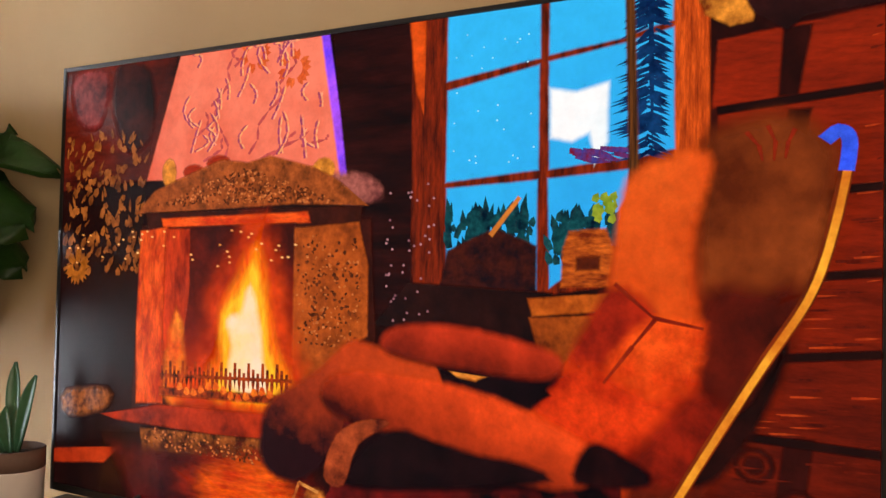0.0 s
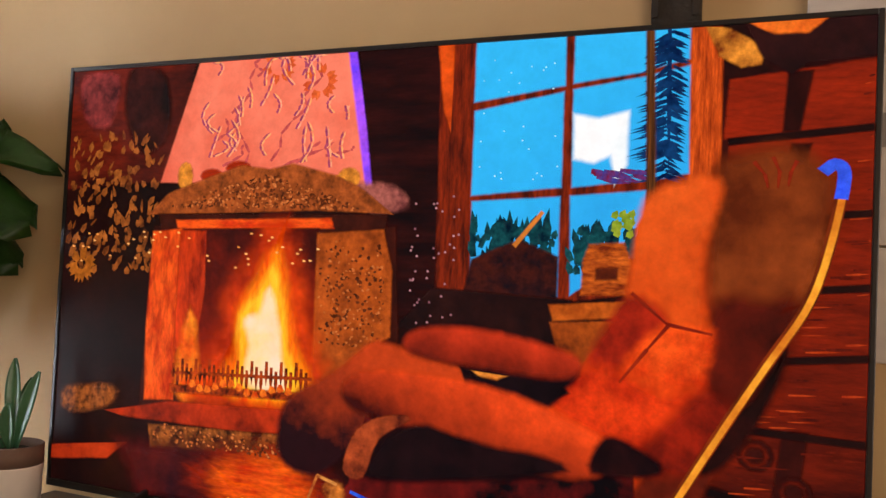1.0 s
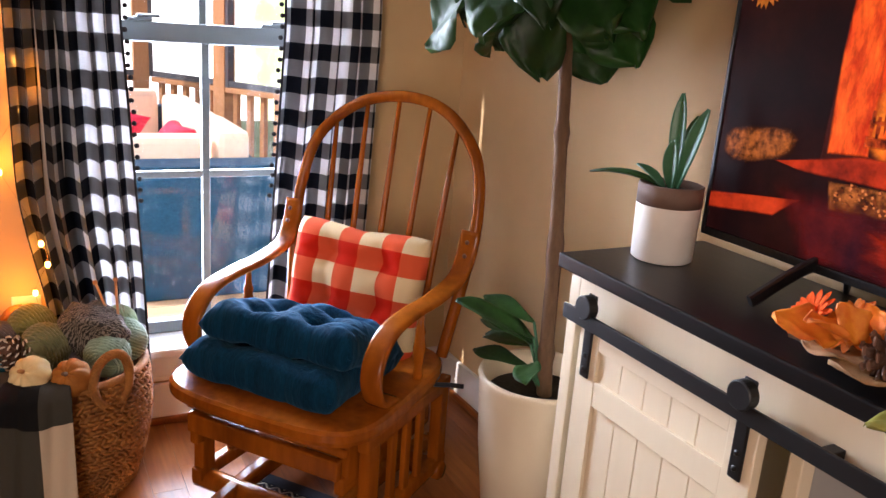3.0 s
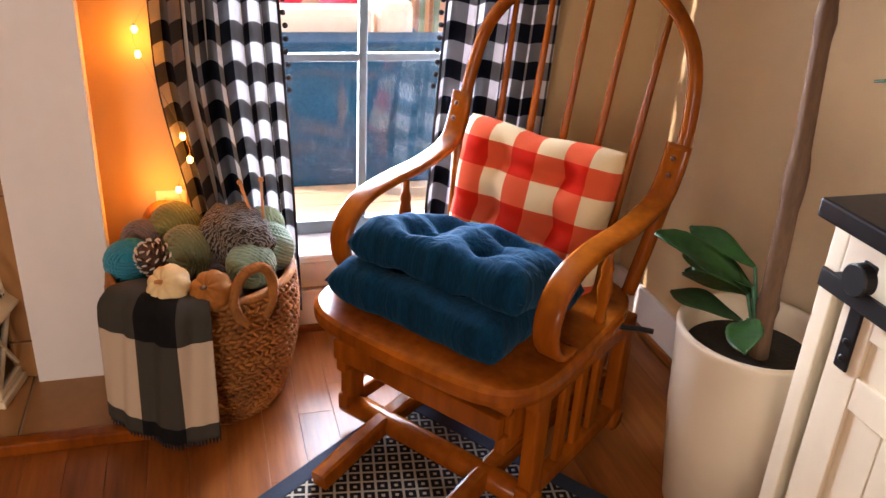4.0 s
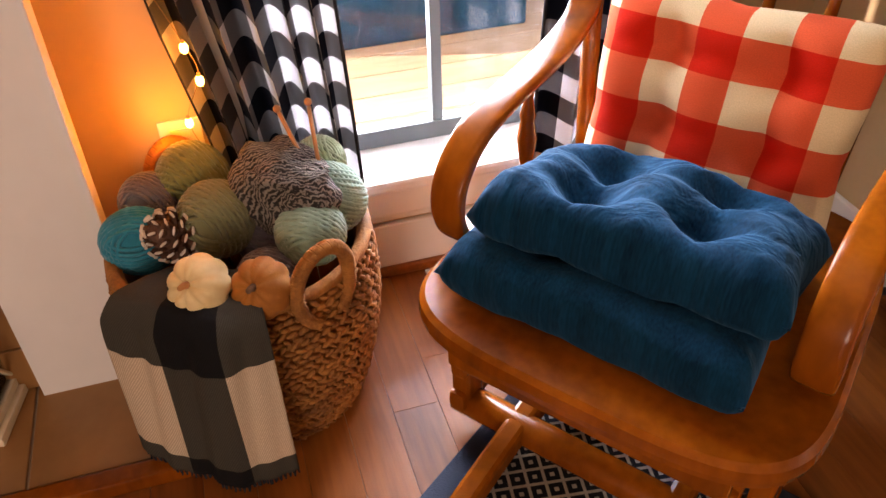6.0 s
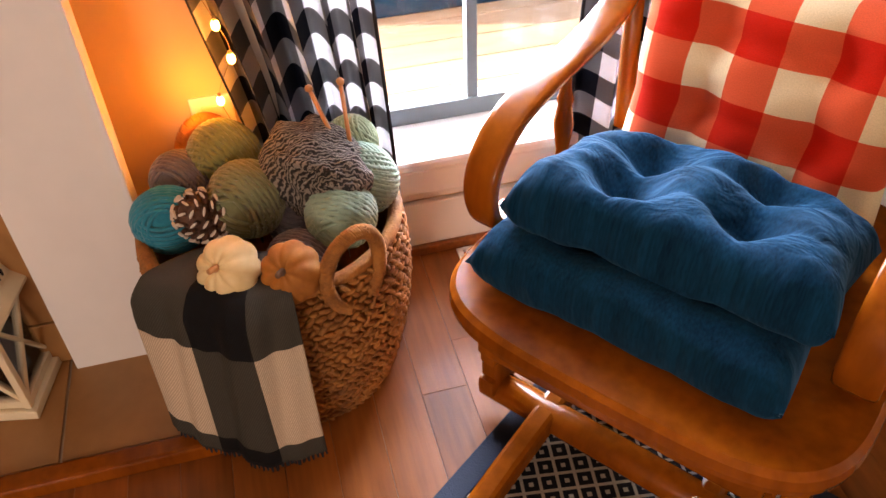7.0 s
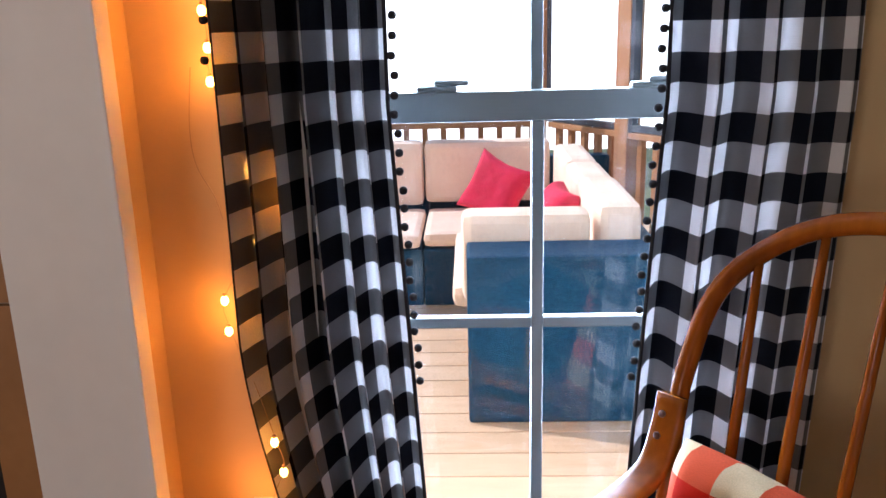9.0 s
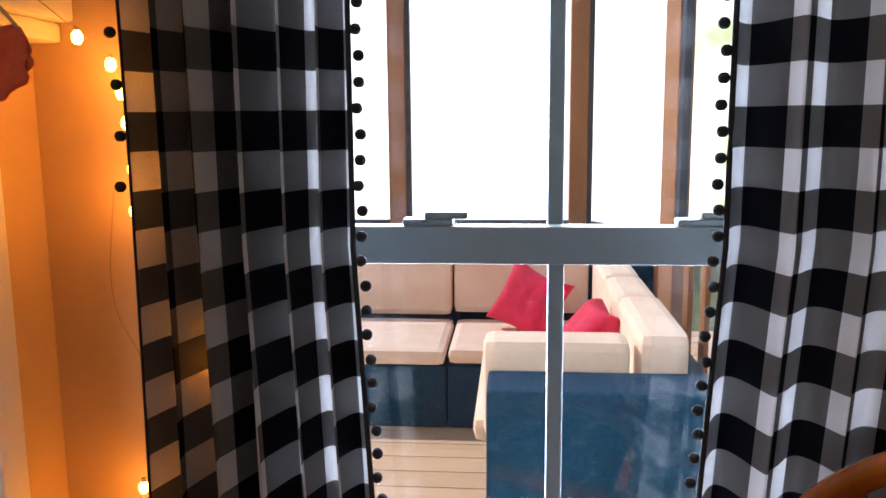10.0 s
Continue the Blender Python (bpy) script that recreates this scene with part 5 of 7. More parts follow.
def rug_mat():
    m = bpy.data.materials.new("rug_diamonds")
    m.use_nodes = True
    n, l = m.node_tree.nodes, m.node_tree.links
    b = n["Principled BSDF"]
    b.inputs["Roughness"].default_value = 0.95
    b.inputs["Specular IOR Level"].default_value = 0.1
    tc = n.new("ShaderNodeTexCoord")
    sep = n.new("ShaderNodeSeparateXYZ")
    l.new(tc.outputs["Object"], sep.inputs[0])

    def math_node(op, a, c=None):
        k = n.new("ShaderNodeMath")
        k.operation = op
        for i, v in enumerate((a, c)):
            if v is None:
                continue
            if isinstance(v, (int, float)):
                k.inputs[i].default_value = v
            else:
                l.new(v, k.inputs[i])
        return k.outputs[0]

    d = []
    for i in range(2):
        f = math_node("FRACT", math_node("MULTIPLY", sep.outputs[i], 1 / 0.0405))
        d.append(math_node("ABSOLUTE", math_node("SUBTRACT", f, 0.5)))
    s = math_node("ADD", d[0], d[1])
    r = n.new("ShaderNodeValToRGB")
    r.color_ramp.interpolation = "CONSTANT"
    e = r.color_ramp.elements
    cream, ink = (0.52, 0.46, 0.36, 1), (0.015, 0.016, 0.020, 1)
    e[0].position, e[0].color = 0.0, cream
    e[1].position, e[1].color = 0.13, ink
    for pos, c in ((0.41, cream), (0.59, ink), (0.87, cream)):
        e.new(pos).color = c
    e[2].color, e[3].color, e[4].color = cream, ink, cream
    l.new(s, r.inputs[0])
    t = n.new("ShaderNodeTexNoise")
    t.inputs["Scale"].default_value = 420
    l.new(tc.outputs["Object"], t.inputs["Vector"])
    mx = n.new("ShaderNodeMix")
    mx.data_type, mx.blend_type = "RGBA", "MULTIPLY"
    mx.inputs["Factor"].default_value = 0.6
    l.new(r.outputs[0], mx.inputs["A"])
    l.new(t.outputs["Fac"], mx.inputs["B"])
    l.new(mx.outputs["Result"], b.inputs["Base Color"])
    bn = n.new("ShaderNodeBump")
    bn.inputs["Strength"].default_value, bn.inputs["Distance"].default_value = 0.6, 0.003
    l.new(t.outputs["Fac"], bn.inputs["Height"])
    l.new(bn.outputs[0], b.inputs["Normal"])
    return m


navy = mat("navy_binding", (0.012, 0.020, 0.040), 0.9, scale=60, bump=0.4, bump_scale=400)
rug = thing("rug", CH, 36.9, label="black and cream diamond-pattern rug with a navy border", category="rug")
part("field", box((0.54, -0.62, 0.004), (1.42, 1.16, 0.007), 0.002), rug_mat(), rug)
for c, s in (((-0.19, -0.62, 0.0045), (0.04, 1.24, 0.008)), ((1.27, -0.62, 0.0045), (0.04, 1.24, 0.008)),
             ((0.54, -0.02, 0.0045), (1.42, 0.04, 0.008)), ((0.54, -1.22, 0.0045), (1.42, 0.04, 0.008))):
    part("border", box(c, s, 0.002), navy, rug)

# ---- basket with yarn, blanket and small pumpkins ----
BK = (-2.455, 0.195, 0.0)
straw = mat("seagrass", (0.42, 0.165, 0.026), 0.8, second=(0.12, 0.040, 0.006), scale=25, bump=0.5, bump_scale=220, contrast=0.7)
basket = thing("basket", BK, label="round woven seagrass basket with two loop handles", category="basket")


def basket_r(z):
    k = z / 0.325
    return 0.158 + 0.046 * math.sin(math.pi * min(1, k * 0.66 + 0.06)) + 0.006 * k


prof = [(basket_r(0.0), 0.0)] + [(basket_r(0.325 * i / 8), 0.325 * i / 8) for i in range(1, 9)]
inner_prof = [(r - 0.014, z) for r, z in reversed(prof[1:])] + [(0.15, 0.014)]
part("wall", lathe(prof + inner_prof, 40), straw, basket, smooth=True)
bm = bmesh.new()
rows = 27
for j in range(rows):
    z = 0.004 + j * 0.01175
    n = 74
    for i in range(n):
        a = 2 * math.pi * (i + 0.5 * (j % 2)) / n
        r = basket_r(z) + 0.004
        lean = radians(24 if j % 2 else -24) + rnd.uniform(-0.5, 0.5)
        mtx = Matrix.Rotation(a, 4, "Z") @ Matrix.Rotation(lean, 4, "X")
        k = rnd.uniform(0.75, 1.25)
        blob((r * math.cos(a), r * math.sin(a), z + 0.008 + rnd.uniform(-0.0015, 0.0015)), (0.0055 * rnd.uniform(0.8, 1.25), 0.0108 * k, 0.0043 * k), 7, 5, bm=bm, m=mtx)
tagged(part("weave", bm, straw, basket, smooth=True), kind="stuff")
ring = [(basket_r(0.325) * math.cos(a) - 0.006 * math.cos(a), basket_r(0.325) * math.sin(a), 0.327) for a in [2 * math.pi * i / 40 for i in range(40)]]
part("rim", tube(ring, 0.011, 8, closed=True), straw, basket, smooth=True)
for ang in (30, 205):
    pts = []
    for i in range(25):
        t = math.pi * (-0.36 + 1.72 * i / 24)
        a = radians(ang) + 0.235 * math.cos(t)
        r = basket_r(0.3) + 0.008
        pts.append((r * math.cos(a), r * math.sin(a), 0.342 + 0.066 * math.sin(t)))
    h = part("handle", tube(pts, 0.0085, 10), straw, basket, smooth=True)
    bm = bmesh.new()
    for i in range(1, 96):
        k = i / 96 * 24
        p = Vector(pts[int(k)]).lerp(Vector(pts[min(int(k) + 1, 24)]), k % 1)
        q = Vector(pts[min(int(k) + 1, 24)]) - Vector(pts[int(k)])
        mtx = q.to_track_quat("Z", "Y").to_matrix().to_4x4() @ Matrix.Rotation(0.35, 4, "X")
        blob(p, (0.0125, 0.0125, 0.004), 8, 4, bm=bm, m=mtx)
    tagged(part("wrapping", bm, straw, h, smooth=True), kind="stuff")

plaid = check_mat("blanket_plaid", (0.008, 0.008, 0.009), (0.62, 0.50, 0.36), (0.060, 0.056, 0.044), 0.098, weave=420, offset=(0.52, 0.05), hatch=190.0)
blanket = thing("throw_blanket", BK, label="black, grey and cream plaid throw hanging over the basket rim", category="blanket")


def drape(u, v):  # u across, v from inside the basket to the hem
    a = radians(-57 + 60 * u)
    fold = 0.007 * math.sin(9.5 * u + 1.2) + 0.004 * math.sin(19 * u + 2.5 * v) + 0.002 * math.sin(41 * u + 5 * v)
    s = v * 0.50
    hem = 0.02 * math.sin(3 * u + 0.5)
    if s < 0.12:
        r = 0.10 + s * 1.0
        z = 0.335 + 0.022 * math.sin(math.pi * s / 0.24)
    else:
        k = s - 0.12
        t = min(1.0, k / 0.05)
        r = 0.22 + 0.020 * math.sin(t * math.pi / 2) + 0.035 * k
        z = 0.357 - max(0.0, k - 0.012 * t) * (0.80 + 0.08 * u) - hem * v
    r += fold * min(1, s / 0.2)
    return Vector((r * math.cos(a), r * math.sin(a), max(z, 0.012)))


part("cloth", thicken(grid(drape, 60, 50, uv=lambda u, v: ((0.53 + 1.3 * u) * 0.196, 0.09 + 0.213 * v)), 0.004), plaid, blanket, smooth=True)
bm = bmesh.new()
for i in range(70):
    p = drape((i + 0.5) / 70, 1.0)
    tube([p, p + Vector((0.002 * math.sin(i * 5), 0.002 * math.cos(i * 3), -min(0.014, p.z - 0.004)))], 0.0016, 5, bm=bm)
part("fringe", bm, pom_black, blanket)


def yarn_mat(name, a, b, scale=90.0):
    m = mat(name, a, 0.95, second=b, scale=12, bump=0.9, bump_scale=scale, contrast=0.8, sheen=0.3, spec=0.1)
    return m


def yarn_ball(loc, r, material, label, tilt=(0, 0, 0), stretch=1.0, strands=10):
    """Wound yarn: bands of strands laid round the ball in crossing directions."""
    t = thing("yarn_ball", loc, label=label, category="yarn", group="yarn in the basket")
    m0 = Euler([radians(a) for a in tilt]).to_matrix().to_4x4() @ Matrix.Diagonal((stretch, 1, 1, 1))
    part("core", blob((0, 0, 0), (r * 0.96, r * 0.96, r * 0.96), 20, 12, m=m0), material, t, smooth=True)
    for w in range(3):
        bm = bmesh.new()
        rot = m0 @ Euler((w * 1.05 + 0.3, w * 0.8, w * 0.5)).to_matrix().to_4x4()
        for k in range(strands):
            h = (k / (strands - 1) - 0.5) * 1.25
            if abs(h) > 0.98:
                continue
            rr = r * math.sqrt(1 - h * h) * (1.0 + 0.015 * w)
            pts = [rot @ Vector((rr * math.cos(q), rr * math.sin(q), h * r + 0.012 * r * math.sin(3 * q + k))) for q in [2 * math.pi * i / 26 for i in range(26)]]
            tube(pts, r * 0.072, 6, bm=bm, closed=True)
        tagged(part("winding", bm, material, t, smooth=True), kind="stuff")
    return t


teal = yarn_mat("yarn_teal", (0.02, 0.24, 0.34), (0.012, 0.14, 0.21))
greyy = yarn_mat("yarn_grey", (0.14, 0.125, 0.14), (0.08, 0.07, 0.085))
olive = yarn_mat("yarn_olive", (0.20, 0.21, 0.075), (0.11, 0.12, 0.035))
sage = yarn_mat("yarn_sage", (0.19, 0.20, 0.10), (0.11, 0.12, 0.055))
mint = yarn_mat("yarn_mint", (0.27, 0.40, 0.31), (0.17, 0.27, 0.21))
mint2 = yarn_mat("yarn_pale_green", (0.33, 0.44, 0.28), (0.2, 0.29, 0.17))
bx, by = BK[0], BK[1]
yarn_ball((-2.468, 0.043, 0.346), 0.050, teal, "teal wool yarn ball in the basket", (0, 0, 70), 1.15)
yarn_ball((-2.545, 0.068, 0.360), 0.048, greyy, "grey wool yarn ball in the basket", (0, 0, 40), 1.1)
yarn_ball((-2.455, 0.165, 0.368), 0.058, sage, "sage green wool yarn ball in the basket", (0, 40, 30))
yarn_ball((-2.560, 0.140, 0.378), 0.058, olive, "olive green wool yarn ball in the basket", (0, 80, 30), 1.1)
yarn_ball((-2.385, 0.300, 0.360), 0.052, mint, "mint green wool yarn ball in the basket", (20, 40, 60))
yarn_ball((-2.455, 0.345, 0.368), 0.054, mint, "mint green wool yarn ball in the basket", (60, 10, 30), 1.1)
yarn_ball((-2.530, 0.345, 0.390), 0.042, mint2, "pale green wool yarn ball in the basket", (30, 60, 10))
yarn_ball((-2.360, 0.225, 0.300), 0.050, greyy, "grey wool yarn ball in the basket", (10, 20, 50))
yarn_ball((-2.460, 0.250, 0.310), 0.060, greyy, "grey wool yarn ball in the basket", (70, 20, 50))


def marl():
    m = bpy.data.materials.new("marled_knit")
    m.use_nodes = True
    n, l = m.node_tree.nodes, m.node_tree.links
    b = n["Principled BSDF"]
    b.inputs["Roughness"].default_value = 0.95
    tc = n.new("ShaderNodeTexCoord")
    w = n.new("ShaderNodeTexWave")
    w.inputs["Scale"].default_value, w.inputs["Distortion"].default_value, w.inputs["Detail"].default_value, w.inputs["Detail Scale"].default_value = 58, 7.0, 4, 2.4
    l.new(tc.outputs["Object"], w.inputs["Vector"])
    r = n.new("ShaderNodeValToRGB")
    r.color_ramp.elements[0].position, r.color_ramp.elements[0].color = 0.32, (0.022, 0.019, 0.016, 1)
    r.color_ramp.elements[1].position, r.color_ramp.elements[1].color = 0.80, (0.25, 0.22, 0.18, 1)
    l.new(w.outputs["Fac"], r.inputs[0])
    l.new(r.outputs[0], b.inputs["Base Color"])
    bn = n.new("ShaderNodeBump")
    bn.inputs["Strength"].default_value, bn.inputs["Distance"].default_value = 0.9, 0.004
    l.new(w.outputs["Fac"], bn.inputs["Height"])
    l.new(bn.outputs[0], b.inputs["Normal"])
    return m


def lump(a, b):
    v = Vector((math.sin(b) * math.cos(a), math.sin(b) * math.sin(a), math.cos(b)))
    return 1 + 0.22 * noise.noise(v * 1.7) + 0.07 * noise.noise(v * 4.5)


knit = thing("knitting", (-2.462, 0.276, 0.396), label="black and white marled knitting bundled in the basket", category="knitting")
knit_mat = marl()
turn = pose(0, 0, 0, 12, 24, 40)
part("body", blob((0, 0, 0), (0.084, 0.072, 0.072), 72, 44, lump, m=turn), knit_mat, knit, smooth=True)
part("flap", blob((0.045, 0.028, 0.006), (0.050, 0.046, 0.050), 56, 36, lambda a, b: lump(a + 1.9, b), m=pose(0, 0, 0, 30, -20, 75)), knit_mat, knit, smooth=True)
part("rolled_edge", tube(spline([(0.02, -0.055, 0.045), (0.055, -0.015, 0.050), (0.070, 0.025, 0.035), (0.078, 0.058, 0.005)], 24), [0.008 + 0.004 * math.sin(i * 0.9) ** 2 for i in range(24)], 10), knit_mat, knit, smooth=True)
needle_wood = mat("needle_wood", (0.50, 0.22, 0.07), 0.4, scale=20, stretch=(1, 1, 0.2))
for tip, end in (((-2.515, 0.289, 0.507), (-2.440, 0.325, 0.405)), ((-2.508, 0.337, 0.514), (-2.450, 0.335, 0.40))):
    t = thing("knitting_needle", end, label="light wooden knitting needle stuck in the yarn", category="knitting needle", group="knitting needles")
    d = Vector(tip) - Vector(end)
    part("shaft", tube([(0, 0, 0), d * 0.95], 0.0035, 8), needle_wood, t, smooth=True)
    part("knob", blob(d, (0.0065, 0.0065, 0.0065), 10, 8), needle_wood, t, smooth=True)


def pumpkin(loc, r, material, label, tilt):
    t = thing("pumpkin", loc, label=label, category="pumpkin", group="small pumpkins")
    m0 = Euler([radians(a) for a in tilt]).to_matrix().to_4x4()
    wob = lambda a, b: (1 + 0.10 * abs(math.cos(4.5 * a)) ** 0.7 - 0.06) * (1 - 0.22 * math.exp(-(b / 0.35) ** 2))
    part("body", blob((0, 0, 0), (r, r, r * 0.78), 54, 20, wob, m=m0), material, t, smooth=True)
    part("stem", tube([m0 @ Vector((0, 0, r * 0.5)), m0 @ Vector((0.002, 0, r * 0.78)), m0 @ Vector((r * 0.14, 0, r * 0.98))], [0.007, 0.0048, 0.0042], 8), needle_wood if r > 0.0445 else bark, t, smooth=True)


cream_rind = mat("cream_rind", (0.74, 0.58, 0.30), 0.55, second=(0.64, 0.46, 0.21), scale=14, bump=0.05)
rust_rind = mat("rust_velvet", (0.36, 0.125, 0.008), 0.8, second=(0.25, 0.08, 0.005), scale=14, bump=0.2, bump_scale=200)
pumpkin((-2.300, 0.127, 0.366), 0.047, cream_rind, "small cream pumpkin on the throw", (30, 38, 0))
pumpkin((-2.274, 0.211, 0.361), 0.0445, rust_rind, "small rust brown pumpkin in the basket", (25, 42, 0))


def pine_cone(loc, r, tilt, label, tip_mat, core_mat, n=62, length=1.2):
    t = thing("pine_cone", loc, label=label, category="pine cone", group="pine cones")
    m0 = Euler([radians(a) for a in tilt]).to_matrix().to_4x4()
    part("core", blob((0, 0, 0), (r * 0.62, r * 0.62, r * length * 0.85), 14, 10, m=m0), core_mat, t)
    bm, bm2 = bmesh.new(), bmesh.new()
    for i in range(n):
        k = (i + 0.5) / n
        b = math.acos(1 - 2 * k)
        a = i * 2.39996
        d = Vector((math.sin(b) * math.cos(a), math.sin(b) * math.sin(a), math.cos(b) * length))
        up = (d.normalized() + Vector((0, 0, 0.5))).normalized()
        mtx = m0 @ up.to_track_quat("Z", "Y").to_matrix().to_4x4()
        c = m0 @ (d * r * 0.72)
        blob(c, (r * 0.17, r * 0.10, r * 0.26), 8, 5, bm=bm, m=mtx)
        blob(m0 @ (d * r * 0.72) + (mtx @ Vector((0, 0, r * 0.22))), (r * 0.17, r * 0.05, r * 0.10), 8, 4, bm=bm2, m=mtx)
    tagged(part("scale_layer", bm, core_mat, t), kind="stuff")
    tagged(part("scale_tip_layer", bm2, tip_mat, t), kind="stuff")


cone_brown = mat("cone_brown", (0.11, 0.05, 0.028), 0.7, second=(0.05, 0.022, 0.012), scale=30)
cone_tip = mat("cone_tip", (0.17, 0.085, 0.05), 0.7, scale=30)
white_tip = mat("white_tip", (0.62, 0.56, 0.48), 0.7, scale=30)
pine_cone((-2.428, 0.096, 0.372), 0.044, (30, 35, 0), "pine cone with white-painted tips in the basket", white_tip, cone_brown)

# ---- lantern on the hearth ----
lan = thing("lantern", (-2.50, -0.312, 0.026), -12, label="cream painted metal lantern with ring handle on the hearth", category="lantern")
cream_metal = mat("cream_metal", (0.76, 0.66, 0.46), 0.5, second=(0.70, 0.60, 0.40), scale=10, bump=0.05)
H = 0.067
part("base", box((0, 0, 0.010), (0.152, 0.152, 0.020), 0.004), cream_metal, lan)
for sx in (-1, 1):
    for sy in (-1, 1):
        part("corner_post", box((sx * H * 0.92, sy * H * 0.92, 0.115), (0.013, 0.013, 0.19), 0.002), cream_metal, lan)
for k in range(4):
    rot = Matrix.Rotation(k * math.pi / 2, 4, "Z")
    for z in (0.029, 0.204):
        part("side_rail", box((H * 0.92, 0, z), (0.010, 2 * H * 0.92 - 0.013, 0.016), 0.002, m=rot), cream_metal, lan)
    for s in (-1, 1):
        part("cross_bar", tube([rot @ Vector((H * 0.93, -s * 0.055, 0.037)), rot @ Vector((H * 0.93, s * 0.055, 0.196))], 0.0035, 6), cream_metal, lan)
    p = part("pane", box((H * 0.90, 0, 0.117), (0.002, 0.11, 0.16), 0, m=rot), pane_glass, lan)
    p.visible_shadow = False
bm = bmesh.new()
rings = []
for w, z in ((0.088, 0.208), (0.088, 0.214), (0.070, 0.232), (0.060, 0.255), (0.055, 0.275), (0.040, 0.298), (0.018, 0.312), (0.008, 0.318)):
    rings.append([bm.verts.new((sx * w, sy * w, z)) for sx, sy in ((-1, -1), (1, -1), (1, 1), (-1, 1))])
for a, b in zip(rings, rings[1:]):
    for i in range(4):
        bm.faces.new((a[i], a[(i + 1) % 4], b[(i + 1) % 4], b[i]))
bm.faces.new(list(reversed(rings[0])))
bm.faces.new(rings[-1])
roof = part("roof", bm, cream_metal, lan)
part("finial", lathe([(0.010, 0.314), (0.009, 0.322), (0.004, 0.332), (0.001, 0.340)], 12), cream_metal, lan, smooth=True)
# vents are solid boxes; the darkness inside each opening is their black colour
for k in range(4):
    rot = Matrix.Rotation(k * math.pi / 2, 4, "Z")
    for i in range(6):
        part("vent_slot", box((0.0665, -0.030 + i * 0.012, 0.240), (0.003, 0.005, 0.017), 0, m=rot), soot_and_slot_shade, roof)
    part("vent_hole", box((0.0565, 0, 0.268), (0.003, 0.006, 0.006), 0, m=rot), soot_and_slot_shade, roof)
ring = [(0.0, 0.082 * math.cos(a), 0.268 + 0.104 * math.sin(a) * (1 if math.sin(a) > 0 else 0.4)) for a in [math.pi * (-0.08 + 1.16 * i / 40) for i in range(41)]]
part("ring_handle", tube(ring, 0.0032, 8), cream_metal, lan, smooth=True)
part("candle", lathe([(0.028, 0.02), (0.030, 0.022), (0.030, 0.085), (0.026, 0.088)], 20), mat("candle_wax", (0.36, 0.30, 0.10), 0.6, scale=10), lan, smooth=True)

# ---- fairy lights, outlet, floor vent ----
bulb_glow = mat("bulb_glow", (1.0, 0.45, 0.08), 0.4, emit=26.0, glow=(1.0, 0.46, 0.06))
cord = mat("cord", (0.40, 0.26, 0.13), 0.5)
LX = WX + 0.020
lights = thing("fairy_lights", (LX, 0.1, 1.4), label="string of small warm fairy lights hung beside the curtain", category="string lights")
string = [(0.10, -0.25, 1.472), (0.09, -0.03, 1.468), (0.035, 0.056, 1.402), (0.01, 0.082, 1.372), (0.008, 0.092, 1.338), (0.008, 0.096, 1.302), (0.006, 0.099, 1.246), (0.006, 0.098, 1.194),
          (-0.010, 0.135, 1.05), (-0.010, 0.14, 0.93), (0.012, 0.088, 0.832), (0.012, 0.090, 0.777), (0.05, 0.135, 0.69), (0.088, 0.172, 0.608), (0.090, 0.184, 0.553), (0.06, 0.152, 0.469), (0.055, 0.168, 0.396)]
pts = [Vector((x, y - 0.1, z - 1.4)) for x, y, z in string]
part("cord", tube(spline(pts, 110), 0.0006, 5), cord, lights)
for i, p in enumerate(pts[2:]):
    if i == 10:
        continue
    b = part("bulb", blob(p + Vector((0.005, 0, -0.006)), (0.0068, 0.0068, 0.0090), 10, 7), bulb_glow, lights, smooth=True)
    part("socket", lathe([(0.0028, 0.0), (0.003, 0.008)], 8, c=p + Vector((0.005, 0, -0.001))), cord, b)
for x, y, z in ((0.03, 0.075, 1.36), (0.04, 0.085, 1.21), (0.04, 0.08, 0.80), (0.12, 0.16, 0.58), (0.05, 0.11, 0.45), (0.008, 0.165, 1.0)):
    lp = new("fairy_light_glow", bpy.data.lights.new("fairy_light_glow", "POINT"))
    lp.data.energy, lp.data.color, lp.data.shadow_soft_size = 0.46, (1.0, 0.29, 0.012), 0.02
    lp.location = (LX + x, y, z)
wire = thing("loose_wire", (WX + 0.006, 0.03, 1.05), label="thin loose lamp wire hanging on the wall", category="wire")
part("strand", tube(spline([(0, 0.03, 0.16), (0.004, 0.02, 0.06), (0.002, 0.025, 0.0), (0.004, 0.05, -0.05), (0.003, 0.06, -0.09)], 30), 0.0007, 5), cord, wire)

outlet = thing("wall_outlet", (WX, 0.130, 0.372), label="white wall outlet with a black plug", category="outlet")
part("cover_plate", box((0.003, 0, 0), (0.006, 0.072, 0.115), 0.003), white_paint, outlet)
for z in (-0.026, 0.026):
    part("socket_face", box((0.007, 0, z), (0.004, 0.036, 0.030), 0.003), ceramic, outlet)
part("plug", box((0.026, 0.0, -0.026), (0.036, 0.028, 0.026), 0.004), tv_black, outlet)
part("plug_cord", tube(spline([(0.04, 0, -0.03), (0.06, 0.01, -0.07), (0.05, 0.03, -0.20), (0.03, 0.04, -0.36)], 20), 0.003, 6), tv_black, outlet)

vent = thing("floor_vent", (-2.60, 0.672, 0.0), label="white metal floor vent register", category="vent", kind="structure")
for c, s in (((0, -0.12, 0.003), (0.10, 0.012, 0.006)), ((0, 0.12, 0.003), (0.10, 0.012, 0.006)), ((-0.046, 0, 0.003), (0.010, 0.228, 0.006)), ((0.046, 0, 0.003), (0.010, 0.228, 0.006))):
    part("frame", box(c, s, 0.001), white_paint, vent)
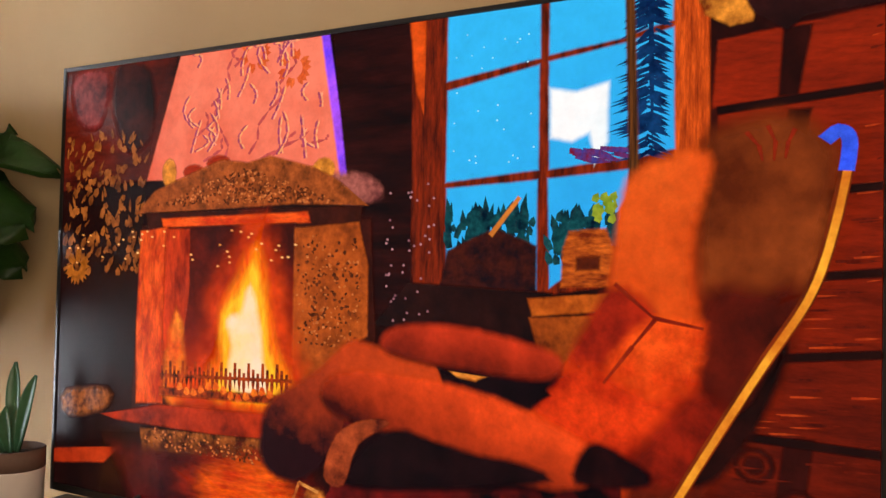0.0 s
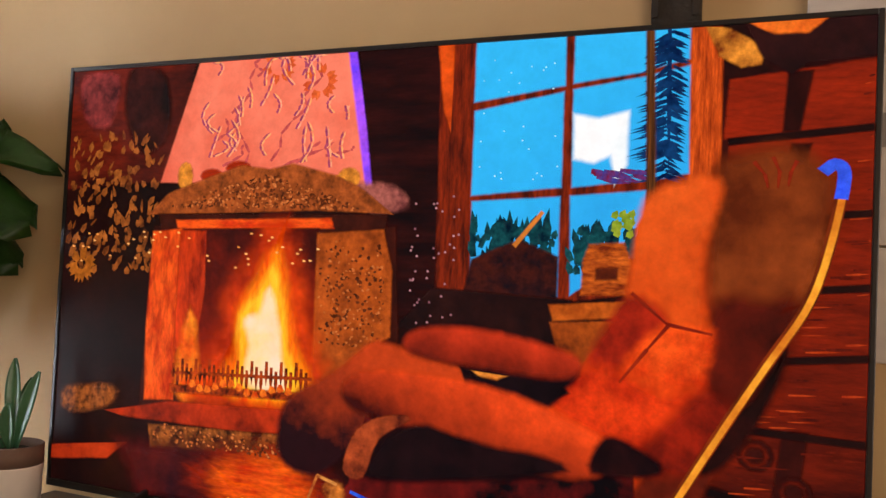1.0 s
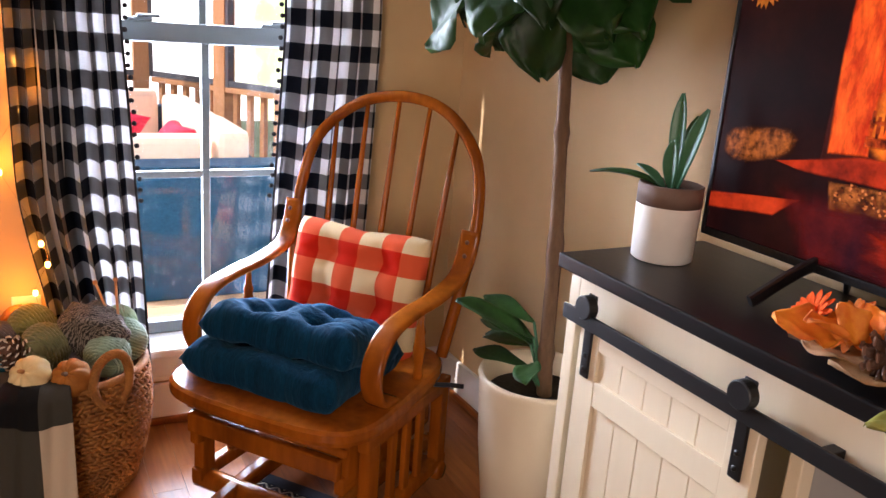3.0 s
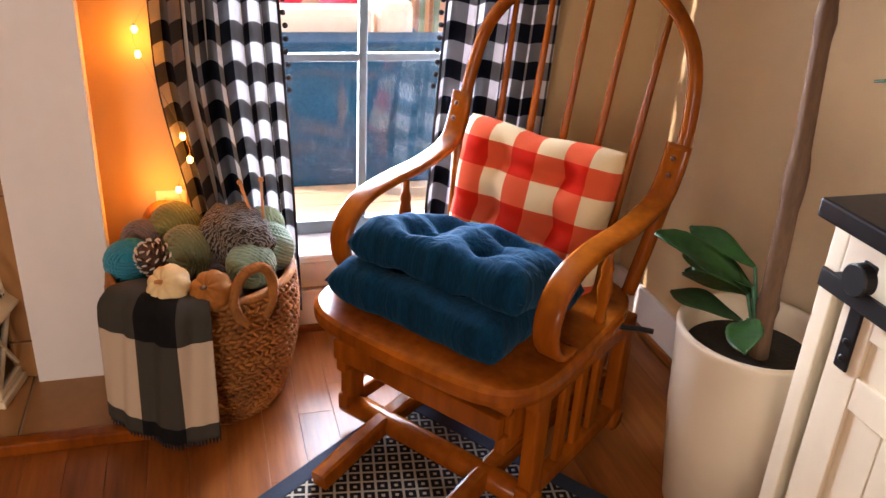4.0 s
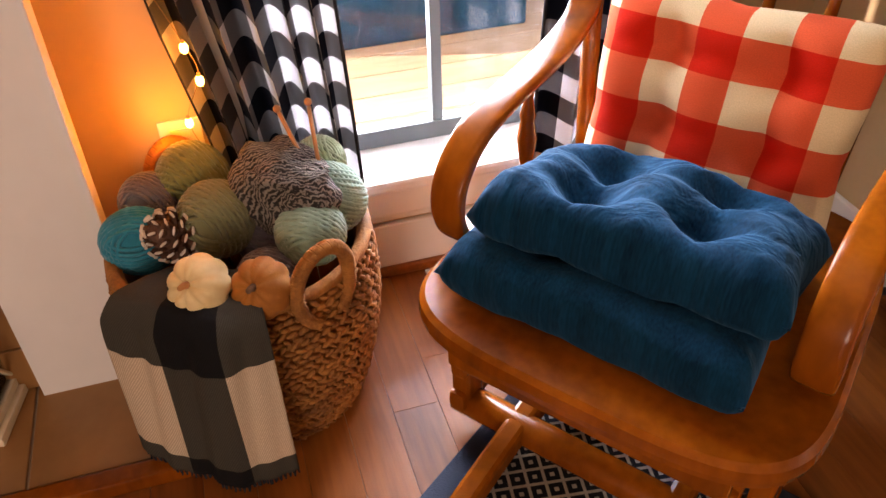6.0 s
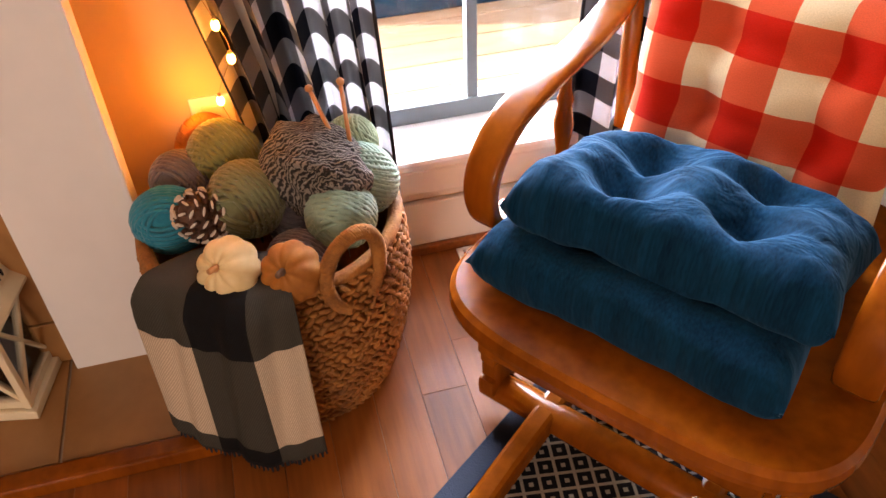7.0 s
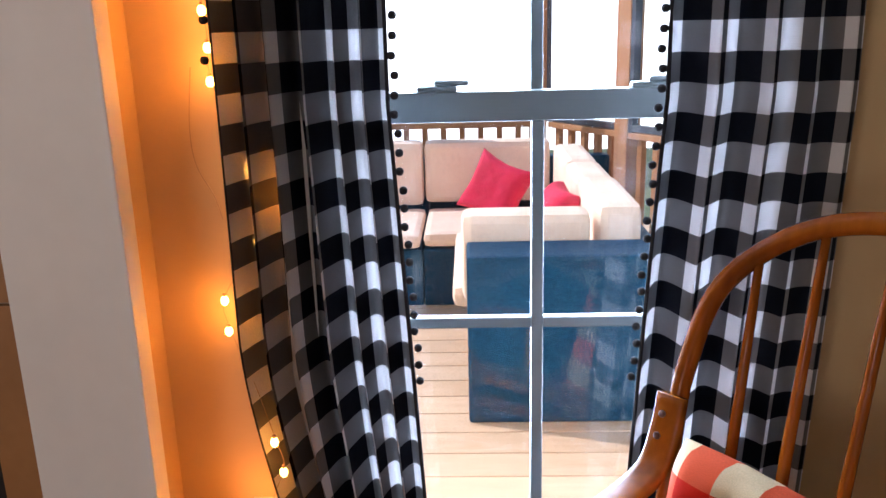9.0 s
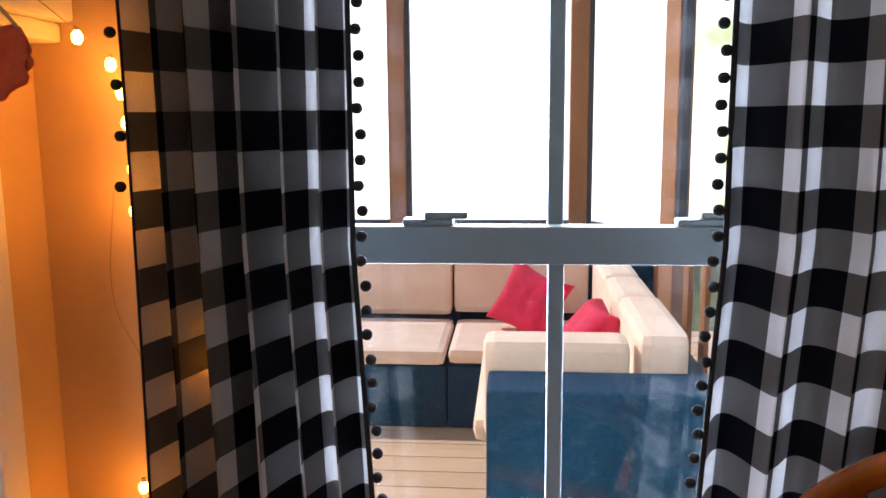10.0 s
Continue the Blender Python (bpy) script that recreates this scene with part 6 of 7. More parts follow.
for i in range(14):
    part("slat", box((0, -0.105 + i * 0.0162, 0.0035), (0.082, 0.006, 0.004)), white_paint, vent)

garland_leaf = mat("garland_leaf", (0.62, 0.085, 0.012), 0.7, second=(0.45, 0.05, 0.01), scale=30, bump=0.2)


def leaf_sheet(length, width, lobes=None, cup=0.25, droop=0.3, n=10, m=8, ripple=0.0, seed=0.0):
    """A leaf along +x from the origin: outline, cupped across, drooping along, with a midrib fold."""
    def f(u, v):
        s = u
        w = width * (math.sin(math.pi * min(1, s * 0.97 + 0.015)) ** 0.75) * (0.55 + 0.75 * s if lobes is None else 1.0)
        if lobes:
            w *= 0.62 + 0.38 * abs(math.sin(lobes * math.pi * s + 0.3))
        t = v * 2 - 1
        x = s * length
        y = t * w / 2
        z = cup * abs(t) ** 1.4 * w / 2 - droop * length * s * s + ripple * width * math.sin(9 * s + 4 * t + seed) * abs(t)
        return Vector((x, y, z))
    return grid(f, n, m)


def leaves_on(parent, spots, material, sizes, name="leaf", lobes=None, cup=0.25, droop=0.3, ripple=0.04, thick=0.0012, kinds=4):
    """Leaves at (place, direction, up, scale), sharing a few meshes."""
    meshes = []
    for i, (p, d, up, sc) in enumerate(spots):
        x = Vector(d).normalized()
        z = (Vector(up) - x * Vector(up).dot(x)).normalized()
        y = z.cross(x)
        mtx = Matrix.Translation(p) @ Matrix((x, y, z)).transposed().to_4x4() @ Matrix.Scale(sc, 4)
        if len(meshes) < kinds:
            bm = leaf_sheet(sizes[0], sizes[1], lobes, cup + 0.1 * (i % 3 - 1), droop * (0.6 + 0.3 * (i % 4)), ripple=ripple, seed=i * 1.7)
            o = part(name, thicken(bm, thick), material, parent, smooth=True)
            o.matrix_basis = mtx
            meshes.append(o.data)
        else:
            share(name, meshes[i % kinds], parent, mtx)


mantel_leaves = thing("leaf_garland", (PX + 0.0, -0.05, 1.46), label="orange fabric leaf garland on the mantel shelf", category="garland")
spots = []
for i in range(16):
    y = 0.06 - 0.5 * i / 15
    spots.append((Vector((0.04 + 0.02 * math.sin(i * 2.3), y, 0.012 + 0.01 * (i % 3))), (0.5 + 0.4 * math.sin(i), 0.8 * math.cos(i * 1.9), 0.3), (0.2 * math.sin(i), 0, 1), 0.8 + 0.3 * (i % 3) / 2))
spots.append((Vector((0.072, 0.150, -0.072)), (0.1, -0.5, -1), (1, 0.1, 0), 1.2))
spots.append((Vector((0.072, 0.146, -0.074)), (0.1, -0.1, -1), (1, 0.1, 0), 0.85))
leaves_on(mantel_leaves, spots, garland_leaf, (0.065, 0.05), lobes=2.5, cup=0.2, droop=0.15)
part("twine", tube(spline([(0.05, -0.5, 0.01), (0.06, -0.2, 0.02), (0.068, 0.05, 0.012), (0.078, 0.105, -0.022), (0.072, 0.150, -0.074)], 20), 0.002, 5), cord, mantel_leaves)

# ---- fiddle-leaf fig in a tall pot ----
fig = thing("fig_tree", (-1.825, 1.205, 0), label="fiddle-leaf fig tree with large dark leaves in a cream pot", category="potted tree")
part("pot", lathe([(0.098, 0.0), (0.106, 0.004), (0.134, 0.24), (0.145, 0.408), (0.148, 0.419), (0.145, 0.427), (0.137, 0.425), (0.131, 0.408), (0.118, 0.345)], 48), cream_pot, fig, "glossy cream ceramic pot", smooth=True)
part("soil", lathe([(0.05, 0.34), (0.127, 0.372), (0.09, 0.378), (0.02, 0.383)], 30), soil, fig)
stem = spline([(0.025, 0, 0.36), (0.018, -0.004, 0.50), (0.002, 0.0, 0.75), (-0.012, -0.004, 0.95), (-0.022, -0.01, 1.15), (-0.045, -0.03, 1.35), (-0.06, -0.04, 1.55)], 40)
rad = [0.0185 - 0.007 * i / 39 + (0.004 if i in (6, 12, 13, 21, 27) else 0) for i in range(40)]
trunk = part("trunk", tube(stem, rad, 12), bark, fig, smooth=True)
r2 = random.Random(11)
CR = Vector((-0.075, -0.075, 1.44))
spots = []
for i in range(62):
    k = (i + 0.5) / 62
    b = math.acos(1 - 1.85 * k)
    a = i * 2.39996 + 0.4
    d = Vector((math.sin(b) * math.cos(a), math.sin(b) * math.sin(a), math.cos(b)))
    inner = 0.20 + 0.30 * r2.random()
    p = CR + Vector((d.x * 0.40, d.y * 0.19, d.z * 0.26)) * inner * 1.2
    if d.z < -0.2:
        p.z -= 0.03
    dirn = Vector((d.x * 1.1, d.y * 0.75, d.z * 0.85 - 0.20)) + Vector([r2.uniform(-0.25, 0.25) for _ in range(3)])
    if dirn.y > 0.28:
        dirn.y = 0.28
    spots.append((p, dirn, Vector((-d.y * 0.2 + 0.1, -0.6, 0.9)), 0.8 + 0.4 * r2.random()))
leaves_on(fig, spots, leaf_green, (0.205, 0.145), ripple=0.17, droop=0.26, cup=0.2, kinds=6)
for i, (p, d, up, sc) in enumerate(spots):
    if i % 3 == 0:
        q = min(stem, key=lambda s: (s - p - Vector((0, 0, -0.06))).length)
        part("twig", tube(spline([q, q.lerp(p, 0.5) + Vector((0, 0, 0.015)), p], 6), 0.0045, 6), bark, fig, smooth=True)
low = [((-0.02, -0.02, 0.55), (-0.9, -0.45, 0.30)), ((0.0, -0.03, 0.52), (-0.95, -0.3, 0.10)), ((-0.02, 0.0, 0.48), (-1, -0.25, 0.02)), ((0.0, -0.04, 0.45), (-0.85, -0.5, 0.10)),
       ((0.03, -0.05, 0.47), (0.8, -0.7, 0.35)), ((-0.01, -0.03, 0.50), (-0.35, -0.55, 0.5))]
leaves_on(fig, [(Vector(p), Vector(d), (0.0, -0.4, 1), 0.75 + 0.12 * (i % 3)) for i, (p, d) in enumerate(low)], leaf_green, (0.20, 0.075), ripple=0.06, droop=0.2, kinds=3)
for p, d in low:
    part("stalk", tube(spline([(0.02, 0, 0.375), (Vector(p) + Vector((0.02, 0, 0.375))) * 0.5, p], 6), 0.004, 6), aloe_green, fig, smooth=True)

# ---- small potted plant on the stand ----
sp = thing("potted_orchid", (-1.468, 1.188, SH), label="strappy green houseplant in a white ceramic pot with a brown band", category="potted plant")
part("pot", lathe([(0.052, 0.0), (0.056, 0.003), (0.0585, 0.10), (0.0588, 0.104)], 40), ceramic, sp, "white ceramic pot", smooth=True)
part("band", lathe([(0.0588, 0.1042), (0.059, 0.140), (0.055, 0.142), (0.052, 0.125)], 40), clay_band, sp, "brown unglazed band", smooth=True)
part("soil", lathe([(0.02, 0.118), (0.052, 0.124), (0.03, 0.132), (0.005, 0.134)], 24), soil, sp)
straps = [((0, 0, 0.125), (-0.95, -0.35, 0.42), 0.72, 0.35), ((0.005, 0, 0.125), (-0.12, 0.05, 1), 0.78, 0.02), ((0.01, 0.0, 0.125), (0.32, -0.05, 1), 0.72, 0.06), ((0.0, 0.01, 0.125), (0.1, 0.1, 1), 0.62, 0.02),
          ((0.0, -0.01, 0.125), (-0.6, -0.2, 0.6), 0.34, 0.2), ((0.01, -0.01, 0.125), (0.16, -0.3, 0.9), 0.45, 0.1)]
for i, (p, d, sc, dr) in enumerate(straps):
    bm = leaf_sheet(0.165 * sc / 0.72, 0.030, None, 0.5, dr, seed=i)
    o = part("leaf", thicken(bm, 0.003), aloe_green if i % 3 else leaf_green, sp, smooth=True)
    x = Vector(d).normalized()
    up = Vector((0.3, -1, 0.5)) if abs(x.z) > 0.7 else Vector((0, 0, 1))
    z = (up - x * up.dot(x)).normalized()
    o.matrix_basis = Matrix.Translation(p) @ Matrix((x, z.cross(x), z)).transposed().to_4x4()

# ---- autumn swag on the stand ----
swag = thing("autumn_swag", (-0.82, 1.10, SH), label="autumn swag of fabric leaves and flowers lying on the stand", category="swag")
tan_leaf = mat("tan_leaf", (0.34, 0.19, 0.075), 0.75, second=(0.22, 0.115, 0.04), scale=18, bump=0.3)
amber_leaf = mat("amber_leaf", (0.80, 0.27, 0.008), 0.7, second=(0.66, 0.12, 0.006), scale=18, bump=0.3, vary=0.25)
yellow_leaf = mat("yellow_leaf", (0.88, 0.50, 0.012), 0.65, second=(0.80, 0.34, 0.008), scale=18, vary=0.15)
red_petal = mat("red_petal", (0.62, 0.045, 0.004), 0.8, second=(0.70, 0.12, 0.008), scale=25, spec=0.1)
green_leaf = mat("green_leaf", (0.18, 0.20, 0.03), 0.6, second=(0.28, 0.22, 0.03), scale=14)
part("stem", tube(spline([(-0.26, -0.02, 0.012), (-0.1, 0.0, 0.015), (0.1, 0.01, 0.015), (0.42, 0.02, 0.012)], 20), 0.006, 6), bark, swag)
r3 = random.Random(4)
leaves_on(swag, [(Vector((x, -0.02, 0.012)), (dx, dy, 0.08), (0, 0, 1), 1.0) for x, dx, dy in ((-0.10, -1, -0.10), (-0.04, -0.9, -0.35), (0.24, 0.9, -0.3))],
          tan_leaf, (0.13, 0.065), ripple=0.1, droop=0.05, cup=0.2, kinds=3)
leaves_on(swag, [(Vector((0.02, -0.05, 0.014)), (-0.35, -0.8, 0.05), (0, 0, 1), 1), (Vector((0.10, -0.04, 0.016)), (-0.75, -0.6, 0.0), (0, 0, 1), 0.9)], green_leaf, (0.13, 0.05), ripple=0.1, droop=0.1, kinds=2)
spots = []
for i in range(34):
    x = -0.22 + 0.20 * r3.random() if i < 12 else 0.12 + 0.36 * r3.random()
    spots.append((Vector((x, r3.uniform(-0.05, 0.05), 0.025 + 0.03 * r3.random())), (r3.uniform(-1, 1), r3.uniform(-1, 0.4), r3.uniform(0.1, 1.1)), (0, -0.6, 0.8), 0.7 + 0.5 * r3.random()))
leaves_on(swag, spots, amber_leaf, (0.075, 0.055), lobes=2.5, ripple=0.12, droop=0.2, kinds=4)
leaves_on(swag, [(Vector((0.12 + 0.05 * i, -0.02 - 0.012 * (i % 2), 0.03)), (0.2 * math.sin(i * 2), -0.35, 1), (0, -1, 0.4), 1.0) for i in range(7)], yellow_leaf, (0.075, 0.045), lobes=2.5, ripple=0.1, droop=0.1, kinds=3)


def flower(c, normal, r, n, material, core, core_r, parent):
    z = Vector(normal).normalized()
    x = z.orthogonal().normalized()
    y = z.cross(x)
    disc = part("flower_centre", blob(Vector(c) + z * 0.006, (core_r, core_r, core_r * 0.5), 16, 8, m=Matrix((x, y, z)).transposed().to_4x4()), core, parent, smooth=True)
    spots = []
    for ring, k in ((0, 1.0), (1, 0.86)):
        for i in range(n):
            a = 2 * math.pi * (i + 0.5 * ring) / n
            d = x * math.cos(a) + y * math.sin(a) + z * (0.22 + 0.25 * ring)
            spots.append((Vector(c) + (x * math.cos(a) + y * math.sin(a)) * core_r * 0.7, d, z, k * r))
    leaves_on(parent, spots, material, (0.9, 0.34), name="petal", ripple=0.05, droop=0.12, cup=0.2, thick=0.02, kinds=2)


cone_dark = mat("flower_core", (0.10, 0.045, 0.012), 0.9, second=(0.04, 0.018, 0.006), scale=80, bump=0.9, bump_scale=300)
flower((-0.105, 0.045, 0.070), (0.15, -0.75, 0.65), 0.050, 15, yellow_leaf, cone_dark, 0.021, swag)
flower((-0.245, -0.005, 0.045), (-0.35, -0.7, 0.6), 0.036, 12, red_petal, red_petal, 0.012, swag)
flower((-0.19, 0.01, 0.045), (-0.1, -0.75, 0.65), 0.040, 12, amber_leaf, amber_leaf, 0.012, swag)
pine_cone((-0.912, 1.072, SH + 0.045), 0.043, (0, 78, 15), "brown pine cone in the autumn swag", cone_tip, cone_brown, 70, 1.25)
apple = thing("apple", (-0.782, 1.095, SH + 0.056), label="shiny red artificial apple in the autumn swag", category="apple")
red_skin = mat("apple_skin", (0.52, 0.018, 0.008), 0.22, second=(0.60, 0.10, 0.015), scale=14, contrast=0.7)
part("body", blob((0, 0, 0), (0.040, 0.040, 0.037), 28, 16, lambda a, b: 1 - 0.22 * math.exp(-(b / 0.3) ** 2) - 0.12 * math.exp(-((math.pi - b) / 0.3) ** 2)), red_skin, apple, smooth=True)
part("stem", tube([(0, 0, 0.026), (0.004, 0, 0.045)], 0.002, 6), bark, apple)
leaves_on(apple, [(Vector((0, 0.01, 0.034)), (-0.6, 0.3, 0.5), (0, -0.3, 1), 1), (Vector((0, 0.0, 0.034)), (0.7, 0.2, 0.35), (0, -0.3, 1), 1)], green_leaf, (0.06, 0.03), ripple=0.05, kinds=2)

# greenery at the far end of the stand
fern = thing("potted_greenery", (0.075, 1.22, SH), label="bushy dark green artificial plant in a small pot", category="potted plant")
part("pot", lathe([(0.035, 0.0), (0.045, 0.09), (0.04, 0.09), (0.035, 0.075)], 24), ceramic, fern, smooth=True)
spots = []
for i in range(60):
    a = i * 2.4
    e = 0.2 + 1.2 * r3.random()
    spots.append((Vector((0.02 * math.cos(a), 0.02 * math.sin(a), 0.08 + 0.08 * r3.random())), (math.cos(a), math.sin(a) * 0.6, e), (0, 0, 1), 0.6 + 0.5 * r3.random()))
leaves_on(fern, spots, leaf_green, (0.10, 0.035), ripple=0.05, kinds=3)

# things on the television wall
board = thing("dark_wall_panel", (-0.284, TY, 1.75), label="narrow dark carved wooden panel hung on the wall", category="wall decor")
carved = mat("carved_wood", (0.035, 0.026, 0.02), 0.7, second=(0.012, 0.009, 0.007), scale=30, bump=0.9, bump_scale=60)
part("panel", box((0, -0.012, 0.30), (0.078, 0.022, 0.62), 0.004), carved, board)
for x in (-0.032, 0.032):
    part("edge_strip", box((x, -0.026, 0.30), (0.012, 0.006, 0.60), 0.002), carved, board)
sign = thing("wall_sign", (0.28, TY, 1.22), label="large white washed wooden sign with grey lettering", category="sign")
sign_wood = mat("sign_wood", (0.66, 0.62, 0.58), 0.7, second=(0.50, 0.46, 0.44), scale=6, stretch=(0.3, 1, 1), bump=0.15)
grey_ink = mat("grey_ink", (0.30, 0.28, 0.27), 0.8, scale=20)
for i in range(4):
    part("board", box((0, -0.012, 0.085 + i * 0.17), (0.74, 0.022, 0.167), 0.003), sign_wood, sign)
for i, w in enumerate((0.5, 0.62, 0.44)):
    part("letter_bar", box((0.01, -0.0245, 0.15 + i * 0.19), (w, 0.003, 0.05)), grey_ink, sign)

# ---- outside: deck, sectional sofa, railing, screen frame, distance ----
deck_wood = mat("deck_wood", (0.70, 0.50, 0.33), 0.7, second=(0.56, 0.37, 0.22), scale=6, stretch=(1, 0.15, 1), bump=0.2, bump_scale=40, vary=0.12)
DZ = -0.085
deck = thing("deck", (-4.8, 0, DZ), label="sunlit tan wooden deck boards", category="deck", kind="structure")
bm = box((0, 0, -0.014), (0.136, 6.0, 0.027), 0.003)
first = part("board", bm, deck_wood, deck)
first.matrix_basis = Matrix.Translation((1.83, 0, 0))
for i in range(1, 29):
    share("board", first.data, deck, Matrix.Translation((1.83 - i * 0.142, 0.02 * math.sin(i), 0)))
part("joists", box((-0.1, 0, -0.06), (4.4, 6.0, 0.05)), gap_dark, deck)

wicker = mat("wicker", (0.006, 0.060, 0.125), 0.55, second=(0.002, 0.026, 0.060), scale=60, stretch=(1, 1, 2.5), bump=0.9, bump_scale=150, contrast=0.7, spec=0.15)
canvas = mat("canvas", (0.88, 0.72, 0.58), 0.85, second=(0.80, 0.60, 0.45), scale=8, bump=0.15, bump_scale=300)
pink_cloth = mat("pink_cloth", (0.66, 0.012, 0.07), 0.8, second=(0.50, 0.008, 0.045), scale=10, bump=0.2)


def sofa_section(name_label, boxes, cushions):
    t = thing("sofa_section", (-4.9, 0.6, DZ), label=name_label, category="outdoor sofa", group="sectional sofa")
    for c in boxes:
        a, s = span(*c)
        part("wicker_panel", box((a[0] + 4.9, a[1] - 0.6, a[2]), s, 0.012), wicker, t)
    for c in cushions:
        a, s = span(*c)
        part("cushion", box((a[0] + 4.9, a[1] - 0.6, a[2]), s, 0.035), canvas, t, smooth=False)


F = 0.0
sofa_section("dark blue wicker sofa section with cream cushions and an arm", [(-5.20, -4.17, 0.50, 1.22, F, 0.29), (-4.165, -3.955, 0.488, 1.30, F, 0.605), (-5.20, -4.17, 1.118, 1.20, F, 0.55)],
             [(-5.20, -4.32, 0.43, 0.945, 0.295, 0.385), (-4.315, -4.17, 0.47, 0.93, 0.37, 0.70), (-4.75, -4.17, 0.955, 1.11, 0.245, 0.725), (-5.20, -4.76, 0.955, 1.11, 0.245, 0.715)])
sofa_section("dark blue wicker corner sofa section with cream cushions", [(-5.95, -5.205, 0.27, 1.22, F, 0.29), (-6.05, -5.955, 0.27, 1.30, F, 0.62), (-5.95, -5.205, 1.118, 1.20, F, 0.55)],
             [(-5.80, -5.21, 0.27, 0.945, 0.295, 0.37), (-5.95, -5.81, 0.255, 0.945, 0.39, 0.73), (-5.78, -5.21, 0.955, 1.11, 0.245, 0.715)])
sofa_section("dark blue wicker sofa section with cream cushions", [(-5.95, -5.205, -0.80, 0.265, F, 0.29), (-6.05, -5.955, -0.80, 0.265, F, 0.62)],
             [(-5.80, -5.18, -0.265, 0.26, 0.295, 0.37), (-5.80, -5.18, -0.80, -0.27, 0.295, 0.37), (-5.95, -5.81, -0.28, 0.245, 0.375, 0.73), (-5.95, -5.81, -0.80, -0.29, 0.375, 0.73)])
for t, loc in ((pose(-5.55, 0.64, 0.43, 68, 20, 60), 0), (pose(-4.80, 0.84, 0.46, 50, 0, 5), 1)):
    pillow(0.31, 0.31 if not loc else 0.28, 0.13, [], "throw_pillow", pink_cloth, "bright crimson throw pillow on the outdoor sofa", t, group="crimson pillows", ear=0.08)

rail_wood = mat("rail_wood", (0.50, 0.25, 0.11), 0.7, second=(0.40, 0.18, 0.07), scale=10, stretch=(1, 1, 0.2))
dark_frame = mat("dark_frame", (0.06, 0.065, 0.08), 0.5, scale=10)


def railing(a, b, posts, label):
    """Deck railing with screen frame above, from a to b on the plan."""
    a, b = Vector((*a, 0)), Vector((*b, 0))
    d = b - a
    length, ang = d.length, math.degrees(math.atan2(d.y, d.x))
    t = thing("deck_railing", (a.x, a.y, DZ), ang, label=label, category="railing", group="deck railings")
    part("top_rail", box((length / 2, 0, 0.745), (length, 0.09, 0.035), 0.004), rail_wood, t)
    part("bottom_rail", box((length / 2, 0, 0.10), (length, 0.04, 0.05), 0.004), rail_wood, t)
    n = int(length / 0.115)
    for i in range(n):
        part("baluster", box(((i + 0.5) * length / n, 0, 0.43), (0.036, 0.036, 0.60), 0.003), rail_wood, t)
    for p in posts:
        post = part("post", box((p * length, 0, 1.35), (0.10, 0.10, 2.7), 0.004), rail_wood, t)
        part("screen_channel", box((p * length + 0.065, -0.02, 1.73), (0.028, 0.05, 1.94), 0.002), dark_frame, post)
    part("screen_rail", box((length / 2, -0.02, 0.785), (length, 0.04, 0.035), 0.002), dark_frame, t)


railing((-6.45, -2.6), (-6.45, 0.98), (0.30, 0.695, 0.985), "wooden deck railing with screen frame posts")
railing((-6.40, 1.02), (-3.6, 2.85), (0.19, 0.52, 0.98), "wooden deck railing with screen frame posts, running off at an angle")

ground = part("ground", box((-40, 0, -1.2), (200, 200, 0.2)), mat("grass_ground", (0.06, 0.09, 0.03), 0.95, second=(0.10, 0.11, 0.05), scale=1.5))
tagged(ground, "far grassy ground below the deck", "ground", kind="structure")


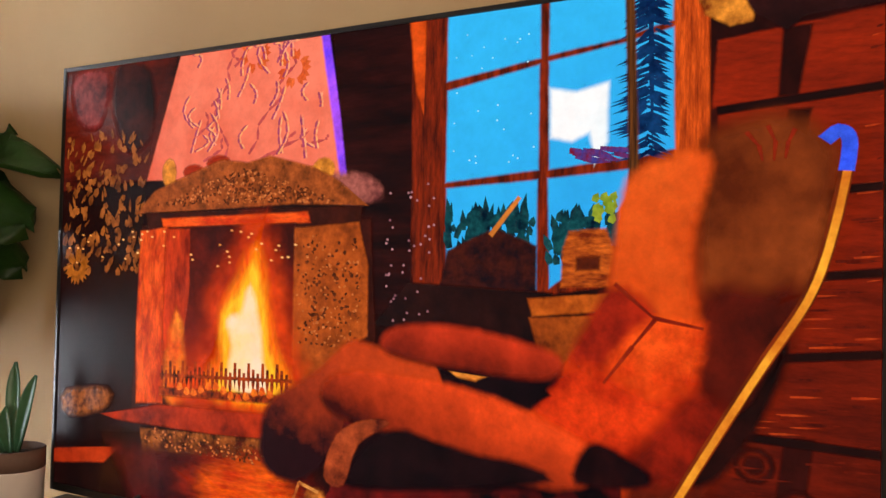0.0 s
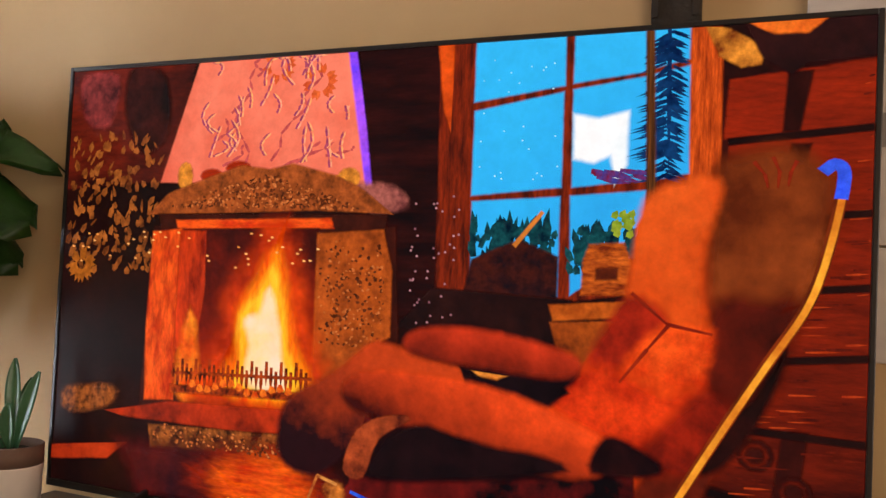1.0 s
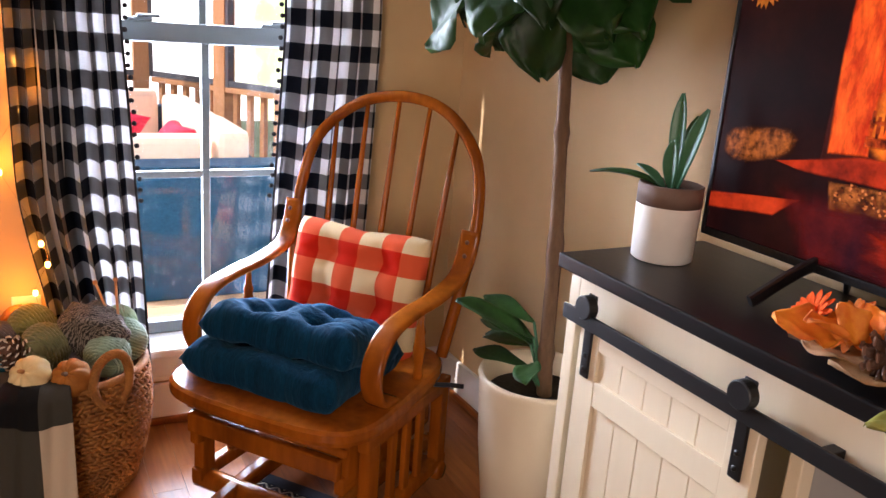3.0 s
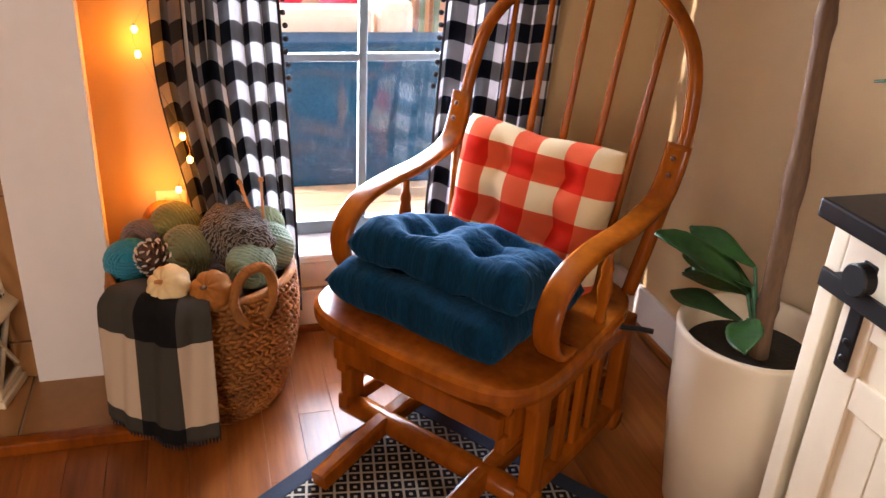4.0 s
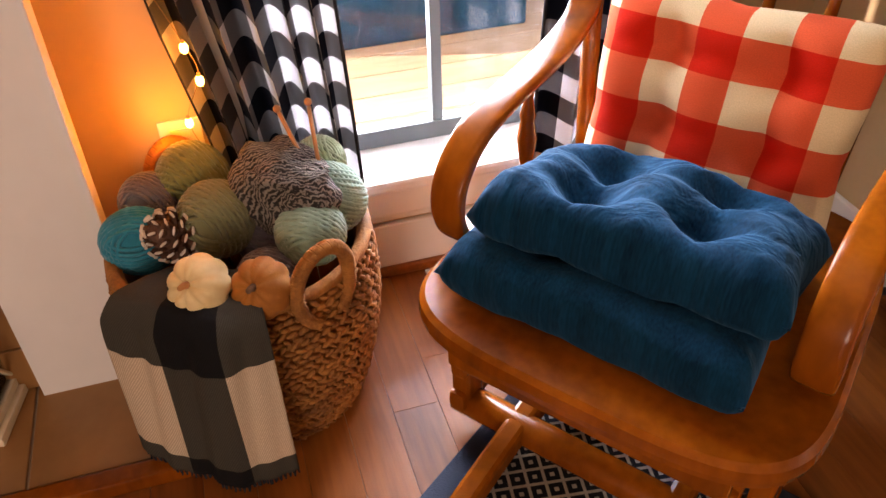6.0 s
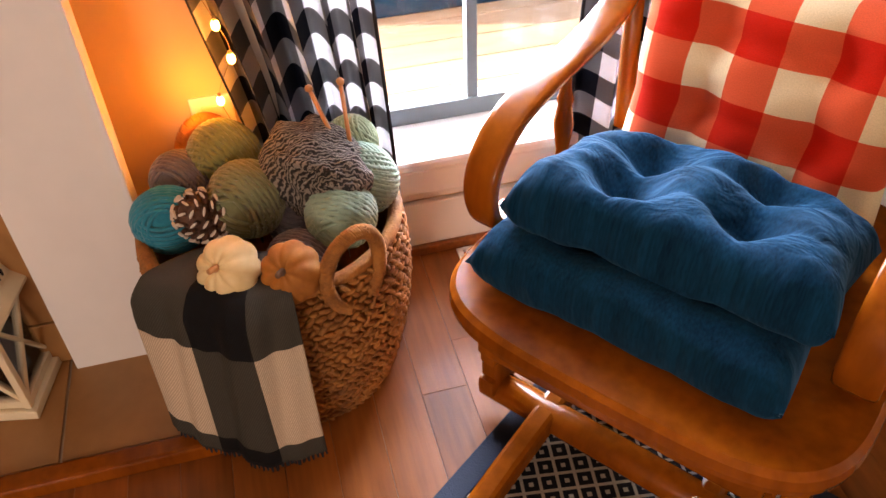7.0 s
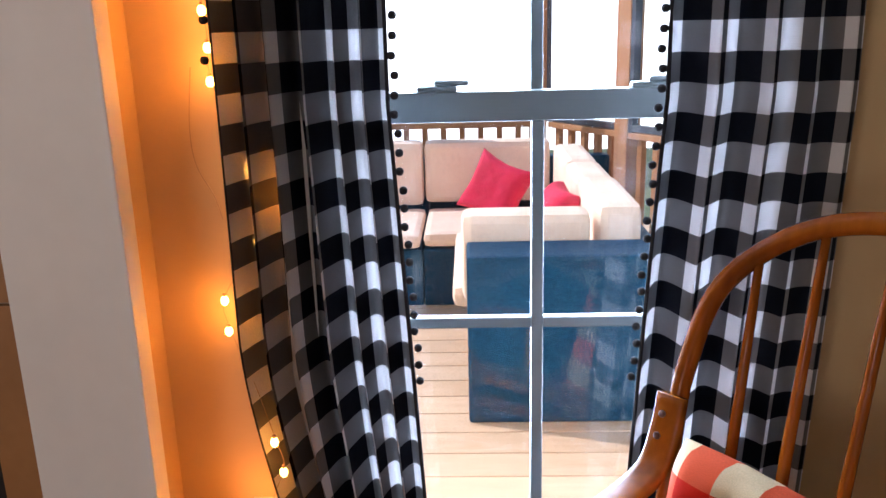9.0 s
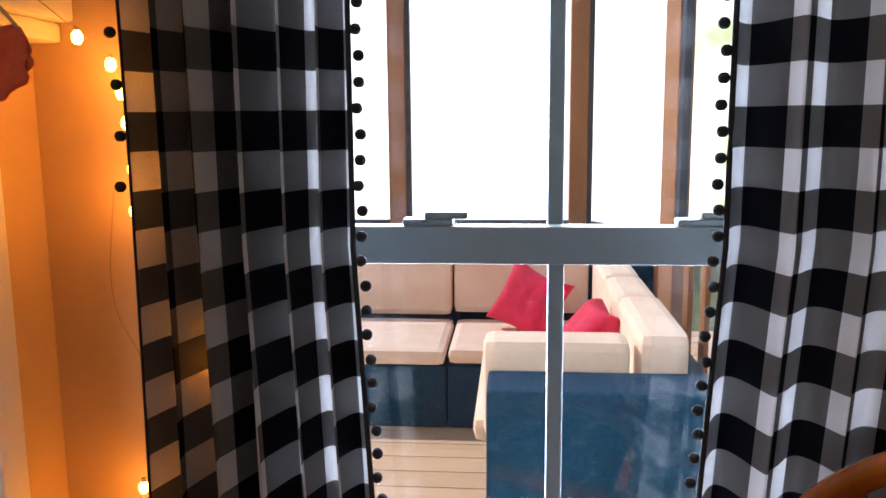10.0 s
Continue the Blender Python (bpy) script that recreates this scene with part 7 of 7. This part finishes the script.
# the blown-out outdoor brightness is put into this plane's own emission
def glowing_distance():
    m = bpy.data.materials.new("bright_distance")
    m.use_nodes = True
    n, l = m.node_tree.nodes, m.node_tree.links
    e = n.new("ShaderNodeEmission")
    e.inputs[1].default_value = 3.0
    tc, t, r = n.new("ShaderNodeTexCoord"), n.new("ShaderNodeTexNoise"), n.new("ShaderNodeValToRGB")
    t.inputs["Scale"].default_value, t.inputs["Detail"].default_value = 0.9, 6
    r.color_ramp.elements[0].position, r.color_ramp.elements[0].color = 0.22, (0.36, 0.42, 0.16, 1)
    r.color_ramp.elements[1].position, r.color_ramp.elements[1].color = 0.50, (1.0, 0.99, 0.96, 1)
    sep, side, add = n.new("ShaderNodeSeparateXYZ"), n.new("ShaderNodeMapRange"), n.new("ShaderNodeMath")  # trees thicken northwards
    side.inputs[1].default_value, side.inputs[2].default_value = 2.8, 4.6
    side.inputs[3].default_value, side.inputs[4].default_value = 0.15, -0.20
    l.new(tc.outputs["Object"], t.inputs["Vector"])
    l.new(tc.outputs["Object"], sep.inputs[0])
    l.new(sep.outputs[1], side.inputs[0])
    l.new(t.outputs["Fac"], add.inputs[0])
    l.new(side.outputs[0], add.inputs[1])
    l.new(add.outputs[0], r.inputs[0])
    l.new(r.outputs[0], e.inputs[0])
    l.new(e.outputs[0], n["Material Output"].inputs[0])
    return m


back = part("backdrop", box((-17, 6, 4.0), (0.1, 60, 12)), glowing_distance())
tagged(back, "glowing plane standing for the overexposed garden distance", "backdrop", kind="structure")

# ---- floor planks ----
floor = thing("floor", (0, 0, 0), label="red-brown oak strip floor", category="floor", kind="structure")
part("subfloor", box(*span(WX - 0.2, EX + 0.2, SY - 0.2, TY + 0.2, -0.06, -0.012)), gap_dark, floor)
PWD = 0.083
plank_meshes = {}
r4 = random.Random(9)
far_bm = bmesh.new()
y = SY
while y < TY - 0.01:
    w = min(PWD, TY - y)
    x = WX - r4.random() * 0.8
    while x < EX:
        ln = r4.choice((0.6, 0.8, 1.0, 1.2))
        x0, x1 = max(x, WX), min(x + ln, EX)
        if x1 - x0 > 0.03:
            near = x0 < -0.8 and y > -0.55
            dz = r4.uniform(-0.0004, 0.0004)
            if near:
                key = (round(x1 - x0, 3), round(w, 3))
                if key not in plank_meshes:
                    o = part("plank", box((0, 0, -0.006), (x1 - x0 - 0.0005, w - 0.0005, 0.012), 0.0005), floor_wood, floor)
                    plank_meshes[key] = o.data
                    o.matrix_basis = Matrix.Translation(((x0 + x1) / 2, y + w / 2, dz))
                else:
                    share("plank", plank_meshes[key], floor, Matrix.Translation(((x0 + x1) / 2, y + w / 2, dz)))
            else:
                box(((x0 + x1) / 2, y + w / 2, -0.006 + dz), (x1 - x0 - 0.0012, w - 0.0012, 0.012), 0, bm=far_bm)
        x += ln
    y += w
tagged(part("far_planks", far_bm, floor_wood, floor), kind="stuff")
